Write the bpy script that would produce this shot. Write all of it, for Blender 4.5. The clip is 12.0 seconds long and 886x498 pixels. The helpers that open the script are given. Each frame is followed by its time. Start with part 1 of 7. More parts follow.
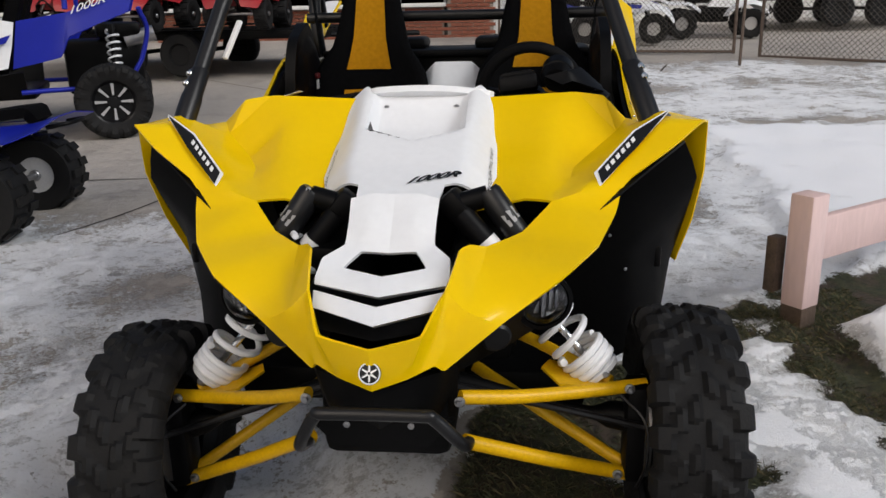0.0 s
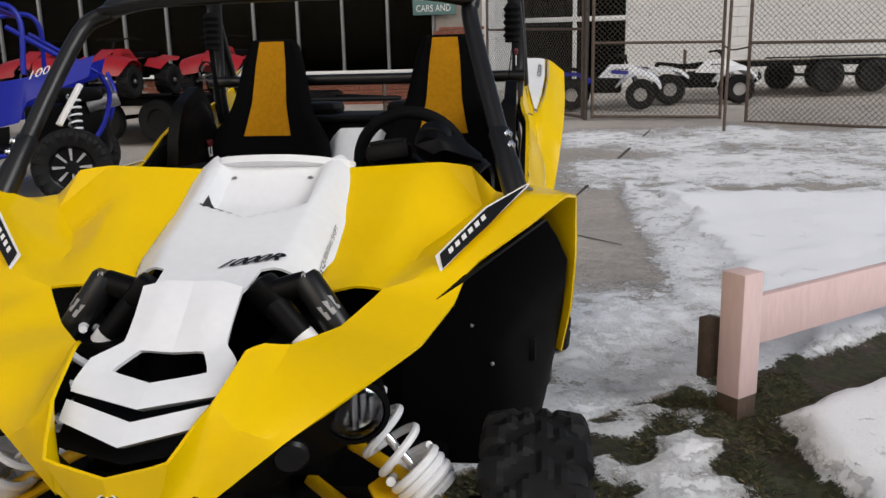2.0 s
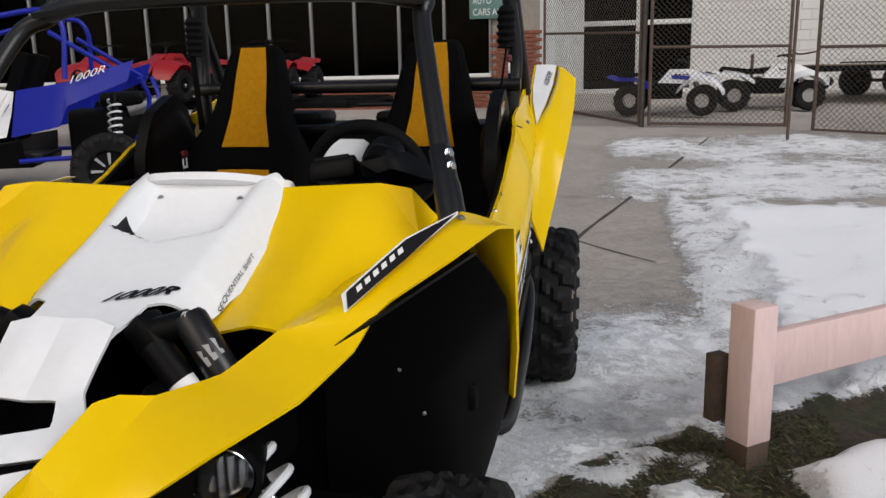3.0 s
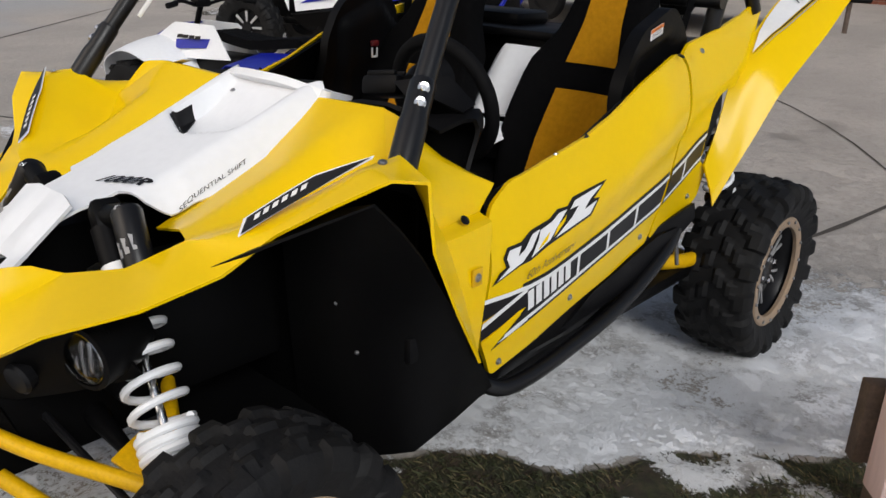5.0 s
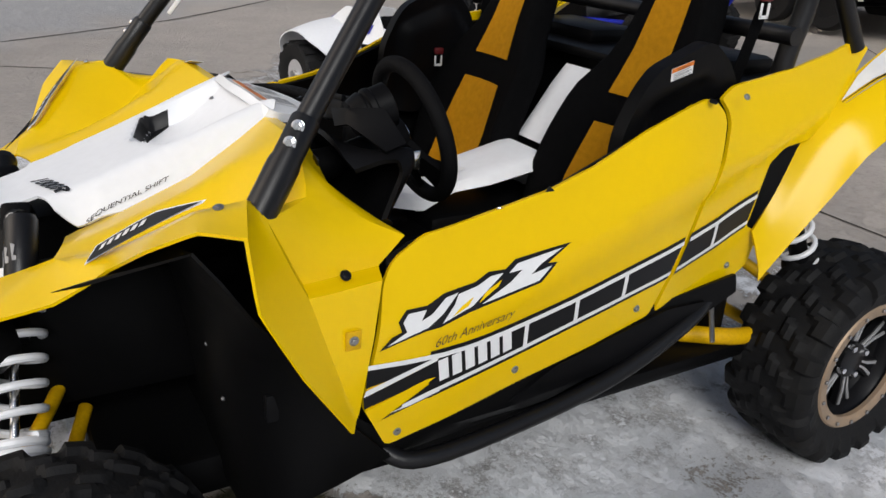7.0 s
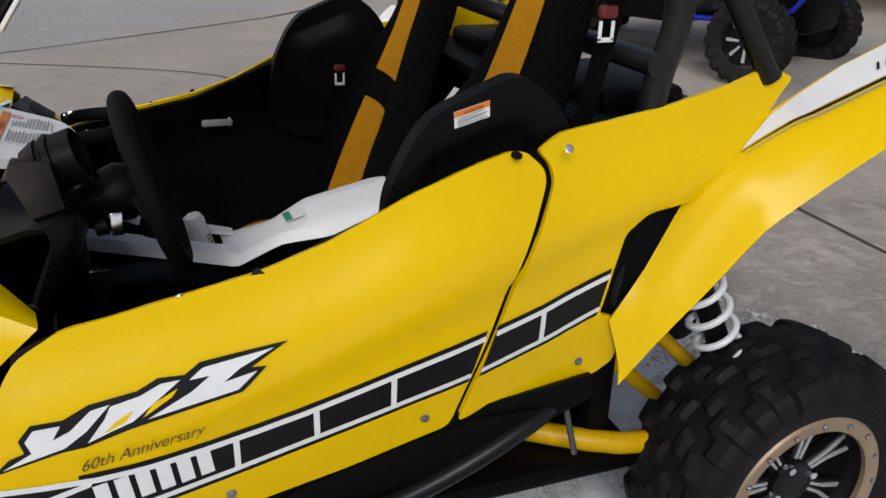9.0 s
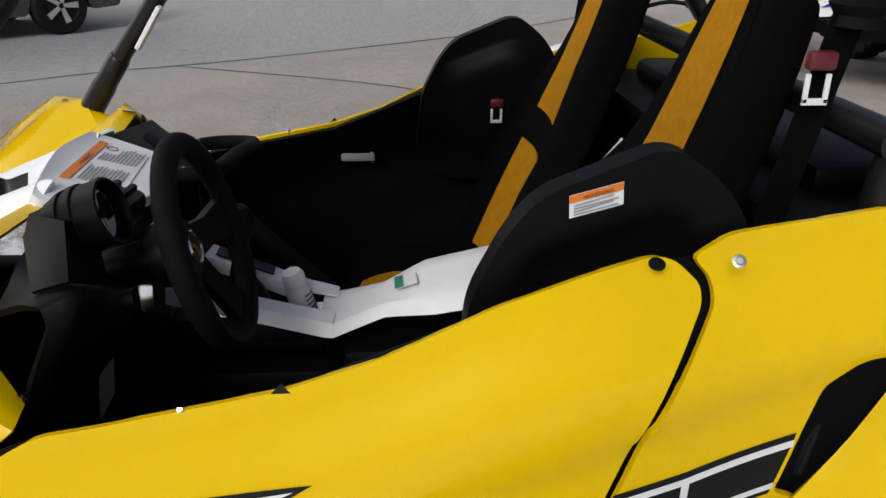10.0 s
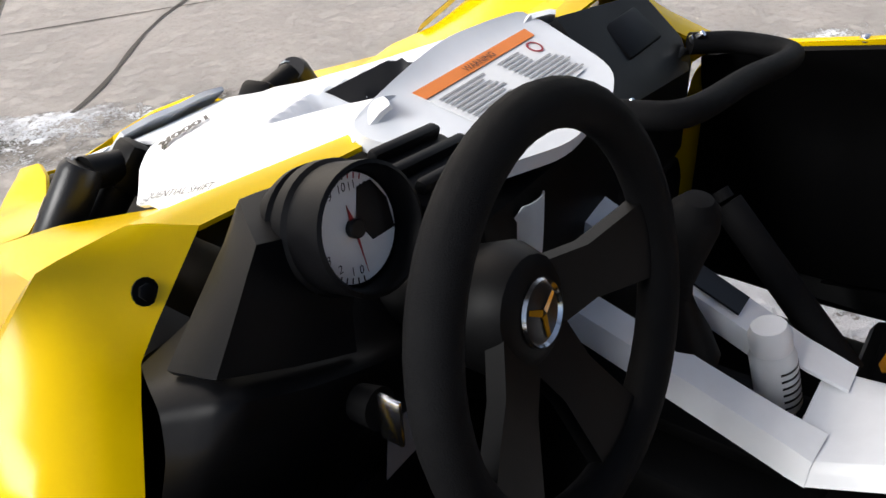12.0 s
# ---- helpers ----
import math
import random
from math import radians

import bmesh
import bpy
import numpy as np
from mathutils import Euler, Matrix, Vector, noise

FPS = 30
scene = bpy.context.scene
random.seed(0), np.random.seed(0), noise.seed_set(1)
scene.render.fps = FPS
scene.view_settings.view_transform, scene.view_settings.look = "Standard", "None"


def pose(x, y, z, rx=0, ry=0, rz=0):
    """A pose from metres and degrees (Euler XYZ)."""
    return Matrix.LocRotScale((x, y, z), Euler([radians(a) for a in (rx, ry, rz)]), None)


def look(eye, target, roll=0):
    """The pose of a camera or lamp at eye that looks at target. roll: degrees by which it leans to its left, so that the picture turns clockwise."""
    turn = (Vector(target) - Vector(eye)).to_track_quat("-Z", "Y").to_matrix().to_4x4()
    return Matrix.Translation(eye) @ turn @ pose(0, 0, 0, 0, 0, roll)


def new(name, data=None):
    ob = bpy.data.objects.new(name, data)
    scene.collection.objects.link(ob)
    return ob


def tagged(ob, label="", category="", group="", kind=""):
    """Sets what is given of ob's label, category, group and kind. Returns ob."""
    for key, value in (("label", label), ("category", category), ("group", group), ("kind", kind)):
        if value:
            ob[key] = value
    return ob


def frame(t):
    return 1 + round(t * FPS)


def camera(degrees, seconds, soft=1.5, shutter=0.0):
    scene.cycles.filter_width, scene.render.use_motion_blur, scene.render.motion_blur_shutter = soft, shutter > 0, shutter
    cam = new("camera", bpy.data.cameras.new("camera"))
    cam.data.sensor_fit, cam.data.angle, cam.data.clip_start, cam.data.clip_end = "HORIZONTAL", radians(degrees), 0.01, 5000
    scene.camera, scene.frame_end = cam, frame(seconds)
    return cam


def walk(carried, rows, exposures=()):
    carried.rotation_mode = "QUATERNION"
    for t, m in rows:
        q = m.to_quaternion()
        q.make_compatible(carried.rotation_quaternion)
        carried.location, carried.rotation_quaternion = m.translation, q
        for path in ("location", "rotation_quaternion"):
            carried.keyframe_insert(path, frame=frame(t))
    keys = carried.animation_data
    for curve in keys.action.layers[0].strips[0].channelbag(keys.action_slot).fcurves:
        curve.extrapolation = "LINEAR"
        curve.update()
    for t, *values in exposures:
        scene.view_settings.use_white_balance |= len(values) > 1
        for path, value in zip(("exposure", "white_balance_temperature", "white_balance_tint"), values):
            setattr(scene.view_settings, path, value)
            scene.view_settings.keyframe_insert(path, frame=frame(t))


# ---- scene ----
# the way of the camera: seconds, place in metres, turn in degrees
cam = camera(57.0, 12.0)
PATH = [
    (0, 0.299, -1.5892, 1.2929, 73.094, 1.289, 5.606),
    (0.5, 0.3835, -1.5931, 1.2862, 72.878, 1.93, 6.103),
    (1, 0.5215, -1.4935, 1.2409, 73.506, 2.428, 5.977),
    (1.5, 0.6194, -1.3819, 1.2341, 75.403, 2.65, 5.981),
    (2, 0.6738, -1.2701, 1.2701, 77.502, 1.313, 6.349),
    (2.5, 0.7672, -1.1356, 1.26, 77.956, 0.983, 7.938),
    (4.5, 1.5641, -0.5686, 1.3772, 72.903, -0.2276, 32.3571),
    (5, 1.6833, -0.4389, 1.3776, 69.257, -1.782, 42.091),
    (5.5, 1.8173, -0.3403, 1.421, 68.495, -1.181, 51.017),
    (6, 1.9605, -0.1457, 1.4092, 69.367, 0.905, 60.607),
    (6.5, 1.9327, 0.0128, 1.4464, 67.282, -0.888, 62.006),
    (7, 1.9079, 0.2099, 1.4706, 67.32, -3.241, 59.538),
    (7.5, 1.9623, 0.4614, 1.4962, 68.549, -3.393, 60.604),
    (9.5, 1.71, 1.2683, 1.5064, 66.172, -0.578, 77.029),
    (10, 1.4923, 1.3668, 1.4837, 66.976, -0.624, 85.828),
    (10.5, 1.2034, 1.3326, 1.4449, 64.434, -0.472, 91.157),
    (11, 1.0001, 1.3237, 1.4249, 59.545, 0.972, 99.422),
    (11.5, 0.8335, 1.3756, 1.3901, 58.09, 4.075, 114.728),
    (12, 0.7454, 1.3097, 1.373, 56.768, 2.628, 125.011),
]
walk(cam, [(t, pose(x, y, z, rx, ry, rz)) for t, x, y, z, rx, ry, rz in PATH], exposures=[(0, -0.14), (2.5, -0.2), (4.5, -0.04), (7.5, 0.0), (9.5, -0.1), (10, -0.05), (10.5, 0.12), (11, 0.4), (11.5, 0.7), (12, 0.92)])
# ---- light: a bright overcast day ----
world = bpy.data.worlds.new("world")
scene.world = world
world.use_nodes = True
wn = world.node_tree
sky = wn.nodes.new("ShaderNodeTexSky")
sky.sky_type = "NISHITA"
sky.sun_disc = False
sky.sun_elevation = radians(38)
sky.sun_rotation = radians(200)
sky.dust_density = 4.0
grey = wn.nodes.new("ShaderNodeHueSaturation")
grey.inputs["Saturation"].default_value = 0.85
wn.links.new(sky.outputs[0], grey.inputs["Color"])
wn.links.new(grey.outputs[0], wn.nodes["Background"].inputs[0])
wn.nodes["Background"].inputs[1].default_value = 0.094
sun = new("sun", bpy.data.lights.new("sun", "SUN"))
sun.data.energy = 2.35
sun.data.angle = radians(28)
sun.data.color = (1.0, 0.985, 0.965)
sun.matrix_world = look((9, -4, 6.6), (0, 0, 0))
scene.view_settings.exposure = 0.0

# ---- materials ----
def material(name, colour, rough=0.5, metal=0.0, vary=0.15, scale=8.0, bump=0.0, bump_scale=60.0, coat=0.0, spec=0.5, second=None, stretch=(1, 1, 1)):
    """A plain surface with variation at two scales and fine relief; second: the colour of worn or dirty spots."""
    m = bpy.data.materials.new(name)
    m.use_nodes = True
    t = m.node_tree
    b = t.nodes["Principled BSDF"]
    b.inputs["Roughness"].default_value = rough
    b.inputs["Metallic"].default_value = metal
    b.inputs["Coat Weight"].default_value = coat
    b.inputs["Specular IOR Level"].default_value = spec
    co = t.nodes.new("ShaderNodeTexCoord")
    mp = t.nodes.new("ShaderNodeMapping")
    mp.inputs["Scale"].default_value = stretch
    t.links.new(co.outputs["Object"], mp.inputs[0])
    n1 = t.nodes.new("ShaderNodeTexNoise")
    n1.inputs["Scale"].default_value = scale
    n1.inputs["Detail"].default_value = 6
    n2 = t.nodes.new("ShaderNodeTexNoise")
    n2.inputs["Scale"].default_value = scale * 9
    n2.inputs["Detail"].default_value = 3
    for n in (n1, n2):
        t.links.new(mp.outputs[0], n.inputs["Vector"])
    mix = t.nodes.new("ShaderNodeMix")
    mix.data_type = "RGBA"
    add = t.nodes.new("ShaderNodeMath")
    add.operation = "ADD"
    t.links.new(n1.outputs["Fac"], add.inputs[0])
    t.links.new(n2.outputs["Fac"], add.inputs[1])
    ramp = t.nodes.new("ShaderNodeMapRange")
    ramp.inputs["From Min"].default_value = 0.75
    ramp.inputs["From Max"].default_value = 1.3
    t.links.new(add.outputs[0], ramp.inputs["Value"])
    t.links.new(ramp.outputs[0], mix.inputs["Factor"])
    dark = second or [c * (1 - vary) for c in colour]
    mix.inputs["A"].default_value = (*colour, 1)
    mix.inputs["B"].default_value = (*dark, 1)
    t.links.new(mix.outputs["Result"], b.inputs["Base Color"])
    rr = t.nodes.new("ShaderNodeMapRange")
    rr.inputs["To Min"].default_value = max(0.02, rough - 0.07)
    rr.inputs["To Max"].default_value = min(1, rough + 0.1)
    t.links.new(n1.outputs["Fac"], rr.inputs["Value"])
    t.links.new(rr.outputs[0], b.inputs["Roughness"])
    if bump:
        n3 = t.nodes.new("ShaderNodeTexNoise")
        n3.inputs["Scale"].default_value = bump_scale
        n3.inputs["Detail"].default_value = 4
        t.links.new(mp.outputs[0], n3.inputs["Vector"])
        bp = t.nodes.new("ShaderNodeBump")
        bp.inputs["Strength"].default_value = bump
        bp.inputs["Distance"].default_value = 0.01
        t.links.new(n3.outputs["Fac"], bp.inputs["Height"])
        t.links.new(bp.outputs[0], b.inputs["Normal"])
    return m


YELLOW = material("yellow_plastic", (0.80, 0.525, 0.0004), 0.22, spec=0.24, vary=0.025, scale=5)
YELLOW_METAL = material("yellow_enamel", (0.70, 0.40, 0.002), 0.38, spec=0.3, vary=0.2, scale=14, bump=0.05)
WHITE = material("white_plastic", (0.80, 0.81, 0.83), 0.4, vary=0.05, scale=5, bump=0.02, bump_scale=30)
BLACK = material("black_moulded_plastic", (0.003, 0.003, 0.0033), 0.46, spec=0.1, vary=0.3, scale=10, bump=0.03, bump_scale=700)
DARKGREY = material("charcoal_plastic", (0.0038, 0.0038, 0.0044), 0.44, spec=0.1, vary=0.25, scale=10, bump=0.03, bump_scale=700)
RUBBER = material("tyre_rubber", (0.008, 0.008, 0.0088), 0.62, spec=0.17, vary=0.3, scale=7, bump=0.15, bump_scale=120, second=(0.011, 0.0107, 0.0104))
TUBE = material("black_powder_coat", (0.007, 0.007, 0.008), 0.34, spec=0.35, vary=0.25, scale=12, bump=0.06, bump_scale=400)
FOAM = material("black_foam_grip", (0.0042, 0.0042, 0.0047), 0.7, spec=0.1, vary=0.2, scale=30, bump=0.25, bump_scale=900)
CLOTH = material("black_seat_cloth", (0.0032, 0.0032, 0.0036), 0.9, spec=0.06, vary=0.35, scale=60, bump=0.35, bump_scale=1100)
GOLD = material("golden_seat_cloth", (0.50, 0.225, 0.003), 0.85, spec=0.15, vary=0.25, scale=60, bump=0.3, bump_scale=1100)
INK = material("black_decal", (0.007, 0.007, 0.008), 0.35, spec=0.25, vary=0.1)
PAPER = material("white_decal", (0.78, 0.78, 0.78), 0.4, vary=0.06)
CHROME = material("chrome", (0.75, 0.75, 0.76), 0.18, metal=1.0, vary=0.08)
STEEL = material("zinc_steel", (0.42, 0.42, 0.43), 0.38, metal=1.0, vary=0.25, scale=30)
SILVER = material("silver_alloy", (0.60, 0.60, 0.61), 0.32, metal=0.5, vary=0.12)
BRONZE = material("bronze_anodised", (0.40, 0.275, 0.17), 0.45, metal=0.35, vary=0.3, scale=30, second=(0.30, 0.23, 0.17))
BELTRED = material("dark_red_plastic", (0.11, 0.008, 0.012), 0.4, vary=0.1)
RED = material("red_plastic", (0.30, 0.008, 0.012), 0.35, vary=0.1)
ORANGE = material("orange_label", (0.75, 0.20, 0.02), 0.45, vary=0.08)
GREEN = material("green_label", (0.02, 0.22, 0.12), 0.45, vary=0.08)
BLUE = material("blue_plastic", (0.008, 0.016, 0.30), 0.32, spec=0.3, vary=0.12)
GREYTEXT = material("grey_print", (0.30, 0.30, 0.31), 0.5, vary=0.05)
LAMPMETAL = material("lamp_reflector", (0.45, 0.45, 0.46), 0.18, metal=1.0, vary=0.4, scale=40)
PINK = material("pink_painted_wood", (0.66, 0.49, 0.475), 0.65, vary=0.1, scale=6, bump=0.25, bump_scale=40, stretch=(1, 1, 0.25))
WETWOOD = material("damp_bare_wood", (0.09, 0.06, 0.042), 0.8, vary=0.5, scale=12, bump=0.3, bump_scale=60)
OLDWOOD = material("weathered_wood", (0.30, 0.25, 0.18), 0.85, vary=0.4, scale=5, bump=0.3, bump_scale=50)
BRICK = material("brick", (0.26, 0.085, 0.05), 0.85, vary=0.35, scale=9, bump=0.3, bump_scale=80)
MORTAR = material("mortar", (0.30, 0.27, 0.24), 0.9, vary=0.2, scale=12)
BLOCKWALL = material("white_painted_block", (0.68, 0.68, 0.67), 0.75, vary=0.1, scale=4, bump=0.2, bump_scale=60)
ALU = material("aluminium_frame", (0.27, 0.27, 0.28), 0.45, metal=0.6, vary=0.15)
GALV = material("galvanised_wire", (0.09, 0.085, 0.08), 0.6, metal=0.4, vary=0.3, scale=20, second=(0.06, 0.045, 0.03))
RUST = material("rusty_pipe", (0.13, 0.095, 0.075), 0.75, metal=0.2, vary=0.4, scale=20, second=(0.07, 0.05, 0.04))
# near-black walls: the dimness of the rooms is put into the colour
ROOMSHADE = material("painted_room_shade", (0.012, 0.0115, 0.011), 0.85, vary=0.3)
ROOFING = material("fascia_metal", (0.22, 0.2, 0.18), 0.6, vary=0.2)
SIGNGREEN = material("sign_board", (0.10, 0.20, 0.19), 0.55, vary=0.1)
FROST = material("frosted_plastic", (0.66, 0.68, 0.70), 0.45, vary=0.1)


def glass_material(name, tint=(0.8, 0.85, 0.86), spec=0.5, ior=1.45):
    m = bpy.data.materials.new(name)
    m.use_nodes = True
    b = m.node_tree.nodes["Principled BSDF"]
    b.inputs["Base Color"].default_value = (*tint, 1)
    b.inputs["Roughness"].default_value = 0.03
    b.inputs["Transmission Weight"].default_value = 1.0
    b.inputs["IOR"].default_value = ior
    b.inputs["Specular IOR Level"].default_value = spec
    return m


GLASSLENS = glass_material("clear_lens", (0.8, 0.82, 0.84))
GLASS = glass_material("window_glass", (0.2, 0.22, 0.23), 0.12, 1.12)


def ground_material():
    """Concrete with joints and stains under ice, snow, turf and soil; the cover of each spot comes from the sheet's own attribute."""
    m = bpy.data.materials.new("ground")
    m.use_nodes = True
    t = m.node_tree
    L = t.links.new
    b = t.nodes["Principled BSDF"]
    geo = t.nodes.new("ShaderNodeNewGeometry")
    att = t.nodes.new("ShaderNodeAttribute")
    att.attribute_name = "cover"
    sep = t.nodes.new("ShaderNodeSeparateColor")
    L(att.outputs["Color"], sep.inputs[0])

    def noise_node(scale, detail=6, rough=0.6):
        n = t.nodes.new("ShaderNodeTexNoise")
        n.inputs["Scale"].default_value = scale
        n.inputs["Detail"].default_value = detail
        n.inputs["Roughness"].default_value = rough
        L(geo.outputs["Position"], n.inputs["Vector"])
        return n.outputs["Fac"]

    def math_node(op, a, c):
        n = t.nodes.new("ShaderNodeMath")
        n.operation = op
        for i, v in enumerate((a, c)):
            if isinstance(v, (int, float)):
                n.inputs[i].default_value = v
            else:
                L(v, n.inputs[i])
        return n.outputs[0]

    def ramp(v, a, c):
        n = t.nodes.new("ShaderNodeMapRange")
        n.interpolation_type = "SMOOTHSTEP"
        n.inputs["From Min"].default_value = a
        n.inputs["From Max"].default_value = c
        L(v, n.inputs["Value"])
        return n.outputs[0]

    def blend(f, a, c):
        n = t.nodes.new("ShaderNodeMix")
        n.data_type = "RGBA"
        L(f, n.inputs["Factor"])
        for key, v in (("A", a), ("B", c)):
            if isinstance(v, tuple):
                n.inputs[key].default_value = (*v, 1)
            else:
                L(v, n.inputs[key])
        return n.outputs["Result"]

    speck = noise_node(55, 10, 0.8)
    flake = noise_node(6, 12, 0.7)
    fine, mid, wide, grit = noise_node(26, 8, 0.7), noise_node(6, 10, 0.7), noise_node(0.9, 5), noise_node(160, 3)
    concrete = blend(ramp(wide, 0.35, 0.65), (0.44, 0.40, 0.36), (0.37, 0.338, 0.305))
    concrete = blend(ramp(fine, 0.45, 0.75), concrete, (0.32, 0.287, 0.255))
    asphalt = blend(ramp(fine, 0.3, 0.7), (0.34, 0.336, 0.336), (0.41, 0.405, 0.40))
    soil = blend(ramp(fine, 0.3, 0.7), (0.028, 0.018, 0.012), (0.075, 0.052, 0.034))
    turf = blend(ramp(fine, 0.35, 0.7), (0.018, 0.022, 0.008), (0.06, 0.06, 0.022))
    wet = ramp(math_node("ADD", sep.outputs["Blue"], math_node("MULTIPLY", math_node("SUBTRACT", mid, 0.5), 0.8)), 0.35, 0.7)
    concrete = blend(wet, concrete, (0.24, 0.215, 0.19))
    base = concrete
    road = t.nodes.new("ShaderNodeAttribute")
    road.attribute_name = "road"
    base = blend(road.outputs["Fac"], base, asphalt)
    earth = blend(ramp(mid, 0.42, 0.6), turf, soil)
    base = blend(ramp(math_node("ADD", sep.outputs["Green"], math_node("MULTIPLY", math_node("SUBTRACT", mid, 0.5), 0.7)), 0.4, 0.6), base, earth)
    snowy = math_node("ADD", sep.outputs["Red"], math_node("ADD", math_node("MULTIPLY", math_node("SUBTRACT", mid, 0.5), 1.1), math_node("MULTIPLY", math_node("SUBTRACT", speck, 0.5), 1.1)))
    cover = ramp(snowy, 0.47, 0.53)
    crust = math_node("ADD", math_node("MULTIPLY", speck, 0.3), math_node("MULTIPLY", flake, 0.7))
    slush = blend(ramp(noise_node(3.1, 8, 0.7), 0.45, 0.6), (0.42, 0.415, 0.412), (0.25, 0.238, 0.228))
    slush = blend(ramp(speck, 0.5, 0.62), slush, (0.62, 0.62, 0.625))
    ice = blend(ramp(crust, 0.5, 0.55), (0.84, 0.85, 0.87), slush)
    ice = blend(math_node("MULTIPLY", ramp(math_node("ADD", math_node("MULTIPLY", noise_node(2.0, 10, 0.7), 0.8), math_node("MULTIPLY", flake, 0.2)), 0.49, 0.56), 0.85), ice, (0.88, 0.89, 0.91))
    snow = blend(ramp(snowy, 0.86, 1.06), ice, (0.88, 0.89, 0.92))
    L(blend(cover, base, snow), b.inputs["Base Color"])
    rough = t.nodes.new("ShaderNodeMapRange")
    rough.inputs["To Min"].default_value = 0.85
    rough.inputs["To Max"].default_value = 0.42
    L(wet, rough.inputs["Value"])
    L(rough.outputs[0], b.inputs["Roughness"])
    bump = t.nodes.new("ShaderNodeBump")
    bump.inputs["Strength"].default_value = 1.0
    bump.inputs["Distance"].default_value = 0.02
    crisp = ramp(math_node("ADD", math_node("MULTIPLY", crust, -1.0), 1.0), 0.44, 0.56)
    loose = math_node("MULTIPLY", math_node("MULTIPLY", crisp, 0.2), ramp(math_node("MULTIPLY", snowy, -1.0), -1.06, -0.86))
    high = math_node("ADD", math_node("MULTIPLY", cover, 0.9), math_node("ADD", loose, math_node("ADD", math_node("MULTIPLY", fine, 0.3), math_node("MULTIPLY", grit, 0.15))))
    L(high, bump.inputs["Height"])
    L(bump.outputs[0], b.inputs["Normal"])
    return m


GROUND = ground_material()



def grass_material():
    """Each blade takes its own shade between green and straw."""
    m = bpy.data.materials.new("winter_grass")
    m.use_nodes = True
    t = m.node_tree
    geo = t.nodes.new("ShaderNodeNewGeometry")
    ramp = t.nodes.new("ShaderNodeValToRGB")
    ramp.color_ramp.elements[0].color = (0.022, 0.03, 0.009, 1)
    ramp.color_ramp.elements[1].color = (0.15, 0.115, 0.055, 1)
    mid = ramp.color_ramp.elements.new(0.6)
    mid.color = (0.05, 0.055, 0.018, 1)
    t.links.new(geo.outputs["Random Per Island"], ramp.inputs[0])
    t.links.new(ramp.outputs[0], t.nodes["Principled BSDF"].inputs["Base Color"])
    t.nodes["Principled BSDF"].inputs["Roughness"].default_value = 0.7
    return m


GRASS = grass_material()
# ---- modelling helpers ----
def part(name, bm, mat, parent=None, label="", sharp=38):
    """Link a bmesh as one mesh object, under a thing or a part where one is given."""
    for e in bm.edges:
        e.smooth = len(e.link_faces) == 2 and e.calc_face_angle(0) < radians(sharp)
    for f in bm.faces:
        f.smooth = True
    me = bpy.data.meshes.new(name)
    bm.to_mesh(me)
    bm.free()
    me.materials.append(mat)
    ob = new(name, me)
    if parent:
        ob.parent = parent
    if label:
        tagged(ob, label)
    return ob


def thing(name, label, category, at=None, group="", kind=""):
    ob = new(name)
    if at:
        ob.matrix_basis = at
    return tagged(ob, label, category, group, kind)


def solid(verts, faces):
    bm = bmesh.new()
    vs = [bm.verts.new(v) for v in verts]
    for f in faces:
        bm.faces.new([vs[i] for i in f])
    bmesh.ops.recalc_face_normals(bm, faces=bm.faces)
    return bm


def merged(*bms):
    out = bmesh.new()
    for b in bms:
        me = bpy.data.meshes.new("tmp")
        b.to_mesh(me)
        b.free()
        out.from_mesh(me)
        bpy.data.meshes.remove(me)
    return out


def moved(bm, m):
    bmesh.ops.transform(bm, matrix=m, verts=bm.verts)
    if m.determinant() < 0:
        bmesh.ops.reverse_faces(bm, faces=bm.faces)
    return bm


MIRROR = Matrix.Diagonal((-1, 1, 1, 1))


def both(bm):
    """The bmesh and its mirror image across the middle plane."""
    return merged(bm.copy(), moved(bm, MIRROR))


def box(c, s, bevel=0.0, m=None):
    bm = bmesh.new()
    bmesh.ops.create_cube(bm, size=1, matrix=Matrix.Translation(c) @ Matrix.Diagonal((*s, 1)))
    if bevel:
        bmesh.ops.bevel(bm, geom=bm.edges[:], offset=bevel, segments=2, affect="EDGES", profile=0.5)
    if m is not None:
        moved(bm, m)
    return bm


def spline(pts, n=6, closed=False):
    """A smooth line through the points."""
    pts = [Vector(p) for p in pts]
    if len(pts) < 3:
        return pts
    k = len(pts)
    out = []
    for i in range(k if closed else k - 1):
        p0 = pts[(i - 1) % k] if closed or i else pts[0] * 2 - pts[1]
        p1, p2 = pts[i], pts[(i + 1) % k]
        p3 = pts[(i + 2) % k] if closed or i + 2 < k else p2 * 2 - p1
        for j in range(n):
            t = j / n
            out.append(0.5 * (2 * p1 + (p2 - p0) * t + (2 * p0 - 5 * p1 + 4 * p2 - p3) * t * t + (3 * p1 - p0 - 3 * p2 + p3) * t ** 3))
    if not closed:
        out.append(pts[-1])
    return out


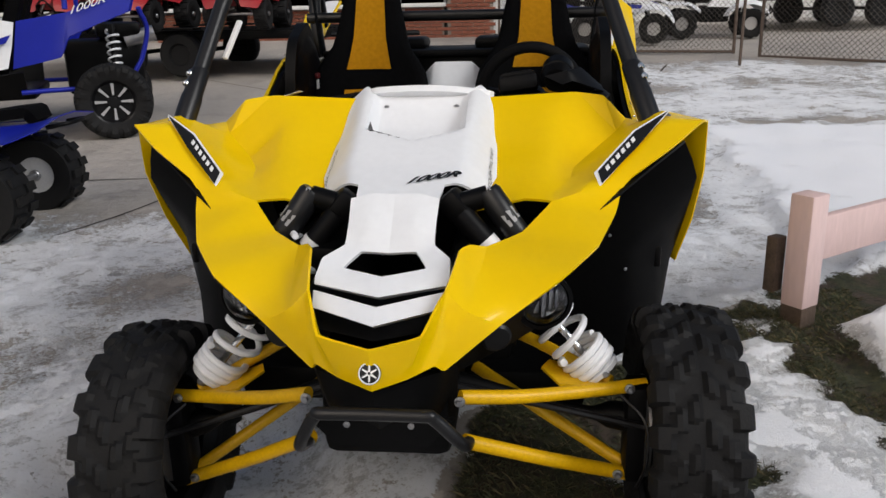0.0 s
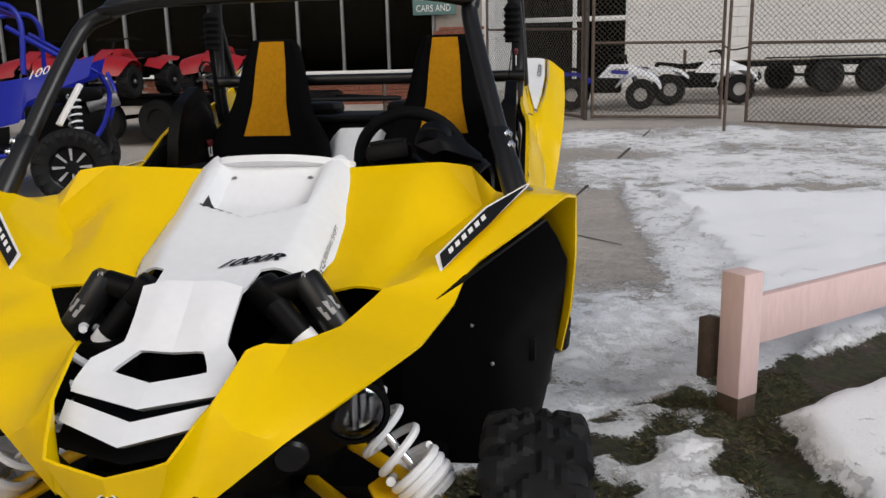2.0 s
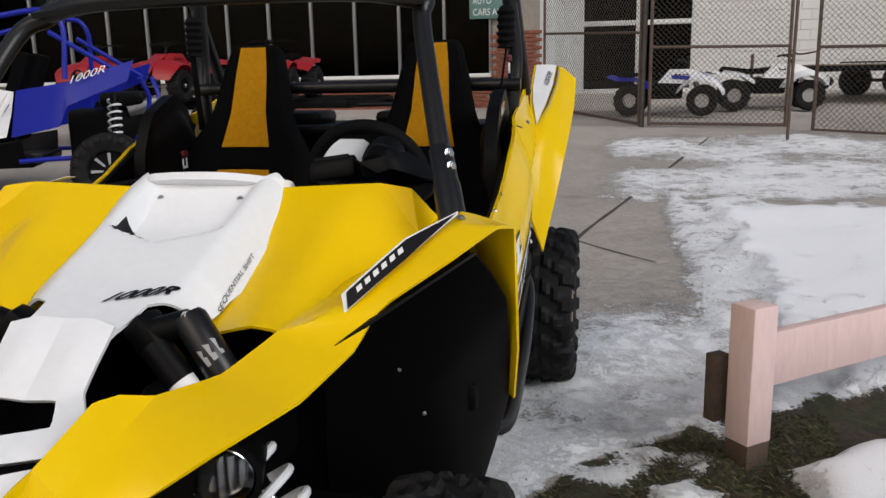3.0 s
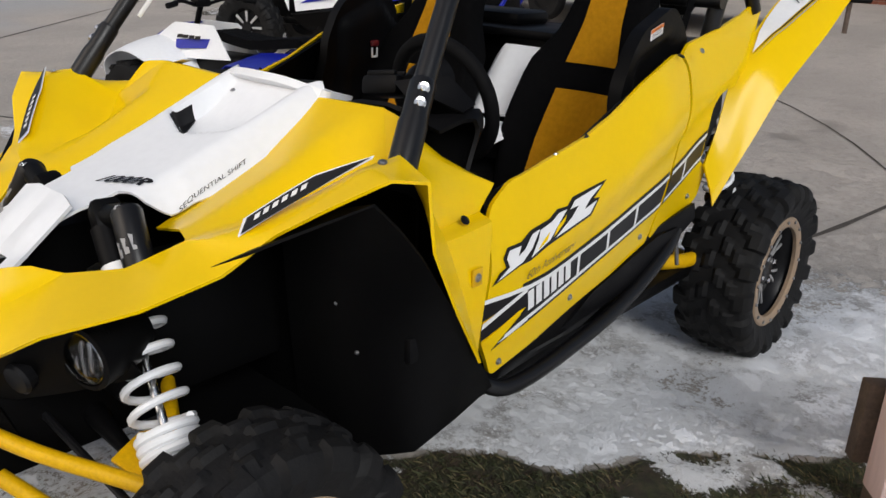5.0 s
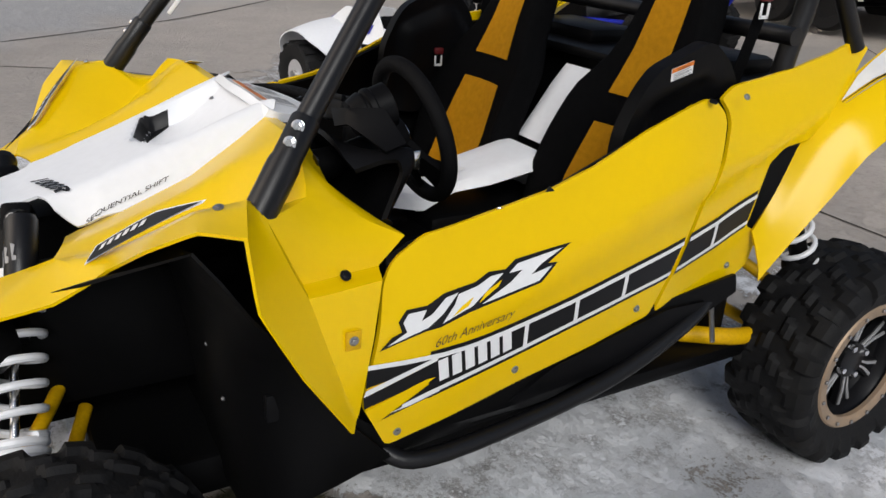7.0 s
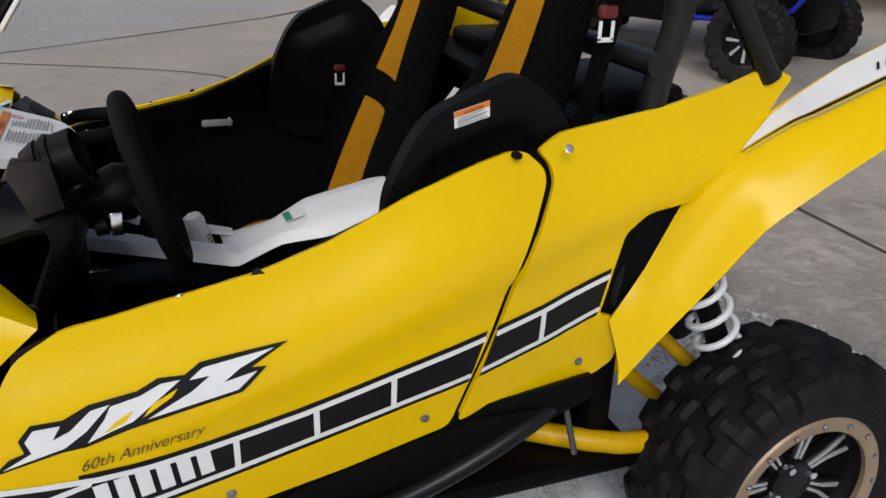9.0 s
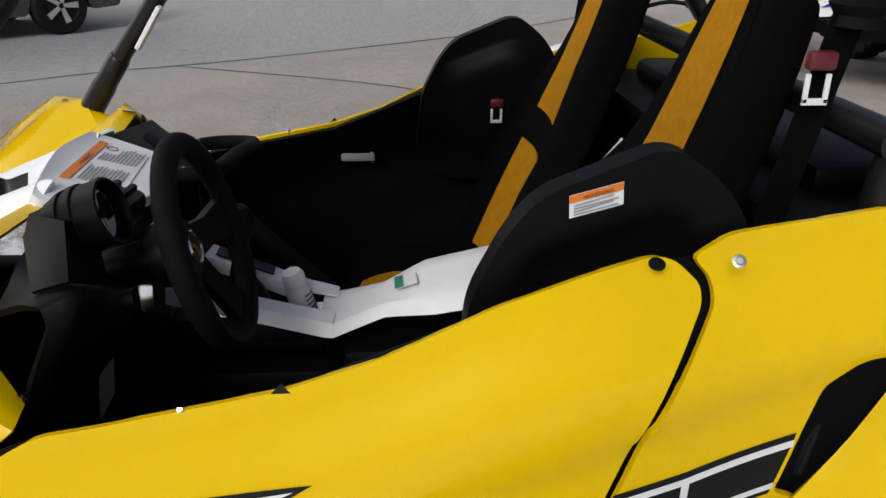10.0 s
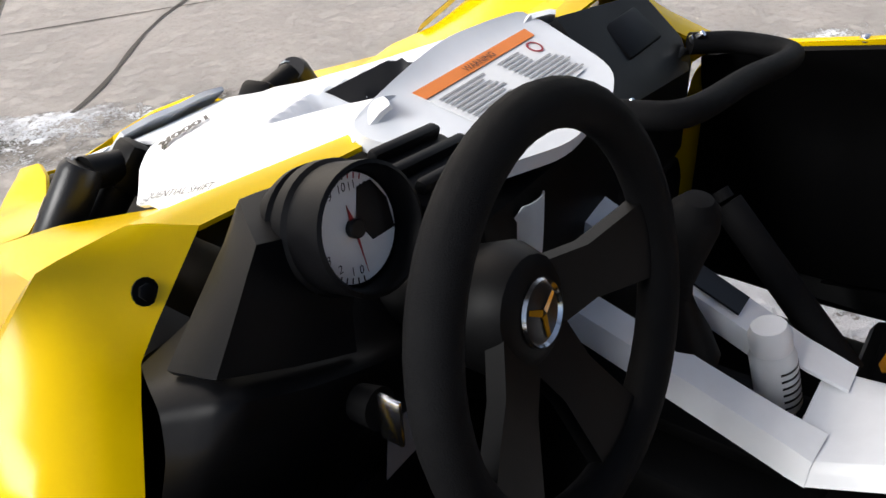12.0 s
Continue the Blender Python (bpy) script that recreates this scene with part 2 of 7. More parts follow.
def tube(pts, r, n=12, closed=False, bend=0):
    """A round bar along the points; bend: how many steps round off each stretch; r may be a list."""
    path = spline(pts, bend, closed) if bend else [Vector(p) for p in pts]
    k = len(path)
    rad = r if isinstance(r, (list, tuple)) else [r] * k
    bm = bmesh.new()
    rings = []
    side = None
    for i, p in enumerate(path):
        a = path[(i - 1) % k] if closed or i else p
        c = path[(i + 1) % k] if closed or i < k - 1 else p
        d = (c - a).normalized()
        if side is None:
            side = d.orthogonal().normalized()
        side = (side - d * side.dot(d)).normalized()
        up = d.cross(side)
        rings.append([bm.verts.new(p + (side * math.cos(q) + up * math.sin(q)) * rad[min(i, len(rad) - 1)]) for q in (2 * math.pi * j / n for j in range(n))])
    for i in range(k if closed else k - 1):
        a, c = rings[i], rings[(i + 1) % k]
        for j in range(n):
            bm.faces.new((a[j], a[(j + 1) % n], c[(j + 1) % n], c[j]))
    if not closed:
        bm.faces.new(rings[0][::-1])
        bm.faces.new(rings[-1])
    bmesh.ops.recalc_face_normals(bm, faces=bm.faces)
    return bm


def lathe(profile, n=32, m=None):
    """Turn a profile of (radius, height) round the z axis."""
    bm = bmesh.new()
    rings = []
    for r, h in profile:
        if r < 1e-5:
            rings.append([bm.verts.new((0, 0, h))])
        else:
            rings.append([bm.verts.new((r * math.cos(2 * math.pi * j / n), r * math.sin(2 * math.pi * j / n), h)) for j in range(n)])
    for a, c in zip(rings, rings[1:]):
        for j in range(n):
            v = [a[j % len(a)], a[(j + 1) % len(a)], c[(j + 1) % len(c)], c[j % len(c)]]
            v = [x for i, x in enumerate(v) if x not in v[:i]]
            if len(v) > 2:
                bm.faces.new(v)
    bmesh.ops.recalc_face_normals(bm, faces=bm.faces)
    if m is not None:
        moved(bm, m)
    return bm


def along(p, d):
    """The pose at p whose z axis points along d."""
    return Matrix.Translation(p) @ Vector(d).to_track_quat("Z", "Y").to_matrix().to_4x4()


def disc(p, d, r, h, n=16, bevel=0.15):
    """A short round stud at p that rises along d."""
    return lathe([(0, 0), (r, 0), (r, h * (1 - bevel)), (r * (1 - bevel), h), (0, h)], n, along(p, d))


def flat(poly, step=0.0):
    """A filled outline in the plane, cut by a square net of that step."""
    bm = bmesh.new()
    bm.faces.new([bm.verts.new((u, v, 0)) for u, v in poly])
    if step:
        for k in (0, 1):
            lo, hi = min(p[k] for p in poly), max(p[k] for p in poly)
            s = math.floor(lo / step) * step
            while s < hi:
                if s > lo:
                    no = (1, 0, 0) if k == 0 else (0, 1, 0)
                    co = (s, 0, 0) if k == 0 else (0, s, 0)
                    bmesh.ops.bisect_plane(bm, geom=bm.verts[:] + bm.edges[:] + bm.faces[:], plane_co=co, plane_no=no, dist=1e-5)
                s += step
    return bm


def patch(poly, place, step=0.05, thick=0.004, lift=0.0, out=None):
    """An outline laid on the surface place(u, v) -> point; lift: how far it stands off along the way out."""
    bm = flat(poly, step)
    for v in bm.verts:
        v.co = Vector(place(v.co.x, v.co.y))
        if lift:
            v.co += Vector(out) * lift
    bm.normal_update()
    if out is not None:
        total = sum((f.normal * f.calc_area() for f in bm.faces), Vector())
        if total.dot(Vector(out)) < 0:
            bmesh.ops.reverse_faces(bm, faces=bm.faces)
    if thick:
        bmesh.ops.solidify(bm, geom=bm.faces[:], thickness=thick)
    return bm


def prism(poly, m, h):
    """An outline in the xy plane of the pose m, as thick as h."""
    bm = flat(poly)
    r = bmesh.ops.extrude_face_region(bm, geom=bm.faces[:])
    bmesh.ops.translate(bm, verts=[v for v in r["geom"] if isinstance(v, bmesh.types.BMVert)], vec=(0, 0, h))
    bmesh.ops.recalc_face_normals(bm, faces=bm.faces)
    return moved(bm, m)


def rounded(poly, r, n=4):
    """An outline with its corners rounded off."""
    out = []
    k = len(poly)
    for i in range(k):
        p, a, c = Vector(poly[i]), Vector(poly[i - 1]), Vector(poly[(i + 1) % k])
        q = min(r, (a - p).length * 0.45, (c - p).length * 0.45)
        s, e = p + (a - p).normalized() * q, p + (c - p).normalized() * q
        for j in range(n + 1):
            t = j / n
            w = s * (1 - t) ** 2 + p * 2 * t * (1 - t) + e * t * t
            out.append((w.x, w.y))
    return out


def cage(pts, faces, levels=2, crease=0.5, thick=0.004, flip=False):
    """A panel from its corner points: subdivided with half-firm edges and given a thickness."""
    bm = bmesh.new()
    vs = {k: bm.verts.new(p) for k, p in pts.items()}
    for f in faces:
        bm.faces.new([vs[k] for k in f.split()])
    for v in [v for v in bm.verts if not v.link_faces]:
        bm.verts.remove(v)
    bmesh.ops.recalc_face_normals(bm, faces=bm.faces)
    if flip:
        bmesh.ops.reverse_faces(bm, faces=bm.faces)
    lay = bm.edges.layers.float.new("crease_edge")
    for e in bm.edges:
        e[lay] = crease if len(e.link_faces) == 2 else 0.75
    me = bpy.data.meshes.new("tmp")
    bm.to_mesh(me)
    bm.free()
    ob = bpy.data.objects.new("tmp", me)
    scene.collection.objects.link(ob)
    mod = ob.modifiers.new("sub", "SUBSURF")
    mod.levels = mod.render_levels = levels
    if thick:
        mod = ob.modifiers.new("thick", "SOLIDIFY")
        mod.thickness = thick
    done = bpy.data.meshes.new_from_object(ob.evaluated_get(bpy.context.evaluated_depsgraph_get()))
    out = bmesh.new()
    out.from_mesh(done)
    bpy.data.objects.remove(ob)
    bpy.data.meshes.remove(me)
    bpy.data.meshes.remove(done)
    return out


def lettering(text, place, size, out, thick=0.0, shear=0.0, width=None, lift=0.003, bold=0.0):
    """Words laid on the surface place(u, v), with the left end of the base line at u = v = 0."""
    cu = bpy.data.curves.new("text", "FONT")
    cu.body, cu.size, cu.shear, cu.offset = text, size, shear, bold
    ob = bpy.data.objects.new("text", cu)
    scene.collection.objects.link(ob)
    me = bpy.data.meshes.new_from_object(ob.evaluated_get(bpy.context.evaluated_depsgraph_get()))
    bpy.data.objects.remove(ob)
    bpy.data.curves.remove(cu)
    bm = bmesh.new()
    bm.from_mesh(me)
    bpy.data.meshes.remove(me)
    wide = max((v.co.x for v in bm.verts), default=1)
    k = width / wide if width else 1
    for v in bm.verts:
        v.co = Vector(place(v.co.x * k, v.co.y)) + Vector(out) * lift
    return bm


def lerp(a, b, t):
    return a + (b - a) * t


def ease(a, b, x):
    t = min(1.0, max(0.0, (x - a) / (b - a)))
    return t * t * (3 - 2 * t)


def line_at(pts, x):
    """The height at x of a broken line through (x, height) points."""
    for (a, u), (b, v) in zip(pts, pts[1:]):
        if x <= b:
            return lerp(u, v, max(0.0, (x - a) / (b - a)))
    return pts[-1][1]

# ---- the ground: one sheet, level under the vehicles and rising towards the building ----
def blob(x, y, cx, cy, rx, ry):
    return ease(1.25, 0.75, math.hypot((x - cx) / rx, (y - cy) / ry))


def rough_noise(x, y, s, k=0.0):
    return noise.fractal((x * s, y * s, k), 1.0, 2.0, 4)


def street(x, y):
    """How far a spot lies towards the street, which runs slantwise past the lot."""
    return -(x + y) / math.sqrt(2)


def rail_side(x, y):
    """Metres in front of the low pink rail."""
    return (x - 1.42) * 0.62 - (y - 1.62) * 0.785


def cover_at(x, y):
    n = rough_noise(x, y, 0.8)
    n2 = rough_noise(x, y, 2.3, 5.0)
    s = street(x, y)
    snow = 0.12 + 0.22 * n
    wet = 0.25 + 0.4 * n2
    soil = 0.0
    # trodden ice round the near vehicle and along the lane
    snow = max(snow, (0.66 + 0.24 * n + 0.16 * n2) * ease(4.2, 2.6, y) * ease(1.55, 0.9, s))
    snow = max(snow, (0.74 + 0.3 * n2) * blob(x, y, 1.15, 2.4, 0.75, 0.72), (0.82 + 0.3 * n2) * blob(x, y, 0.95, 1.6, 0.55, 0.6))
    snow = max(snow, (0.62 + 0.3 * n) * ease(5.5, 6.4, y) * ease(11.5, 9.5, y) * ease(0.4, 1.3, x))
    # strip between the lot and the street
    band = ease(1.35, 1.6, s) * ease(2.35, 2.05, s + 0.12 * n2)
    snow = max(snow, band * (0.5 + 0.3 * n2))
    soil = max(soil, band * (0.42 + 0.3 * n))
    if s > 2.2:
        snow, wet = 0.05 + 0.12 * n, 0.12 + 0.2 * n2
    # turf by the post and under the near corner of the vehicle
    turf = ease(-0.05, 0.08, 0.98 + 0.98 * (x - 0.33) - y + 0.12 * n2) * ease(0.0, 0.3, x + 0.15 * n) * ease(-0.9, -0.3, y) * ease(2.1, 1.8, x)
    soil = max(soil, turf)
    lift = 0.0
    # packed snow along the edge of the turf
    verge = 0.98 + 0.98 * (x - 0.33) - y
    snow = max(snow, (0.95 + 0.25 * n2) * ease(-0.4, -0.15, verge) * ease(0.08, -0.04, verge) * ease(0.45, 0.75, x) * ease(1.9, 1.5, x))
    if turf > 0.3:
        n3 = rough_noise(x, y, 5.0, 9.0)
        isle = 0.26 + 0.6 * n2 + 0.75 * n3 + 0.5 * blob(x, y, 1.27, 0.85, 0.28, 0.66) + 0.36 * blob(x, y, 0.95, 0.3, 0.4, 0.45)
        isle -= 0.4 * ease(0.95, 0.6, x) * ease(-0.3, 0.1, y)
        snow = max(0.0, isle)
        lift = 0.03 * ease(0.5, 0.9, isle)
    r = rail_side(x, y)
    if x > 1.2:
        strip = ease(0.5, 0.3, abs(r - 0.02) + 0.1 * n2) * ease(1.22, 1.36, x)
        if r > -0.18:
            soil = max(soil, strip)
            snow = lerp(snow, 0.06, strip * 0.95)
        # the bank of clean snow in front of the rail
        bank = ease(0.0, 0.14, min((x - 1.43 - 0.9 * ease(0.4, -2.5, y)) * 0.9 + 0.07 * n2 + 0.3 * n * ease(0.9, -0.3, y), (r - 0.08) + 0.06 * n2, 0.5 - (s - 1.2) + 0.3 * n))
        snow = max(snow, 1.2 * bank)
        lift = max(lift, (0.12 + 0.03 * n) * bank)
    # the field of clean snow behind the rail
    edge = min(x - 1.66 - 0.2 * n2, 6.0 - y + 0.3 * n, -r - 0.1) + 0.1 * n
    field = ease(0.0, 0.22, edge)
    snow = max(snow, 1.2 * field, 0.72 * ease(-0.5, -0.1, edge + 0.25 * n2) * ease(-0.18, -0.3, r))
    lift = max(lift, (0.07 + 0.03 * n + 0.012 * n2) * field)
    if snow > 0.45 and lift < 0.01:
        lift = 0.014 * ease(0.45, 0.75, snow) * (1 + n2)
    lift -= 0.09 * blob(x, y, -0.65, 0.2, 0.45, 0.6) + 0.03 * blob(x, y, 0.67, 0.23, 0.3, 0.4)
    return snow, soil, wet, lift


def lot_height(x, y):
    return 0.055 * max(0.0, y - 2.8) * (1 if y < 30 else 30 / y)


def axis(lo, hi, step, far):
    out = [lo + i * step for i in range(int((hi - lo) / step) + 1)]
    d, a, b = step, out[0], out[-1]
    left, right = [], []
    while a > -far or b < far:
        d *= 1.22
        a, b = a - d, b + d
        left.append(a)
        right.append(b)
    return left[::-1] + out + right


def ground():
    xs, ys = axis(-3.2, 3.8, 0.05, 600), axis(-2.2, 7.2, 0.05, 600)
    verts, cover, road = [], [], []
    for y in ys:
        for x in xs:
            near = abs(x) < 40 and abs(y) < 40
            sn, so, we, li = cover_at(x, y) if near else (0.1, 0.0, 0.2, 0.0)
            verts.append((x, y, lot_height(x, y) + li))
            cover += (max(0, sn), max(0, so), max(0, we), 1.0)
            road.append(ease(4.5, 4.9, street(x, y)))
    w = len(xs)
    faces = [(j * w + i, j * w + i + 1, (j + 1) * w + i + 1, (j + 1) * w + i) for j in range(len(ys) - 1) for i in range(w - 1)]
    me = bpy.data.meshes.new("ground")
    me.from_pydata(verts, [], faces)
    me.attributes.new("cover", "FLOAT_COLOR", "POINT").data.foreach_set("color", cover)
    me.attributes.new("road", "FLOAT", "POINT").data.foreach_set("value", road)
    me.polygons.foreach_set("use_smooth", [True] * len(faces))
    me.materials.append(GROUND)
    return tagged(new("ground", me), "lot of stained concrete with trodden ice, snow and bare turf", "ground", kind="structure")


ground()



def turf_blades():
    """Short tufts of winter grass where the turf lies bare."""
    rnd = random.Random(21)
    verts, faces = [], []
    while len(faces) < 44000:
        x, y = rnd.uniform(0.1, 1.75), rnd.uniform(-0.3, 2.05)
        sn, so, we, li = cover_at(x, y)
        if so < 0.6 or sn > 0.5 or rough_noise(x, y, 2.5, 3.0) < -0.2 - 0.5 * (0.4 - sn):
            continue
        a, h, w = rnd.uniform(0, 6.3), rnd.uniform(0.008, 0.024), rnd.uniform(0.0008, 0.0016)
        lean = rnd.uniform(0.5, 2.2)
        c, q = math.cos(a), math.sin(a)
        k = len(verts)
        z = li - 0.004
        verts += [(x - q * w, y + c * w, z), (x + q * w, y - c * w, z), (x + c * h * lean * 0.5 + q * w * 0.6, y + q * h * lean * 0.5 - c * w * 0.6, z + h * 0.7), (x + c * h * lean, y + q * h * lean, z + h)]
        faces += [(k, k + 1, k + 2), (k, k + 2, k + 3)]
    me = bpy.data.meshes.new("turf_grass")
    me.from_pydata(verts, [], faces)
    me.materials.append(GRASS)
    return tagged(new("turf_grass", me), "short dull green and straw winter grass", "grass", kind="stuff")


turf_blades()
# ---- the yellow side-by-side ----
RIM = [(0.86, 0.872), (0.93, 0.888), (1.0, 0.898), (1.24, 0.945), (1.36, 0.985), (1.5, 1.052), (1.6, 1.088), (1.68, 1.104), (1.8, 1.115), (2.3, 1.2)]


def side_x(y, z):
    """How far the flank stands out: drawn in at the top edge, fullest below it, and tucked in towards the rear."""
    d = line_at(RIM, y) - z
    x = 0.650 + 0.058 * ease(-0.02, 0.17, d) - 0.02 * ease(0.3, 0.5, d)
    fold = 0.812 + 0.347 * (y - 1.434)
    x -= 0.012 * ease(0.0, 0.02, fold - z) * ease(0.95, 1.25, y)
    return x - 0.025 * ease(1.55, 1.85, y)


def flank(y, z):
    return (side_x(y, z), y, z)


OUT = (1, 0, 0)


def tyre(parent, r, w, m, name="tyre"):
    """A knobbly tyre, moulded in one piece; the axle is the z axis of the pose m and its outside is up."""
    h = w / 2
    prof = [(0.19, -0.74), (0.2, -0.88), (r * 0.72, -1.0), (r * 0.8, -1.02), (r * 0.86, -1.0), (r * 0.9, -0.95), (r * 0.93, -0.87), (r * 0.948, -0.74), (r * 0.955, -0.6), (r * 0.96, -0.48), (r * 0.963, -0.36), (r * 0.966, -0.24), (r * 0.967, -0.12), (r * 0.967, -0.02)]
    prof = prof + [(a, -b) for a, b in prof[::-1]]
    n, lugs = 288, 18
    verts, faces = [], []
    for i in range(n):
        ang = 2 * math.pi * i / n
        for k, (rad, s) in enumerate(prof):
            q = 1 if s > 0 else -1
            a = abs(s)
            side = k < 7 or k >= len(prof) - 7
            up = 0.0
            if rad > r * 0.78:
                if side or a > 0.66:
                    ph = (ang * lugs / (2 * math.pi) + 0.25 + (0.5 if q < 0 else 0)) % 1
                    wide = 0.27 if (int(ang * lugs / (2 * math.pi) + 0.25) % 2) else 0.22
                    up = ease(wide + 0.05, wide, abs(ph - 0.5))
                else:
                    ph = (ang * lugs / (2 * math.pi) + (0.5 if q < 0 else 0) - 0.75 * a) % 1
                    up = ease(0.27, 0.2, abs(ph - 0.5)) * ease(0.03, 0.08, a) * ease(0.66, 0.6, a)
                    if 0.3 < a < 0.42:
                        up *= 0.35
            out = 0.036 * r / 0.967 * up if not side else 0.016 * up
            rr = rad + (out if not side else out * 0.75)
            zz = s * h + (q * out * 0.8 if side else 0)
            verts.append((rr * math.cos(ang), rr * math.sin(ang), zz))
    c = len(prof)
    for i in range(n):
        j = (i + 1) % n
        faces += [(i * c + k, j * c + k, j * c + k + 1, i * c + k + 1) for k in range(c - 1)]
    me = bpy.data.meshes.new("tmp")
    me.from_pydata(verts, [], faces)
    bm = bmesh.new()
    bm.from_mesh(me)
    bpy.data.meshes.remove(me)
    return part(name, moved(bm, m), RUBBER, parent, sharp=24)


def wheel(root, c, r, w, out, ring=True):
    """A wheel with its tyre, spoked rim, bead ring and nuts; out: +1 or -1, the side its face shows."""
    m = along(c, (out, 0, 0))
    hub = part("wheel", lathe([(0, -0.02), (0.05, -0.02), (0.055, w * 0.28), (0.045, w * 0.3), (0, w * 0.3)], 20, m), INK, root)
    tyre(hub, r, w, m)
    h = w / 2
    part("rim", lathe([(0.186, -h * 0.75), (0.196, -h * 0.85), (0.192, -h * 0.7), (0.165, -h * 0.4), (0.165, h * 0.5), (0.19, h * 0.78), (0.199, h * 0.86), (0.192, h * 0.74), (0.172, h * 0.45), (0.158, h * 0.2), (0.06, h * 0.16), (0, h * 0.16)], 40, m), INK, hub, "black alloy rim")
    face = h * 0.5
    for k in range(7):
        a = 2 * math.pi * (k + 0.5) / 7
        rot = m @ Matrix.Rotation(a, 4, "Z")
        sp = prism([(0.04, -0.022), (0.1, -0.02), (0.165, -0.034), (0.165, 0.034), (0.1, 0.02), (0.04, 0.022)], rot @ Matrix.Translation((0, 0, face - 0.028)), 0.02)
        part("spoke", sp, INK, hub)
        for q in (-1, 1):
            part("spoke_face", prism([(0.058, q * 0.003), (0.12, q * 0.006), (0.163, q * 0.016), (0.165, q * 0.027), (0.11, q * 0.013), (0.058, q * 0.009)][::q], rot @ Matrix.Translation((0, 0, face - 0.008)), 0.004), SILVER, hub, "machined silver spoke edge")
    if ring:
        part("bead_ring", lathe([(0.165, h * 0.78), (0.165, h * 0.88), (0.172, h * 0.92), (0.196, h * 0.92), (0.204, h * 0.86), (0.204, h * 0.78)], 48, m), BRONZE, hub, "bronze bead lock ring")
        for k in range(16):
            a = 2 * math.pi * k / 16
            part("ring_bolt", disc(m @ Vector((0.185 * math.cos(a), 0.185 * math.sin(a), h * 0.92)), (out, 0, 0), 0.006, 0.006, 8), STEEL, hub)
    for k in range(4):
        a = 2 * math.pi * (k + 0.25) / 4
        part("wheel_nut", disc(m @ Vector((0.05 * math.cos(a), 0.05 * math.sin(a), w * 0.25)), (out, 0, 0), 0.011, 0.02, 6), CHROME, hub)
    return hub


def spring(parent, a, b, r, turns, wire, mat, name="coil_spring"):
    a, b = Vector(a), Vector(b)
    d = (b - a).normalized()
    s = d.orthogonal().normalized()
    u = d.cross(s)
    n = int(turns * 18)
    pts = []
    for i in range(n + 1):
        t = i / n
        q = 2 * math.pi * turns * t
        pts.append(a.lerp(b, t) + (s * math.cos(q) + u * math.sin(q)) * r)
    return part(name, tube(pts, wire, 8), mat, parent, "white coil spring" if mat is WHITE else "")


def bolt(parent, p, d, r=0.009, h=0.006, mat=None, name="bolt"):
    return part(name, merged(disc(p, d, r, h * 0.35, 14), disc(Vector(p) + Vector(d).normalized() * h * 0.35, d, r * 0.62, h * 0.7, 6)), mat or STEEL, parent)


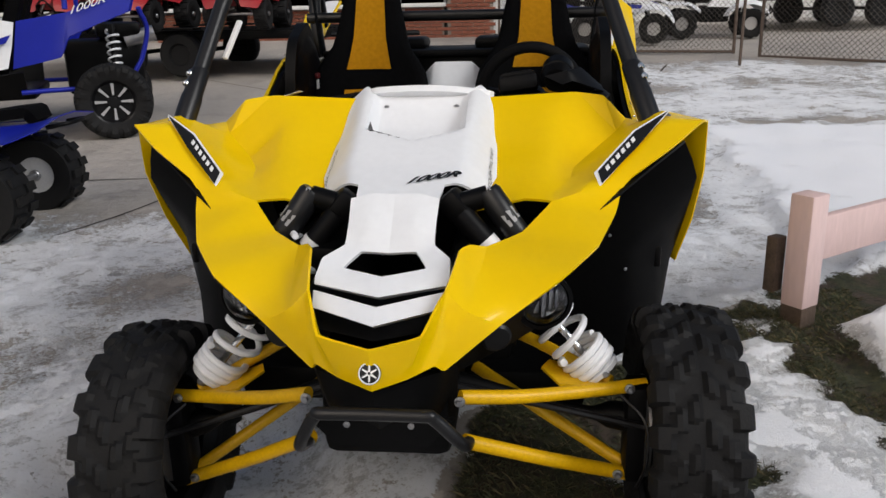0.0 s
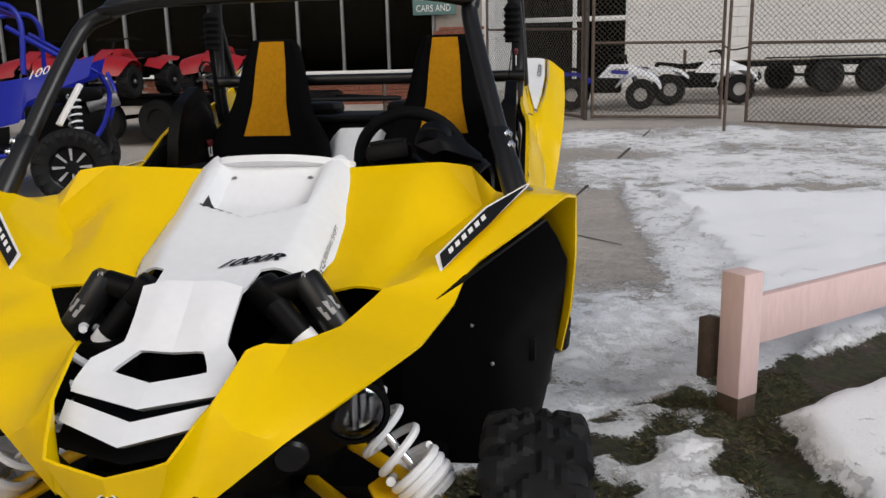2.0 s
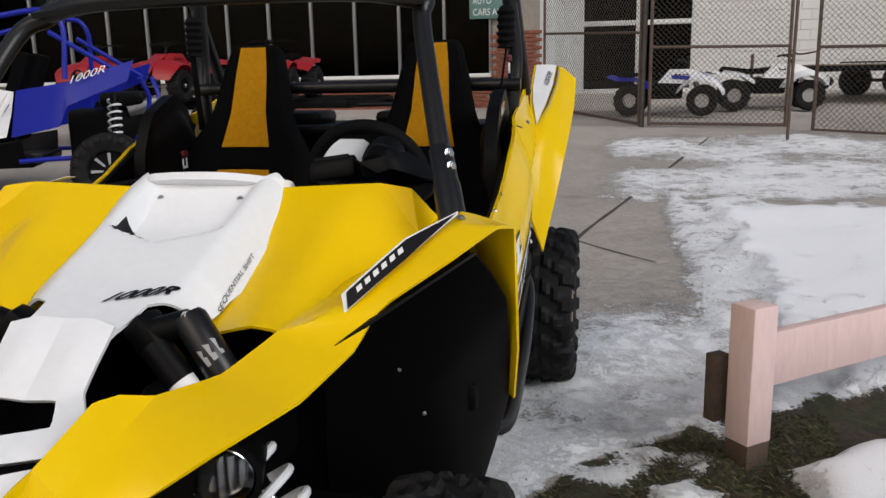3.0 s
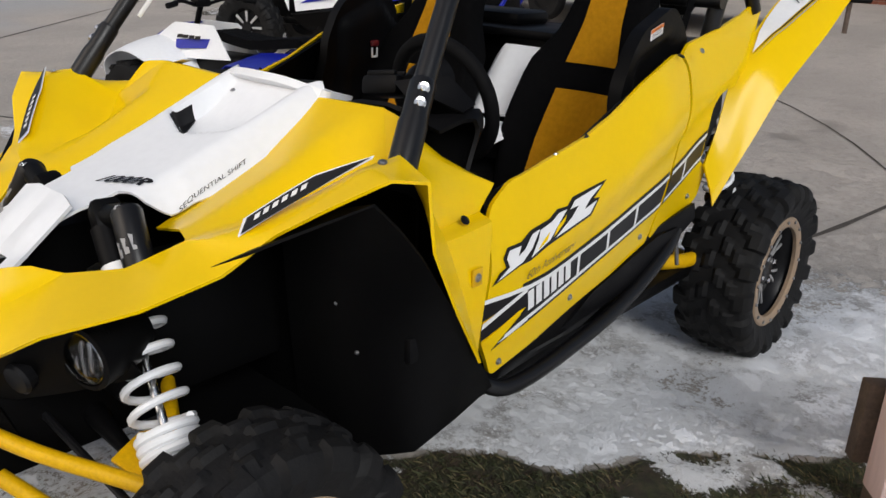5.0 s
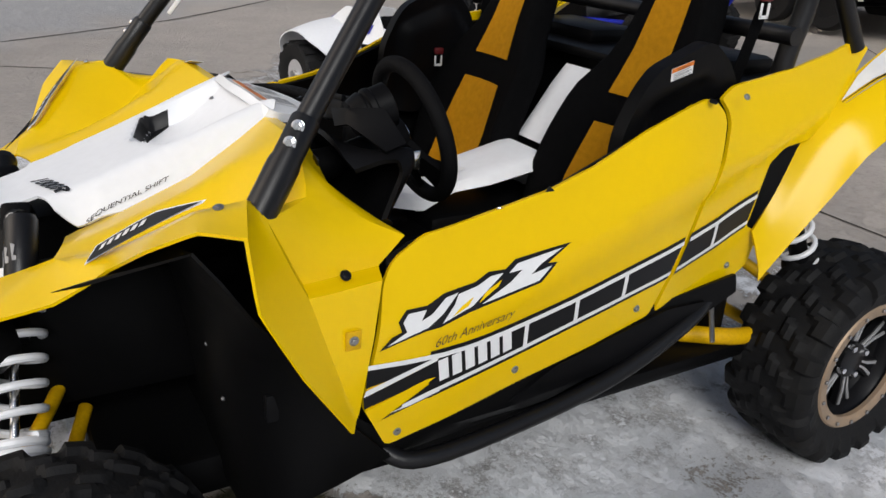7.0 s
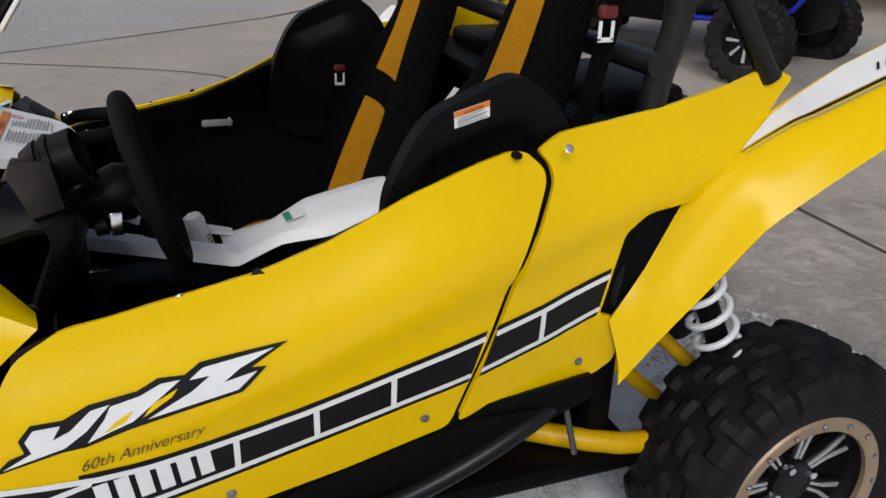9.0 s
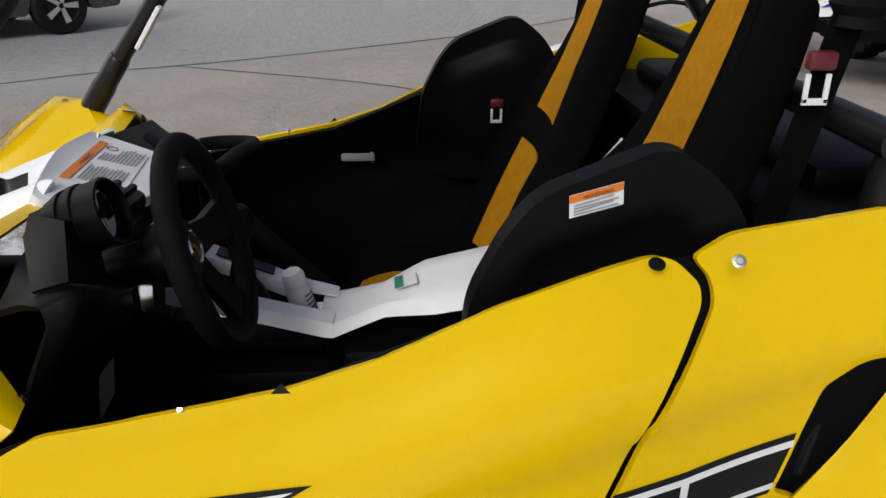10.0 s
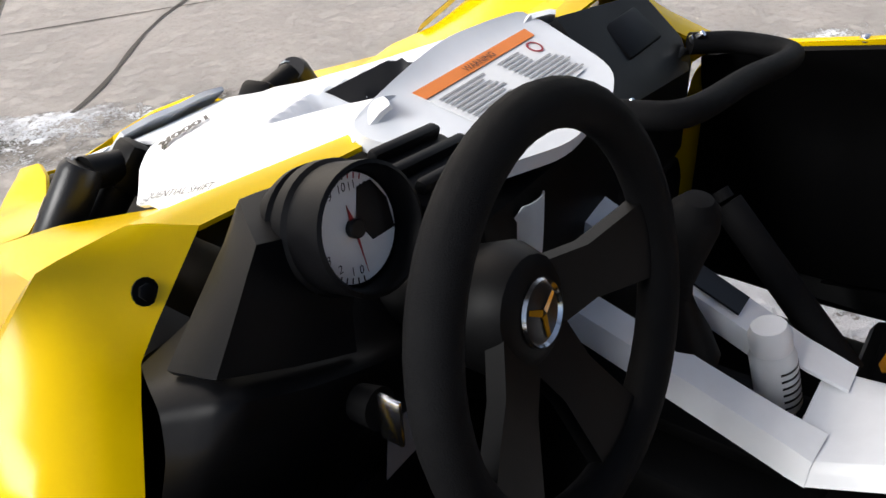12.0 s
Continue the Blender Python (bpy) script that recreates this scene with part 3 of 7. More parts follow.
def utv_suspension(root):
    """Arms, shocks, half shafts and the skid plate, front and rear."""
    for q, side in ((1, Matrix.Identity(4)), (-1, MIRROR)):
        # the passenger's front wheel has dropped into a hollow
        arm_side = side if q > 0 else Matrix(((1, 0, 0, 0), (0, 1, 0, 0), (0.14, 0, 1, 0.0224), (0, 0, 0, 1))) @ MIRROR
        up = part("upper_arm", moved(merged(tube([(0.165, -0.03, 0.488), (0.29, 0.03, 0.462), (0.43, 0.11, 0.438), (0.58, 0.18, 0.425)], 0.016, 12, bend=4), tube([(0.19, 0.34, 0.52), (0.32, 0.28, 0.49), (0.5, 0.17, 0.435)], 0.015, 12, bend=4)), arm_side), YELLOW_METAL, root, "yellow tubular upper suspension arm")
        web = [(0.38, 0.12), (0.45, 0.13), (0.5, 0.18), (0.44, 0.22), (0.36, 0.25), (0.34, 0.2)]
        part("arm_web", moved(patch(web, lambda x, y: (x, y, 0.448 - 0.12 * (x - 0.4)), 0.1, 0.006, out=(0, 0, 1)), arm_side), YELLOW_METAL, root)
        part("lower_arm", moved(merged(tube([(0.17, -0.01, 0.372), (0.33, 0.07, 0.29), (0.56, 0.17, 0.19)], 0.017, 12), tube([(0.17, 0.36, 0.38), (0.34, 0.28, 0.30), (0.56, 0.19, 0.195)], 0.016, 12)), arm_side), YELLOW_METAL, root, "yellow tubular lower suspension arm")
        for p in ((0.165, -0.05, 0.488), (0.17, -0.03, 0.372), (0.54, 0.135, 0.435), (0.52, 0.13, 0.215), (0.485, 0.16, 0.462)):
            bolt(root, (q * p[0], p[1], p[2] - (0.14 * (p[0] - 0.16) if q < 0 else 0)), (0, -1, 0), 0.012, 0.012, STEEL)
        part("tie_rod", moved(tube([(0.12, 0.1, 0.455), (0.58, 0.13, 0.34)], 0.009, 8), arm_side), TUBE, root)
        part("half_shaft", moved(tube([(0.1, 0.2, 0.42), (0.3, 0.2, 0.375), (0.46, 0.2, 0.34), (0.5, 0.2, 0.335), (0.6, 0.2, 0.32)], [0.03, 0.013, 0.013, 0.033, 0.04], 12), arm_side), BLACK, root)
        part("upright", moved(box((0.565, 0.18, 0.31), (0.06, 0.09, 0.25), 0.015), arm_side), BLACK, root)
        part("brake_disc", moved(lathe([(0.04, 0), (0.12, 0), (0.12, 0.006), (0.04, 0.006)], 24, along((0.58, 0.19, 0.315), (1, 0, 0))), arm_side), STEEL, root)
        part("brake_hose", moved(tube([(0.56, 0.1, 0.2), (0.575, 0.07, 0.28), (0.57, 0.08, 0.38), (0.52, 0.13, 0.42)], 0.004, 6, bend=5), arm_side), TUBE, root)
        # shock with its reservoir
        top, low = Vector((0.135, 0.272, 0.828)), Vector((0.492, 0.195, 0.428 if q > 0 else 0.395))
        ax = (low - top).normalized()
        sh = part("shock_absorber", moved(tube([top + ax * 0.02, top + ax * 0.25], 0.029, 18), side), DARKGREY, root, "dark metal shock body")
        part("shock_rod", moved(tube([top + ax * 0.25, low], 0.009, 10), side), CHROME, sh)
        part("spring_seat", moved(lathe([(0.012, 0), (0.05, 0), (0.055, 0.012), (0.03, 0.03), (0.012, 0.04)], 20, along(low - ax * 0.02, -ax)), side), WHITE, sh)
        spring(sh, tuple(Vector((q * v.x, v.y, v.z)) for v in (top + ax * 0.12,))[0], Vector((q * (low - ax * 0.1).x, (low - ax * 0.1).y, (low - ax * 0.1).z)), 0.054, 6.5, 0.0085, WHITE)
        spring(sh, Vector((q * (low - ax * 0.1).x, (low - ax * 0.1).y, (low - ax * 0.1).z)), Vector((q * (low - ax * 0.035).x, (low - ax * 0.035).y, (low - ax * 0.035).z)), 0.054, 3.5, 0.0095, WHITE)
        part("shock_head", moved(merged(box((0, 0, 0), (0.062, 0.06, 0.075), 0.014, along(top + Vector((0.0, 0.01, 0.0)), -ax)), tube([(0.13, 0.278, 0.83), (0.212, 0.285, 0.852)], 0.026, 14)), side), BLACK, sh)
        bolt(sh, (q * 0.218, 0.268, 0.868), (q * 0.5, -0.5, 0.7), 0.011, 0.007, SILVER)
        ra, rb = Vector((0.214, 0.285, 0.858)), Vector((0.302, 0.262, 0.735))
        rd = (rb - ra).normalized()
        part("reservoir", moved(lathe([(0, -0.01), (0.026, -0.01), (0.031, 0), (0.031, 0.13), (0.027, 0.145), (0, 0.145)], 22, along(ra, rd)), side), TUBE, sh, "black remote reservoir")
        lp = along(ra + rd * 0.035, rd)
        fd = lp.to_3x3().inverted() @ Vector((0.35, -0.8, 0.45))
        face_a = math.atan2(fd.y, fd.x)
        def wrap(u, v, q=q, lp=lp, face_a=face_a):
            a = face_a + (u - 0.023) / 0.0335
            w = lp @ Vector((0.0322 * math.cos(a), 0.0322 * math.sin(a), v))
            return (q * w.x, w.y, w.z)
        for k, (u0, u1) in enumerate(((0.0, 0.012), (0.016, 0.030), (0.034, 0.046))):
            for v0, v1 in ((0.0, 0.05),):
                part("reservoir_mark", patch([(u0 + 0.003, v0 + 0.02 + 0.004 * k), (u1, v0 + 0.016 + 0.004 * k), (u1 - 0.004, v1 + 0.004 * k), (u0, v1 + 0.004 * k), (u0, v1 - 0.008), (u0 + 0.006, v1 - 0.01)], wrap, 0.01, 0.0008), GREYTEXT, sh)
        sl = along(top + ax * 0.105, ax)
        fd = sl.to_3x3().inverted() @ Vector((0.2, -0.8, 0.5))
        ring_a = math.atan2(fd.y, fd.x)
        def ring(u, v, q=q, sl=sl, ring_a=ring_a):
            a = ring_a + (u - 0.03) / 0.03
            w = sl @ Vector((0.0298 * math.cos(a), 0.0298 * math.sin(a), v))
            return (q * w.x, w.y, w.z)
        part("shock_label", patch([(0, 0), (0.06, 0), (0.06, 0.026), (0, 0.026)], ring, 0.01, 0.0008), PAPER, sh, "white warning label")
        part("shock_label_band", patch([(0, 0.027), (0.06, 0.027), (0.06, 0.038), (0, 0.038)], ring, 0.01, 0.0008), ORANGE, sh)
        # rear
        part("trailing_arm", moved(tube([(0.45, 1.72, 0.42), (0.60, 2.0, 0.40), (0.56, 2.25, 0.36)], 0.025, 12, bend=4), side), YELLOW_METAL, root, "yellow rear suspension arm")
        part("rear_link", moved(tube([(0.2, 2.2, 0.36), (0.54, 2.3, 0.30)], 0.02, 12), side), YELLOW_METAL, root)
        part("rear_upper_link", moved(tube([(0.24, 2.15, 0.6), (0.55, 2.28, 0.46)], 0.018, 12), side), YELLOW_METAL, root)
        rs = part("rear_shock", moved(tube([(0.55, 2.1, 0.92), (0.6, 2.25, 0.56)], 0.026, 14), side), DARKGREY, root)
        spring(rs, (q * 0.555, 2.12, 0.87), (q * 0.598, 2.245, 0.57), 0.048, 6, 0.008, WHITE)
        part("sway_link", moved(tube([(0.64, 1.83, 0.56), (0.645, 1.86, 0.44)], 0.007, 8), side), STEEL, root)
    part("bumper_bar", tube([(-0.16, -0.08, 0.40), (-0.155, -0.15, 0.435), (-0.115, -0.17, 0.51), (-0.085, -0.175, 0.52), (0.095, -0.175, 0.52), (0.125, -0.17, 0.51), (0.178, -0.15, 0.445), (0.185, -0.08, 0.41)], 0.0135, 14, bend=5), TUBE, root, "black tubular front bumper")
    part("skid_plate", patch([(-0.1, 0.395), (0.1, 0.395), (0.155, 0.47), (-0.155, 0.47)], lambda x, z: (x, -0.095 + (0.47 - z) * 0.2, z), 0.1, 0.006, out=(0, -1, 0)), BLACK, root)
    for x in (-0.09, 0.09):
        bolt(root, (x * 0.75, -0.1, 0.455), (0, -1, 0), 0.007, 0.005)
    C = {"a": (0, -0.14, 0.55), "b": (0.13, -0.08, 0.57), "c": (0.16, 0.0, 0.55), "d": (0.15, 0.05, 0.42), "e": (0.1, -0.06, 0.45), "f": (0, -0.09, 0.44), "g": (0, -0.13, 0.5), "h": (0.11, -0.08, 0.5)}
    part("chin", both(cage(C, ["a b h g", "b c d h", "g h e f", "h d e"], 1, 0.6, 0.01)), BLACK, root, "black plastic chin below the nose")
    part("front_frame", box((0, 0.24, 0.46), (0.29, 0.52, 0.26), 0.03), BLACK, root)
    part("belly_pan", box((0, 0.55, 0.32), (0.92, 0.4, 0.1), 0.02), BLACK, root)
    part("engine_bay", box((0, 2.2, 0.6), (0.5, 0.55, 0.45), 0.05), BLACK, root)


def utv_front_details(root):
    """Headlamps, maker's roundel, well trim and fasteners."""
    for q in (1, -1):
        m = along((q * 0.342, 0.11, 0.652), (q * 0.28, -1, -0.08))
        lamp = part("headlamp", lathe([(0.05, -0.05), (0.056, 0.0), (0.052, 0.004), (0.05, -0.004), (0.036, -0.022), (0, -0.03)], 28, m), LAMPMETAL, root, "round headlamp with a faceted reflector")
        for k in range(5):
            part("reflector_facet", moved(box(((k - 2) * 0.017, 0.004 * (k % 2), -0.012), (0.012, 0.07 - 0.012 * abs(k - 2), 0.012), 0.003, Matrix.Rotation(0.15 * (k - 2), 4, "Y")), m), LAMPMETAL, lamp)
        part("lens", lathe([(0.0, 0.014), (0.03, 0.012), (0.048, 0.005), (0.053, 0.0)], 28, m), GLASSLENS, lamp)
        part("headlamp_housing", lathe([(0, -0.13), (0.045, -0.13), (0.062, -0.09), (0.066, 0.002), (0.056, 0.004)], 28, m), BLACK, root)
        part("fog_lamp", lathe([(0.03, -0.02), (0.034, 0.0), (0.028, 0.006), (0, 0.008)], 20, along((q * 0.24, 0.03, 0.60), (q * 0.3, -1, -0.2))), INK, root)
        C = {"a": (0.14, -0.06, 0.58), "b": (0.25, 0.03, 0.67), "c": (0.37, 0.13, 0.745), "e": (0.16, 0.05, 0.52), "f": (0.27, 0.12, 0.555), "g": (0.385, 0.2, 0.6)}
        part("lamp_panel", moved(cage(C, ["a b f e", "b c g f"], 1, 0.5, 0.006), Matrix.Diagonal((q, 1, 1, 1))), BLACK, root, "black moulded panel round the headlamp")
        for p in ((0.526, 0.552, 0.681), (0.641, 0.605, 0.653), (0.572, 0.565, 0.581)):
            bolt(root, (q * p[0], p[1], p[2]), (q * 0.5, -0.85, 0), 0.005, 0.004, STEEL, "well_clip")
        bolt(root, (q * 0.659, 0.551, 1.002), (q * 0.2, -0.2, 1), 0.009, 0.004)
        bolt(root, (q * 0.672, 0.772, 0.845), (q * 0.6, 0, 0.6), 0.011, 0.004, INK)
        part("latch_plate", box((q * 0.712, 0.771, 0.731), (0.006, 0.032, 0.04), 0.003), YELLOW_METAL, root)
        bolt(root, (q * 0.714, 0.771, 0.731), (q, 0, 0), 0.01, 0.006)
    m = along((0, -0.163, 0.603), (0, -1, 0.35))
    r = part("roundel", lathe([(0, 0.004), (0.021, 0.004), (0.0225, 0.003), (0.0225, 0), (0, 0)], 32, m), INK, root, "black and white round badge")
    part("roundel_ring", lathe([(0.019, 0.0045), (0.0205, 0.0055), (0.022, 0.0045)], 32, m), PAPER, r)
    for k in range(6):
        part("roundel_spoke", prism([(0.003, -0.0022), (0.0165, -0.0014), (0.0165, 0.0014), (0.003, 0.0022)], m @ Matrix.Rotation(k * math.pi / 3 + math.pi / 6, 4, "Z") @ Matrix.Translation((0, 0, 0.0042)), 0.001), PAPER, r)


def utv_decals(root):
    """Stripes, word marks as plain shapes, and fasteners on the flanks and wings."""
    for q in (1, -1):
        def on(poly, mat, name, lift, step=0.06):
            return part(name, patch(poly, lambda y, z: (q * side_x(y, z), y, z), step, 0.0008, lift, (q, 0, 0)), mat, root)
        TOP = [(0.80, 0.671), (0.821, 0.669), (0.94, 0.659), (1.06, 0.664), (1.178, 0.679), (1.314, 0.708), (1.451, 0.745), (1.59, 0.782), (1.739, 0.818), (1.88, 0.868)]
        LOW = [(0.837, 0.538), (0.963, 0.568), (1.183, 0.606), (1.321, 0.638), (1.464, 0.67), (1.6, 0.7), (1.759, 0.743), (1.862, 0.785)]
        def edge(y):
            return line_at(TOP, y)
        def foot(y):
            return line_at(LOW, y)
        def band(y0, y1, a, b, mat, name, lift, n=10, lean=(0.0, 0.0)):
            low = [y0 - lean[0] / 2 + (y1 - lean[1] / 2 - y0 + lean[0] / 2) * i / n for i in range(n + 1)]
            high = [y0 + lean[0] / 2 + (y1 + lean[1] / 2 - y0 - lean[0] / 2) * i / n for i in range(n + 1)]
            return on([(y, a(y)) for y in low] + [(y, b(y)) for y in high[::-1]], mat, name, lift)
        for y0, y1, lean in ((0.803, 1.611, (0, 0.03)), (1.632, 1.87, (0.03, 0.02))):
            band(y0 if y0 > 1 else 0.94, y1, lambda y: foot(y) - 0.006, lambda y: edge(y) + 0.006, INK, "stripe_base", 0.002, lean=lean)
            band(y0 + lean[0] * 0.4, y1 + lean[1] * 0.4, lambda y: edge(y) - 0.013, lambda y: edge(y) - 0.003, PAPER, "stripe_line", 0.0034)
            band(max(y0 - lean[0] * 0.4, 0.88), y1 - lean[1] * 0.4, lambda y: foot(y) + 0.003, lambda y: foot(y) + 0.012, PAPER, "stripe_line", 0.0034)
        for y in (1.18, 1.315, 1.452, 1.742):
            on([(y - 0.005, foot(y) + 0.01), (y + 0.005, foot(y) + 0.01), (y + 0.005, edge(y) - 0.01), (y - 0.005, edge(y) - 0.01)], PAPER, "stripe_divider", 0.0034)
        # the forked front end of the stripe
        on([(0.803, 0.665), (0.94, 0.655), (0.95, 0.636), (0.80, 0.618)], INK, "stripe_block", 0.0022)
        on([(0.795, 0.600), (0.955, 0.642), (0.96, 0.652), (0.80, 0.613)], PAPER, "stripe_line", 0.0036)
        on([(0.797, 0.572), (0.795, 0.598), (0.955, 0.640), (0.97, 0.615), (0.945, 0.604)], INK, "stripe_block", 0.0024)
        on([(0.837, 0.536), (0.878, 0.546), (1.0, 0.572), (1.0, 0.61), (0.95, 0.596)], INK, "stripe_block", 0.0026)
        on([(0.855, 0.548), (0.9, 0.554), (0.965, 0.569), (0.965, 0.579)], PAPER, "stripe_line", 0.0038)
        on([(0.797, 0.568), (0.84, 0.545), (0.9, 0.576), (0.952, 0.605), (0.93, 0.604)], YELLOW, "stripe_flash", 0.0042)
        # word mark as six plain bars
        for k in range(6):
            a = 0.958 + k * 0.0315
            z = lerp(foot(a), edge(a), 0.24) + 0.004
            t = 0.048
            s = 0.0
            on([(a + 0.005 + s, z), (a + 0.027 + s, z + 0.004), (a + 0.021 - s, z + t + 0.004), (a - 0.001 - s, z + t)], PAPER, "word_mark_bar", 0.0046)
        # slanted model mark: dark shape with spiked ends and plain pale blocks
        on([(0.826, 0.693), (0.925, 0.714), (0.959, 0.716), (1.026, 0.735), (1.197, 0.768), (1.238, 0.806), (1.214, 0.807), (1.275, 0.842), (1.137, 0.824), (1.112, 0.808), (1.073, 0.808), (1.041, 0.793), (0.996, 0.786), (0.97, 0.782), (0.932, 0.765), (0.887, 0.763), (0.868, 0.743), (0.874, 0.723), (0.852, 0.716)], INK, "model_mark_outline", 0.003)
        for poly in (((0.842, 0.701), (0.93, 0.722), (0.963, 0.744), (1.0, 0.779), (0.972, 0.774), (0.94, 0.748), (0.915, 0.738), (0.928, 0.758), (0.89, 0.756), (0.877, 0.741), (0.884, 0.722)),
                     ((0.962, 0.724), (1.0, 0.738), (1.03, 0.748), (1.105, 0.802), (1.076, 0.8), (1.045, 0.786), (1.0, 0.776), (0.99, 0.758)),
                     ((1.052, 0.748), (1.19, 0.774), (1.222, 0.801), (1.17, 0.79), (1.195, 0.808), (1.252, 0.834), (1.14, 0.816), (1.118, 0.8), (1.15, 0.803), (1.12, 0.782))):
            on(poly, PAPER, "model_mark_block", 0.0046, 0.2)
        on([(0.985, 0.735), (1.02, 0.75), (1.032, 0.766), (1.005, 0.752)], YELLOW, "model_mark_gap", 0.005)
        on([(1.045, 0.752), (1.09, 0.778), (1.1, 0.79), (1.062, 0.772)], YELLOW, "model_mark_gap", 0.005)
        if q > 0:
            base = lambda u, v: (side_x(0.945 + u, 0.674 + v + u * 0.16) + 0.002, 0.945 + u, 0.674 + v + u * 0.16)
            part("anniversary_text", lettering("60th Anniversary", base, 0.028, OUT, shear=0.35, width=0.19, lift=0.004), material("gold_ink", (0.10, 0.05, 0.012), 0.5), root)
        for y, z in ((0.876, 0.492), (1.165, 0.558), (1.515, 0.628), (1.84, 0.672)):
            bolt(root, (q * (side_x(y, z)), y, z), (q, 0, 0), 0.009, 0.006)
        bolt(root, (q * 0.672, 1.768, 1.112), (q * 0.8, -0.2, 0.6), 0.008, 0.005, STEEL)
        part("door_pin", disc((q * 0.655, 1.679, 1.102), (q * 0.4, 0, 1), 0.01, 0.003), INK, root)
        part("door_mark", prism([(-0.012, 0), (0.012, 0), (0, 0.012)], pose(q * 0.652, 1.24, 0.942, 70, 0, 90), 0.002), INK, root)
        # wing badge: dark blade with a pale edge and plain letter bars
        A, B = Vector((0.462, 0.374, 0.861)), Vector((0.668, 0.532, 1.002))
        n = Vector((0.12, -0.66, 0.74)).normalized()
        up = n.cross(B - A).normalized()
        if up.z < 0:
            up = -up
        lengthwise = (B - A)
        def blade(u, v):
            p = A + lengthwise * u + up * (v - 0.014) + n * (0.009 + 0.007 * math.sin(u * 3))
            return (q * p.x, p.y, p.z)
        for poly, mat, h in (([(0.0, -0.006), (0.06, 0.03), (0.6, 0.046), (1.0, 0.03), (0.98, 0.024), (0.5, 0.008)], PAPER, 0.0), ([(0.03, -0.004), (0.09, 0.026), (0.6, 0.041), (0.98, 0.027), (0.5, 0.006)], INK, 0.002)):
            bm = patch(poly, blade, 0.1, 0.0, h, (q * n.x, n.y, n.z))
            part("wing_badge", bm, mat, root)
        for k in range(6):
            u = 0.14 + k * 0.07
            part("badge_bar", patch([(u, 0.009 + 0.03 * (u - 0.1)), (u + 0.042, 0.010 + 0.03 * (u - 0.1)), (u + 0.058, 0.021 + 0.03 * (u - 0.1)), (u + 0.016, 0.020 + 0.03 * (u - 0.1))], blade, 0.1, 0.0, 0.0035, (q * n.x, n.y, n.z)), PAPER, root)
    part("bonnet_number", lettering("1000R", lambda u, v: (0.006 + u * 0.98, 0.322 + u * 0.3 + v, hood_height(0.006 + u, 0.322 + u * 0.3 + v)), 0.036, (0, -0.3, 1), shear=0.6, width=0.14, lift=0.004, bold=0.0012), INK, root)
    for q in (1, -1):
        def strip(u, v, q=q):
            y = 0.40 + u if q > 0 else 0.40 + 0.175 - u
            x = q * 0.214 - (v if q > 0 else -v)
            return (x, y, hood_height(x, y))
        part("bonnet_text", lettering("SEQUENTIAL SHIFT", strip, 0.011, (0, -0.3, 1), shear=0.3, width=0.175, lift=0.004), INK, root)


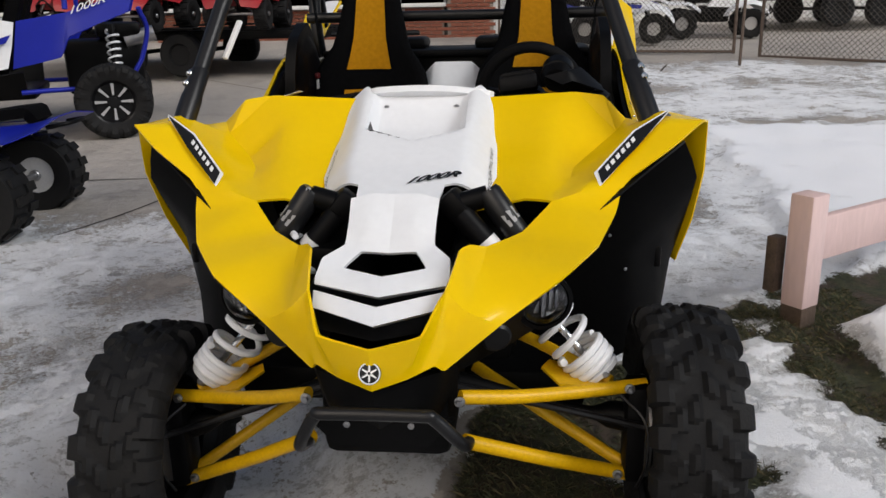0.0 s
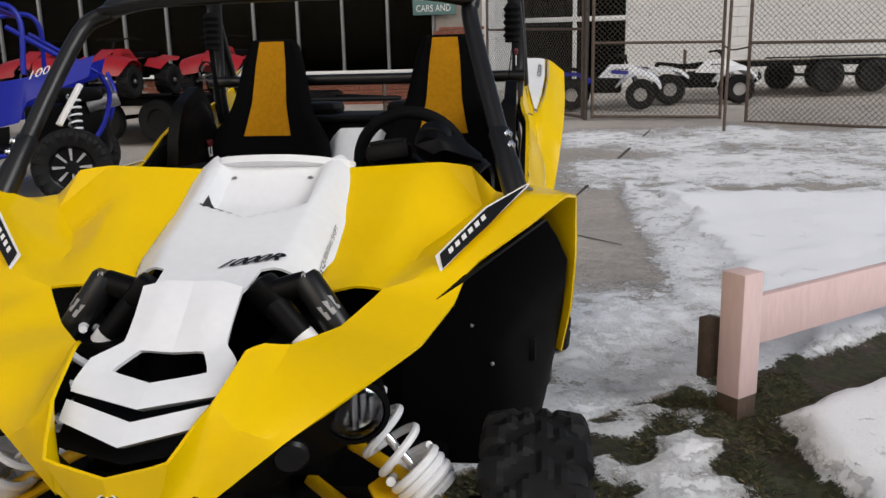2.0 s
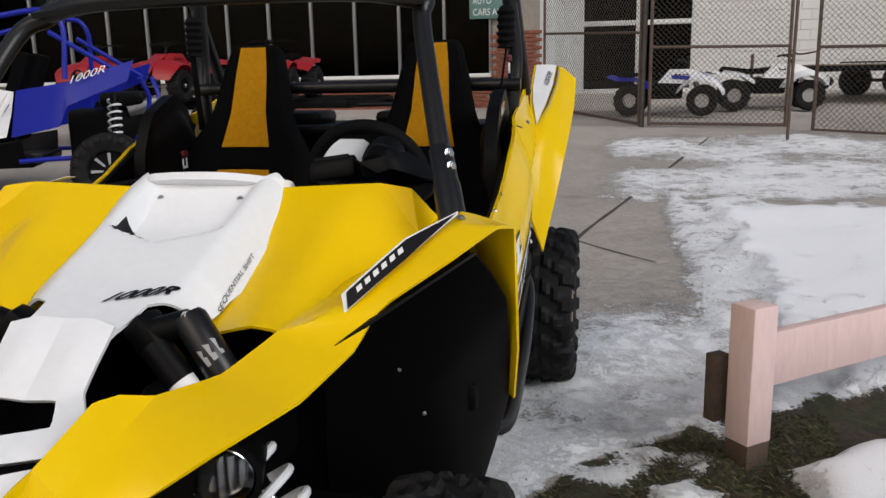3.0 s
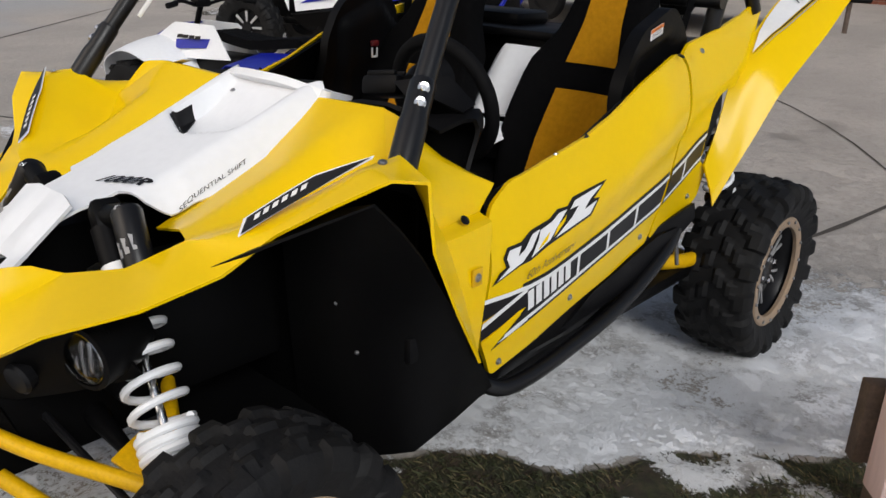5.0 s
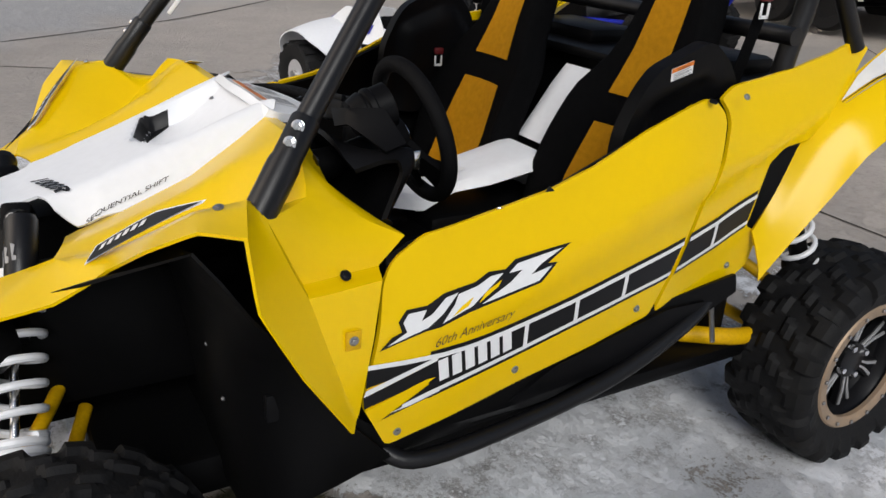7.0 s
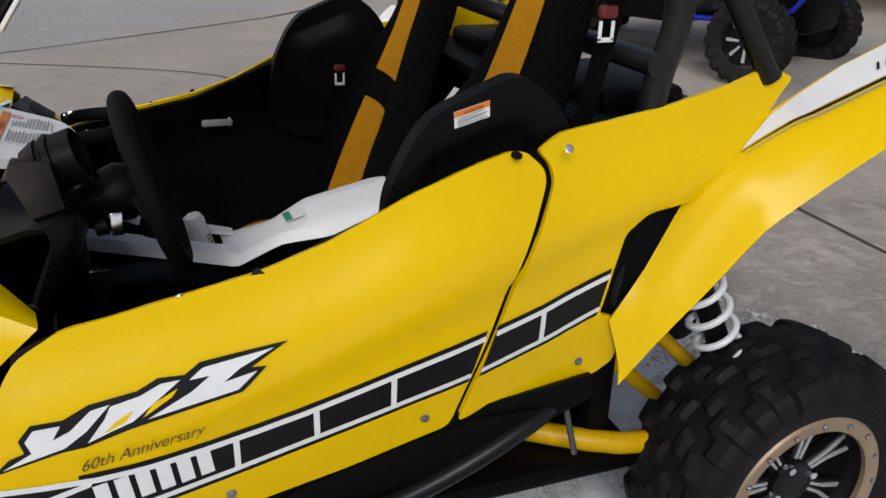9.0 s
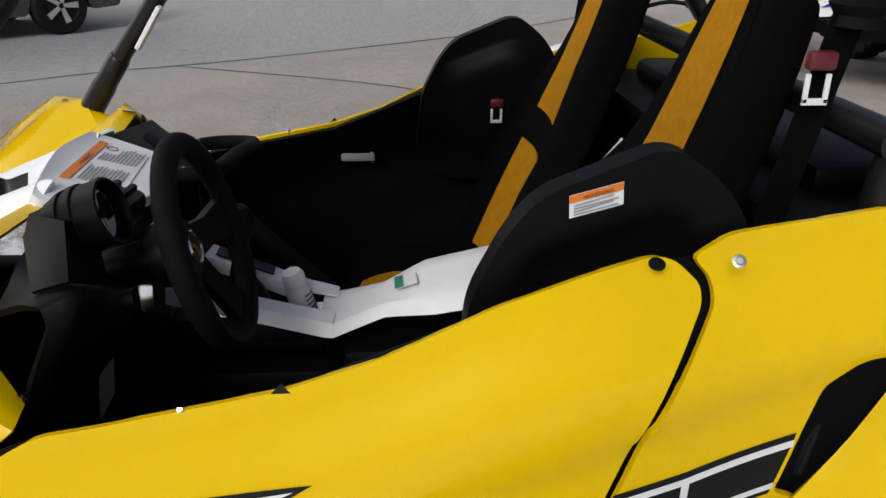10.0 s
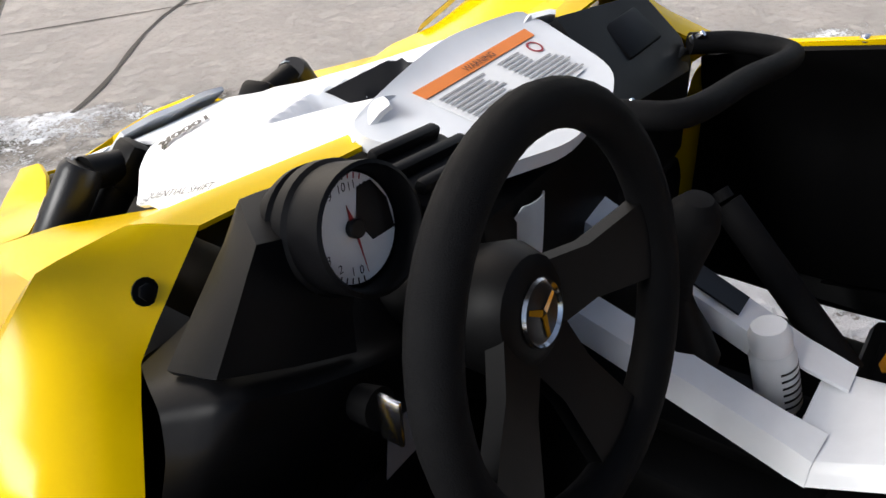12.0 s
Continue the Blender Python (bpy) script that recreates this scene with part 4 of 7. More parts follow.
def seat(root, q):
    """One bucket seat; q: +1 driver, -1 passenger."""
    x = q * 0.335
    s = part("seat", box((x, 1.45, 0.455), (0.36, 0.4, 0.12), 0.02), BLACK, root, "black cloth bucket seat with golden inserts")
    def back(u, v):
        """u across, v up the backrest."""
        wide = line_at([(0, 0.2), (0.25, 0.23), (0.5, 0.215), (0.62, 0.15), (0.8, 0.12), (0.92, 0.09)], v)
        y = 1.60 + 0.30 * v + 0.045 * (abs(u) ** 2) * -1.6 * ease(0.75, 0.3, v)
        return (x + u * wide, y, 0.60 + v * 0.87)
    def sheet(n, m, f):
        bm = bmesh.new()
        g = [[bm.verts.new(f(-1 + 2 * i / n, 0.92 * j / m)) for i in range(n + 1)] for j in range(m + 1)]
        for j in range(m):
            for i in range(n):
                bm.faces.new((g[j][i], g[j][i + 1], g[j + 1][i + 1], g[j + 1][i]))
        return bm
    bm = sheet(10, 18, back)
    bm.normal_update()
    if sum(f.normal.y for f in bm.faces) > 0:
        bmesh.ops.reverse_faces(bm, faces=bm.faces)
    bmesh.ops.solidify(bm, geom=bm.faces[:], thickness=0.085)
    bmesh.ops.bevel(bm, geom=[e for e in bm.edges if len(e.link_faces) == 2 and e.calc_face_angle(0) > 1.0], offset=0.025, segments=3, affect="EDGES", profile=0.5)
    part("backrest", bm, CLOTH, s, "", 60)
    def insert(v0, v1, u0, u1, name):
        bm = patch([(-u0, v0), (u0, v0), (u1, v1), (-u1, v1)], back, 0.08, 0.002, 0.004, (0, -1, 0.2))
        return part(name, bm, GOLD, s, "golden cloth insert")
    insert(0.08, 0.41, 0.6, 0.44, "lower_insert")
    insert(0.50, 0.90, 0.42, 0.5, "upper_insert")
    cushion = bmesh.new()
    n = 12
    def top(u, v):
        return (x + u * 0.22, 1.26 + v * 0.36, 0.585 + 0.05 * abs(u) ** 3 - 0.035 * v + 0.02 * math.sin(v * 3) - 0.06 * ease(0.14, 0.0, v))
    g = [[cushion.verts.new(top(-1 + 2 * i / n, j / n)) for i in range(n + 1)] for j in range(n + 1)]
    for j in range(n):
        for i in range(n):
            cushion.faces.new((g[j][i], g[j][i + 1], g[j + 1][i + 1], g[j + 1][i]))
    cushion.normal_update()
    bmesh.ops.solidify(cushion, geom=cushion.faces[:], thickness=0.13)
    bmesh.ops.bevel(cushion, geom=[e for e in cushion.edges if len(e.link_faces) == 2 and e.calc_face_angle(0) > 1.0], offset=0.03, segments=3, affect="EDGES", profile=0.5)
    part("cushion", cushion, CLOTH, s, "", 60)
    oval = [(0.5 * math.cos(a), 0.48 + 0.42 * math.sin(a)) for a in (2 * math.pi * k / 20 for k in range(20))]
    part("cushion_insert", patch(oval, top, 0.1, 0.002, 0.004, (0, 0, 1)), GOLD, s, "golden cloth insert")
    return s


def utv_cabin(root):
    part("floor_pan", box((0, 1.35, 0.36), (1.24, 1.4, 0.05), 0.02), BLACK, root)
    part("firewall", box((0, 0.73, 0.62), (1.15, 0.04, 0.52), 0.02), BLACK, root)
    part("rear_bulkhead", box((0, 1.96, 0.72), (1.15, 0.06, 0.72), 0.02), BLACK, root)
    part("rear_shelf", box((0, 2.06, 1.085), (1.12, 0.34, 0.03), 0.01), DARKGREY, root, "black rear cargo shelf")
    part("tail_panel", box((0, 2.35, 0.99), (1.05, 0.3, 0.05), 0.015), BLACK, root)
    for x in (-0.3, 0.25):
        part("shelf_hump", box((x, 2.08, 1.12), (0.34, 0.2, 0.05), 0.02), DARKGREY, root)
    part("harness_bar", tube([(-0.63, 1.955, 1.235), (0.63, 1.955, 1.235)], 0.022, 14), TUBE, root)
    part("roof_bar", tube([(-0.505, 0.97, 1.45), (-0.3, 0.95, 1.475), (0.3, 0.95, 1.475), (0.505, 0.97, 1.45)], 0.024, 14, bend=4), TUBE, root)
    part("visor", patch([(-0.56, 0.0), (0.56, 0.0), (0.52, 0.4), (-0.52, 0.4)], lambda x, v: (x * 0.92, 0.92 + v, 1.475 + 0.35 * v - 0.02 * (x / 0.5) ** 2), 0.1, 0.015, out=(0, 0, 1)), TUBE, root, "black moulded roof front")
    part("roof_cross_bar", tube([(-0.54, 1.9, 1.73), (0.54, 1.9, 1.73)], 0.024, 14), TUBE, root)
    seat(root, 1)
    seat(root, -1)
    # white centre console
    C = {
        "a0": (0.08, 1.24, 0.736), "a1": (-0.075, 1.24, 0.724), "b0": (0.088, 1.262, 0.73), "b1": (-0.078, 1.262, 0.722), "c0": (0.07, 1.365, 0.766), "c1": (-0.058, 1.365, 0.752),
        "d0": (0.098, 1.45, 0.79), "d1": (-0.085, 1.45, 0.79), "e0": (0.095, 1.66, 0.83), "e1": (-0.1, 1.66, 0.83),
        "f0": (0.122, 1.46, 0.765), "f1": (0.125, 1.66, 0.80), "g0": (0.086, 1.365, 0.744), "h0": (0.102, 1.262, 0.708), "h1": (0.098, 1.24, 0.71),
        "m1": (-0.115, 1.46, 0.765), "m2": (-0.125, 1.66, 0.80), "m0": (-0.08, 1.365, 0.73), "n0": (-0.1, 1.262, 0.70),
    }
    con = part("centre_console", cage(C, ["a0 a1 b1 b0", "b0 b1 c1 c0", "c0 c1 d1 d0", "d0 d1 e1 e0", "c0 d0 f0 g0", "d0 e0 f1 f0", "b0 c0 g0 h0", "a0 b0 h0 h1", "c1 m0 m1 d1", "d1 m1 m2 e1", "b1 n0 m0 c1"], 2, 0.8, 0.006), WHITE, root, "white moulded centre console", 35)
    T = {"a0": (-0.09, 1.70, 0.835), "a1": (0.09, 1.70, 0.835), "b0": (-0.085, 1.80, 0.98), "b1": (0.085, 1.80, 0.98), "c0": (-0.075, 1.85, 1.05), "c1": (0.075, 1.85, 1.05), "d0": (-0.13, 1.76, 0.85), "d1": (0.13, 1.76, 0.85), "e0": (-0.12, 1.86, 1.0), "e1": (0.12, 1.86, 1.0)}
    part("console_tower", cage(T, ["a0 a1 b1 b0", "b0 b1 c1 c0", "a1 d1 e1 b1", "b1 e1 c1", "a0 d0 e0 b0", "b0 e0 c0"], 2, 0.75, 0.006), WHITE, root, "white panel between the seats", 35)
    part("tunnel_cover", merged(box((0, 1.5, 0.56), (0.24, 0.45, 0.26), 0.03), box((0, 1.15, 0.52), (0.24, 0.6, 0.26), 0.03)), BLACK, root)
    near = {"a": (0.058, 0.9, 0.815), "b": (0.02, 0.9, 0.82), "c": (0.018, 0.9, 0.79), "d": (0.07, 0.9, 0.786), "e": (0.084, 1.235, 0.738), "f": (0.045, 1.225, 0.746), "g": (0.042, 1.225, 0.712), "h": (0.099, 1.236, 0.711), "i": (0.089, 1.264, 0.732), "j": (0.045, 1.268, 0.736), "k": (0.103, 1.264, 0.709)}
    part("console_rail", cage(near, ["a b f e", "a e h d", "b c g f", "d h g c", "e f j i", "e i k h"], 2, 0.9, 0.004), WHITE, root, "white console side rail", 35)
    far = {"a": (-0.022, 0.92, 0.87), "b": (-0.078, 0.92, 0.88), "c": (-0.02, 0.92, 0.845), "d": (-0.085, 0.92, 0.845), "e": (-0.04, 1.21, 0.742), "f": (-0.092, 1.21, 0.744), "g": (-0.038, 1.21, 0.71), "h": (-0.1, 1.21, 0.706), "i": (-0.04, 1.27, 0.73), "j": (-0.09, 1.27, 0.727)}
    part("console_rail", cage(far, ["a b f e", "a e g c", "b d h f", "c g h d", "e f j i"], 2, 0.9, 0.004), WHITE, root, "white console side rail", 35)
    # the dark of the slot is put into a flat black patch on the rail
    part("rail_slot_patch", patch([(-0.037, 1.03), (-0.077, 1.03), (-0.083, 1.14), (-0.045, 1.14)], lambda x, y: (x, y, 0.882 - 0.462 * (y - 0.92)), 0.1, 0.003, out=(0, 0, 1)), INK, root, "flat black patch painted for the dark slot in the rail")
    part("console_well", box((-0.005, 1.11, 0.665), (0.12, 0.26, 0.02), 0.004), BLACK, root)
    part("lever_boot", lathe([(0.05, 0), (0.04, 0.03), (0.025, 0.06), (0.014, 0.09)], 16, along((0.01, 1.09, 0.74), (0, -0.1, 1))), BLACK, root)
    part("gear_lever", merged(tube([(0.01, 1.09, 0.78), (0.012, 1.085, 0.87)], 0.012, 10), lathe([(0, -0.03), (0.018, -0.03), (0.022, 0.0), (0.029, 0.04), (0.027, 0.062), (0.016, 0.075), (0, 0.078)], 20, along((0.012, 1.085, 0.875), (0.05, 0.1, 1)))), FOAM, root, "black gear lever with a smooth knob")
    part("hand_brake", merged(tube([(-0.162, 1.075, 0.85), (-0.14, 1.18, 0.757)], 0.02, 14), tube([(-0.163, 1.072, 0.853), (-0.166, 1.062, 0.862)], 0.013, 12), tube([(-0.14, 1.18, 0.757), (-0.12, 1.26, 0.69)], 0.02, 10)), FOAM, root, "black hand brake lever with a foam grip")
    for q, lab in ((1, "driver"), (-1, "passenger")):
        bol = [(1.455, 0.92), (1.468, 1.037), (1.512, 1.125), (1.55, 1.17), (1.684, 1.224), (1.714, 1.222), (1.765, 1.185), (1.8, 1.14), (1.82, 1.08), (1.81, 0.9), (1.6, 0.8), (1.46, 0.83)]
        def shell(y, z, q=q):
            # a raised rim round a sunken middle
            d = min(line_at([(1.40, 0.95), (1.55, 1.17), (1.69, 1.222), (1.72, 1.22), (1.9, 1.0)], y) - z, (y - 1.45) * 0.9)
            return (q * (0.607 - 0.024 * ease(0.06, 0.105, d) + 0.03 * ease(1.0, 0.85, z)), y, z)
        part("shoulder_guard", patch(rounded(bol, 0.03), shell, 0.018, 0.04, out=(q, 0, 0)), DARKGREY, root, "black moulded shoulder guard", 50)
    lab = part("guard_label", patch([(1.584, 1.143), (1.647, 1.16), (1.645, 1.188), (1.582, 1.171)], lambda y, z: (0.609, y, z), 0.05, 0.001, out=(1, 0, 0)), PAPER, root, "white and orange warning label")
    part("guard_label_head", patch([(1.582, 1.162), (1.645, 1.179), (1.645, 1.188), (1.582, 1.171)], lambda y, z: (0.611, y, z), 0.05, 0.001, out=(1, 0, 0)), ORANGE, lab)
    part("guard_label_text", lettering("WARNING", lambda u, v: (0.6122, 1.598 + u, 1.1675 + u * 0.27 + v), 0.007, OUT, width=0.035, lift=0), INK, lab)
    for k in range(4):
        z = 1.147 + k * 0.0038
        part("label_bar", patch([(1.588, z), (1.64 - 0.006 * (k % 2), z + 0.014), (1.64 - 0.006 * (k % 2), z + 0.0156), (1.588, z + 0.0016)], lambda y, z: (0.6112, y, z), 0.05, 0.0005, out=(1, 0, 0)), GREYTEXT, lab)
    # steering wheel
    ax = Vector((0.0, 0.965, 0.26)).normalized()
    hub = Vector((0.313, 1.116, 1.003)) - ax * 0.03
    m = along(hub, ax)
    ring = [m @ Vector((0.156 * math.cos(a), 0.156 * math.sin(a), 0.012)) for a in (2 * math.pi * k / 48 for k in range(48))]
    sw = part("steering_wheel", tube(ring, 0.0185, 14, closed=True), FOAM, root, "black foam steering wheel rim")
    m = along(hub - ax * 0.04, ax)
    part("wheel_boss", lathe([(0, -0.03), (0.05, -0.03), (0.055, 0.0), (0.045, 0.022), (0.032, 0.028), (0, 0.028)], 24, m), BLACK, sw)
    wm = Matrix(((-1, 0, 0, 0), (0, -ax.z, ax.y, 0), (0, ax.y, ax.z, 0), (0, 0, 0, 1)))
    wm.translation = hub - ax * 0.04
    for deg in (-3, -76, -142):
        # spokes rise from the boss to the rim
        spoke = prism([(0.03, -0.03), (0.08, -0.024), (0.152, -0.036), (0.16, 0.0), (0.152, 0.036), (0.08, 0.024), (0.03, 0.03)], wm @ Matrix.Rotation(radians(deg), 4, "Z") @ Matrix.Rotation(-0.3, 4, "Y") @ Matrix.Translation((0, 0, -0.004)), 0.016)
        part("wheel_spoke", spoke, BLACK, sw)
    part("boss_badge", lathe([(0, 0.03), (0.022, 0.03), (0.025, 0.028)], 28, m), INK, sw, "round wheel badge")
    part("badge_ring", lathe([(0.0235, 0.029), (0.026, 0.032), (0.0275, 0.029)], 28, m), CHROME, sw)
    for k in range(3):
        part("badge_fork", prism([(0.002, -0.003), (0.02, -0.002), (0.02, 0.002), (0.002, 0.003)], m @ Matrix.Rotation(k * math.pi * 2 / 3 + 0.5, 4, "Z") @ Matrix.Translation((0, 0, 0.0305)), 0.001), GOLD if k else CHROME, sw)
    part("steering_column", tube([hub - ax * 0.02, hub - ax * 0.16, hub - ax * 0.26], [0.035, 0.03, 0.045], 16), BLACK, root)
    # dash
    D = {}
    for r, row in {
        "a": [(0.515, 0.86, 0.99), (0.465, 0.86, 1.0), (0.42, 0.86, 1.02), (0.36, 0.86, 1.03), (0.25, 0.87, 1.02), (0.17, 0.88, 1.0)],
        "b": [(0.538, 0.905, 1.012), (0.522, 0.955, 1.032), (0.46, 0.962, 0.998), (0.40, 0.962, 0.966), (0.28, 0.955, 0.94), (0.17, 0.95, 0.92)],
        "c": [(0.553, 0.938, 1.014), (0.531, 0.985, 1.029), (0.472, 0.99, 1.0), (0.405, 0.988, 0.97), (0.28, 0.98, 0.915), (0.17, 0.96, 0.90)],
        "d": [(0.562, 0.945, 0.985), (0.55, 0.98, 1.0), (0.475, 0.982, 0.955), (0.405, 0.975, 0.92), (0.28, 0.965, 0.87), (0.17, 0.94, 0.86)],
        "e": [(0.565, 0.9, 0.88), (0.54, 0.92, 0.88), (0.47, 0.92, 0.84), (0.40, 0.91, 0.80), (0.27, 0.9, 0.78), (0.17, 0.88, 0.77)],
        "f": [(0.565, 0.84, 0.6), (0.54, 0.84, 0.6), (0.44, 0.84, 0.6), (0.365, 0.84, 0.6), (0.27, 0.84, 0.6), (0.17, 0.84, 0.6)],
    }.items():
        D.update({f"{r}{k}": p for k, p in enumerate(row)})
    grid = [f"{r}{k} {r}{k + 1} {s}{k + 1} {s}{k}" for r, s in zip("abcde", "bcdef") for k in range(5)]
    part("dashboard", cage(D, grid, 2, 0.4, 0.01), DARKGREY, root, "black moulded dashboard with a rolled lower edge", 50)
    part("dash_middle", box((0.02, 0.9, 0.84), (0.34, 0.1, 0.26), 0.03), BLACK, root)
    part("glove_panel", box((-0.31, 0.86, 0.83), (0.36, 0.1, 0.2), 0.03), BLACK, root)
    # white cover with its warning label
    def cover(x, y):
        return (x, y, 1.046 - 0.30 * (y - 0.80) - 0.9 * max(0, abs(x) - 0.13) ** 2 + 0.01 * ease(0.80, 0.78, y))
    part("dash_cover", patch(rounded([(0.215, 0.80), (0.17, 0.93), (0.05, 0.965), (-0.07, 0.955), (-0.135, 0.925), (-0.165, 0.79), (0.0, 0.775)], 0.03), cover, 0.04, 0.02, out=(0, 0, 1)), WHITE, root, "white dash cover", 45)
    wl = part("dash_label", patch([(0.118, 0.812), (-0.112, 0.812), (-0.095, 0.905), (0.10, 0.915)], cover, 0.04, 0.0008, 0.002, (0, 0.3, 1)), PAPER, root, "large white warning label with an orange head")
    part("dash_label_head", patch([(0.118, 0.812), (-0.112, 0.812), (-0.109, 0.828), (0.115, 0.828)], cover, 0.04, 0.0008, 0.0035, (0, 0.3, 1)), ORANGE, wl)
    part("dash_label_word", lettering("WARNING", lambda u, v: cover(0.035 - u, 0.8255 - v), 0.013, (0, 0.3, 1), width=0.06, lift=0.0045), INK, wl)
    for col in (0, 1):
        for k in range(11):
            x0 = 0.105 - col * 0.115 - k * 0.001
            x1 = x0 - 0.085 + 0.012 * ((k * 7 + col * 3) % 4) / 3
            y0 = 0.836 + k * 0.0062
            if col == 1 and k < 4:
                x1 = max(x1, -0.055)
            part("label_bar", patch([(x0, y0), (x1, y0), (x1, y0 + 0.0024), (x0, y0 + 0.0024)], cover, 0.1, 0.0004, 0.0035, (0, 0.3, 1)), GREYTEXT, wl)
    part("label_sign", lathe([(0.0085, 0.0), (0.0085, 0.0006), (0.011, 0.0006), (0.011, 0.0)], 24, along(Vector(cover(-0.085, 0.843)) + Vector((0, 0, 0.003)), (0, 0.3, 1))), RED, wl)
    # instrument pod
    g = Vector((0.395, 0.971, 1.078))
    gm = along(g, (0.08, 0.95, 0.32)) @ Matrix.Scale(0.74, 4)
    pod = part("instrument_pod", lathe([(0, -0.09), (0.05, -0.088), (0.062, -0.06), (0.064, -0.05), (0.06, -0.047), (0.06, -0.04), (0.066, -0.036), (0.067, -0.02), (0.063, -0.016), (0.064, 0.03), (0.06, 0.032), (0.057, 0.028), (0.056, -0.002), (0, -0.002)], 40, gm), DARKGREY, root, "black round instrument pod with a hood")
    part("dial", lathe([(0, 0.0), (0.053, 0.0)], 40, gm), PAPER, pod, "white rev counter dial")
    up = (gm.to_3x3() @ Vector((0, 0, 1))).normalized()
    # the dial's upright
    upright = (Vector((0, 0, 1)) - up * up.z).normalized()
    right = upright.cross(up)
    right = upright.cross(up).normalized()
    def face(u, v, h=0.001):
        return g + right * u * 0.74 + upright * v * 0.74 + up * h
    part("dial_screen", patch([(0.048, -0.02), (0.018, -0.02), (0.006, 0.004), (0.02, 0.034), (0.038, 0.034), (0.05, 0.01)], face, 0.2, 0.0006, out=up), INK, pod, "dark display")
    for n, deg in (("0", 262), ("1", 247), ("2", 225), ("3", 202), ("9", 108), ("10", 90), ("11", 72), ("12", 52)):
        a = radians(deg)
        cx, cy = 0.040 * math.cos(a), 0.040 * math.sin(a)
        part("dial_figure", lettering(n, lambda u, v, cx=cx, cy=cy: face(cx - 0.005 + u, cy - 0.004 + v, 0.0012), 0.0115, up, shear=0.2, lift=0), INK, pod)
    for k in range(26):
        a = radians(262 - k * 8.2)
        c, s = math.cos(a), math.sin(a)
        part("dial_tick", patch([(0.047 * c - 0.0006 * s, 0.047 * s + 0.0006 * c), (0.047 * c + 0.0006 * s, 0.047 * s - 0.0006 * c), (0.0525 * c + 0.0006 * s, 0.0525 * s - 0.0006 * c), (0.0525 * c - 0.0006 * s, 0.0525 * s + 0.0006 * c)], lambda u, v: face(u, v, 0.0008), 0.2, 0.0004, out=up), RED if k > 22 else INK, pod)
    for deg, ln, w in ((268, 0.045, 0.0016), (92, 0.024, 0.004)):
        a = radians(deg)
        c, s = math.cos(a), math.sin(a)
        part("needle", patch([(-w * s * -1, -w * c), (w * s * -1, w * c), (ln * c, ln * s)], lambda u, v: face(u, v, 0.003), 0.2, 0.0006, out=up), RED, pod, "red needle")
    part("needle_cap", disc(g + up * 0.001, up, 0.007, 0.006, 18), INK, pod)
    B = {"t0": (0.35, 0.88, 1.075), "t1": (0.42, 0.885, 1.09), "s1": (0.464, 0.95, 1.097), "s2": (0.528, 0.968, 1.038), "s3": (0.47, 0.973, 1.008), "s4": (0.409, 0.973, 0.977), "s5": (0.405, 0.97, 1.01), "s6": (0.36, 0.95, 1.06), "l1": (0.435, 0.88, 1.06), "l2": (0.53, 0.92, 1.025), "l0": (0.405, 0.865, 1.05)}
    part("pod_base", cage(B, ["t0 t1 s1 s6", "t1 l1 l2 s2 s1", "t1 t0 l0 l1", "s1 s2 s3 s4 s5 s6"], 2, 0.75, 0.006), DARKGREY, root, "black wedge below the instrument pod", 40)
    hoodm = Matrix.Translation((0.275, 0.945, 1.045)) @ Matrix.Rotation(radians(-14), 4, "X") @ Matrix.Rotation(radians(-8), 4, "Y")
    sh = part("switch_hood", moved(box((0, 0, 0), (0.12, 0.085, 0.05), 0.014), hoodm), DARKGREY, root, "black ribbed switch hood")
    for y in (-0.03, -0.005, 0.02):
        part("hood_rib", moved(box((0.0, y, 0.027), (0.11 - abs(y) * 0.6, 0.012, 0.014), 0.004), hoodm), DARKGREY, sh)
    # ignition key, grab bar, passenger panel
    part("ignition_switch", lathe([(0, 0), (0.014, 0), (0.016, 0.02), (0, 0.022)], 16, along((0.44, 1.0, 0.965), (0, 1, 0.2))), BLACK, root)
    part("ignition_key", box((0.447, 1.035, 0.972), (0.004, 0.02, 0.042), 0.002), CHROME, root, "metal ignition key")
    gb = part("grab_bar", tube([(-0.06, 0.96, 0.985), (-0.1, 1.03, 0.985), (-0.28, 1.045, 0.965), (-0.44, 1.055, 0.94), (-0.505, 1.035, 0.93), (-0.515, 0.96, 0.928), (-0.47, 0.90, 0.93)], 0.017, 14, bend=5), FOAM, root, "black foam passenger grab bar")
    for p in ((-0.07, 0.965, 0.985), (-0.47, 0.905, 0.935)):
        bolt(gb, p, (0, 0.6, 0.6), 0.01, 0.02, CHROME)
    G = {"a": (-0.17, 0.825, 1.045), "b": (-0.46, 0.82, 1.0), "c": (-0.49, 0.88, 0.93), "d": (-0.44, 0.915, 0.90), "e": (-0.15, 0.935, 0.95)}
    part("passenger_panel", cage(G, ["a b c e", "c d e"], 2, 0.8, 0.012), DARKGREY, root, "black passenger dash panel")
    part("panel_recess", box((-0.32, 0.865, 0.985), (0.11, 0.06, 0.012), 0.005, Matrix.Translation((-0.32, 0.865, 0.985)) @ Matrix.Rotation(-0.65, 4, "X") @ Matrix.Translation((0.32, -0.865, -0.985))), BLACK, root)
    part("dash_small_label", patch([(-0.36, 0.775), (-0.43, 0.765), (-0.43, 0.80), (-0.36, 0.81)], lambda x, y: (x, y, 1.052 - 0.15 * (y - 0.77) + (x + 0.36) * 0.3), 0.1, 0.001, out=(0, 0, 1)), PAPER, root, "small white label")
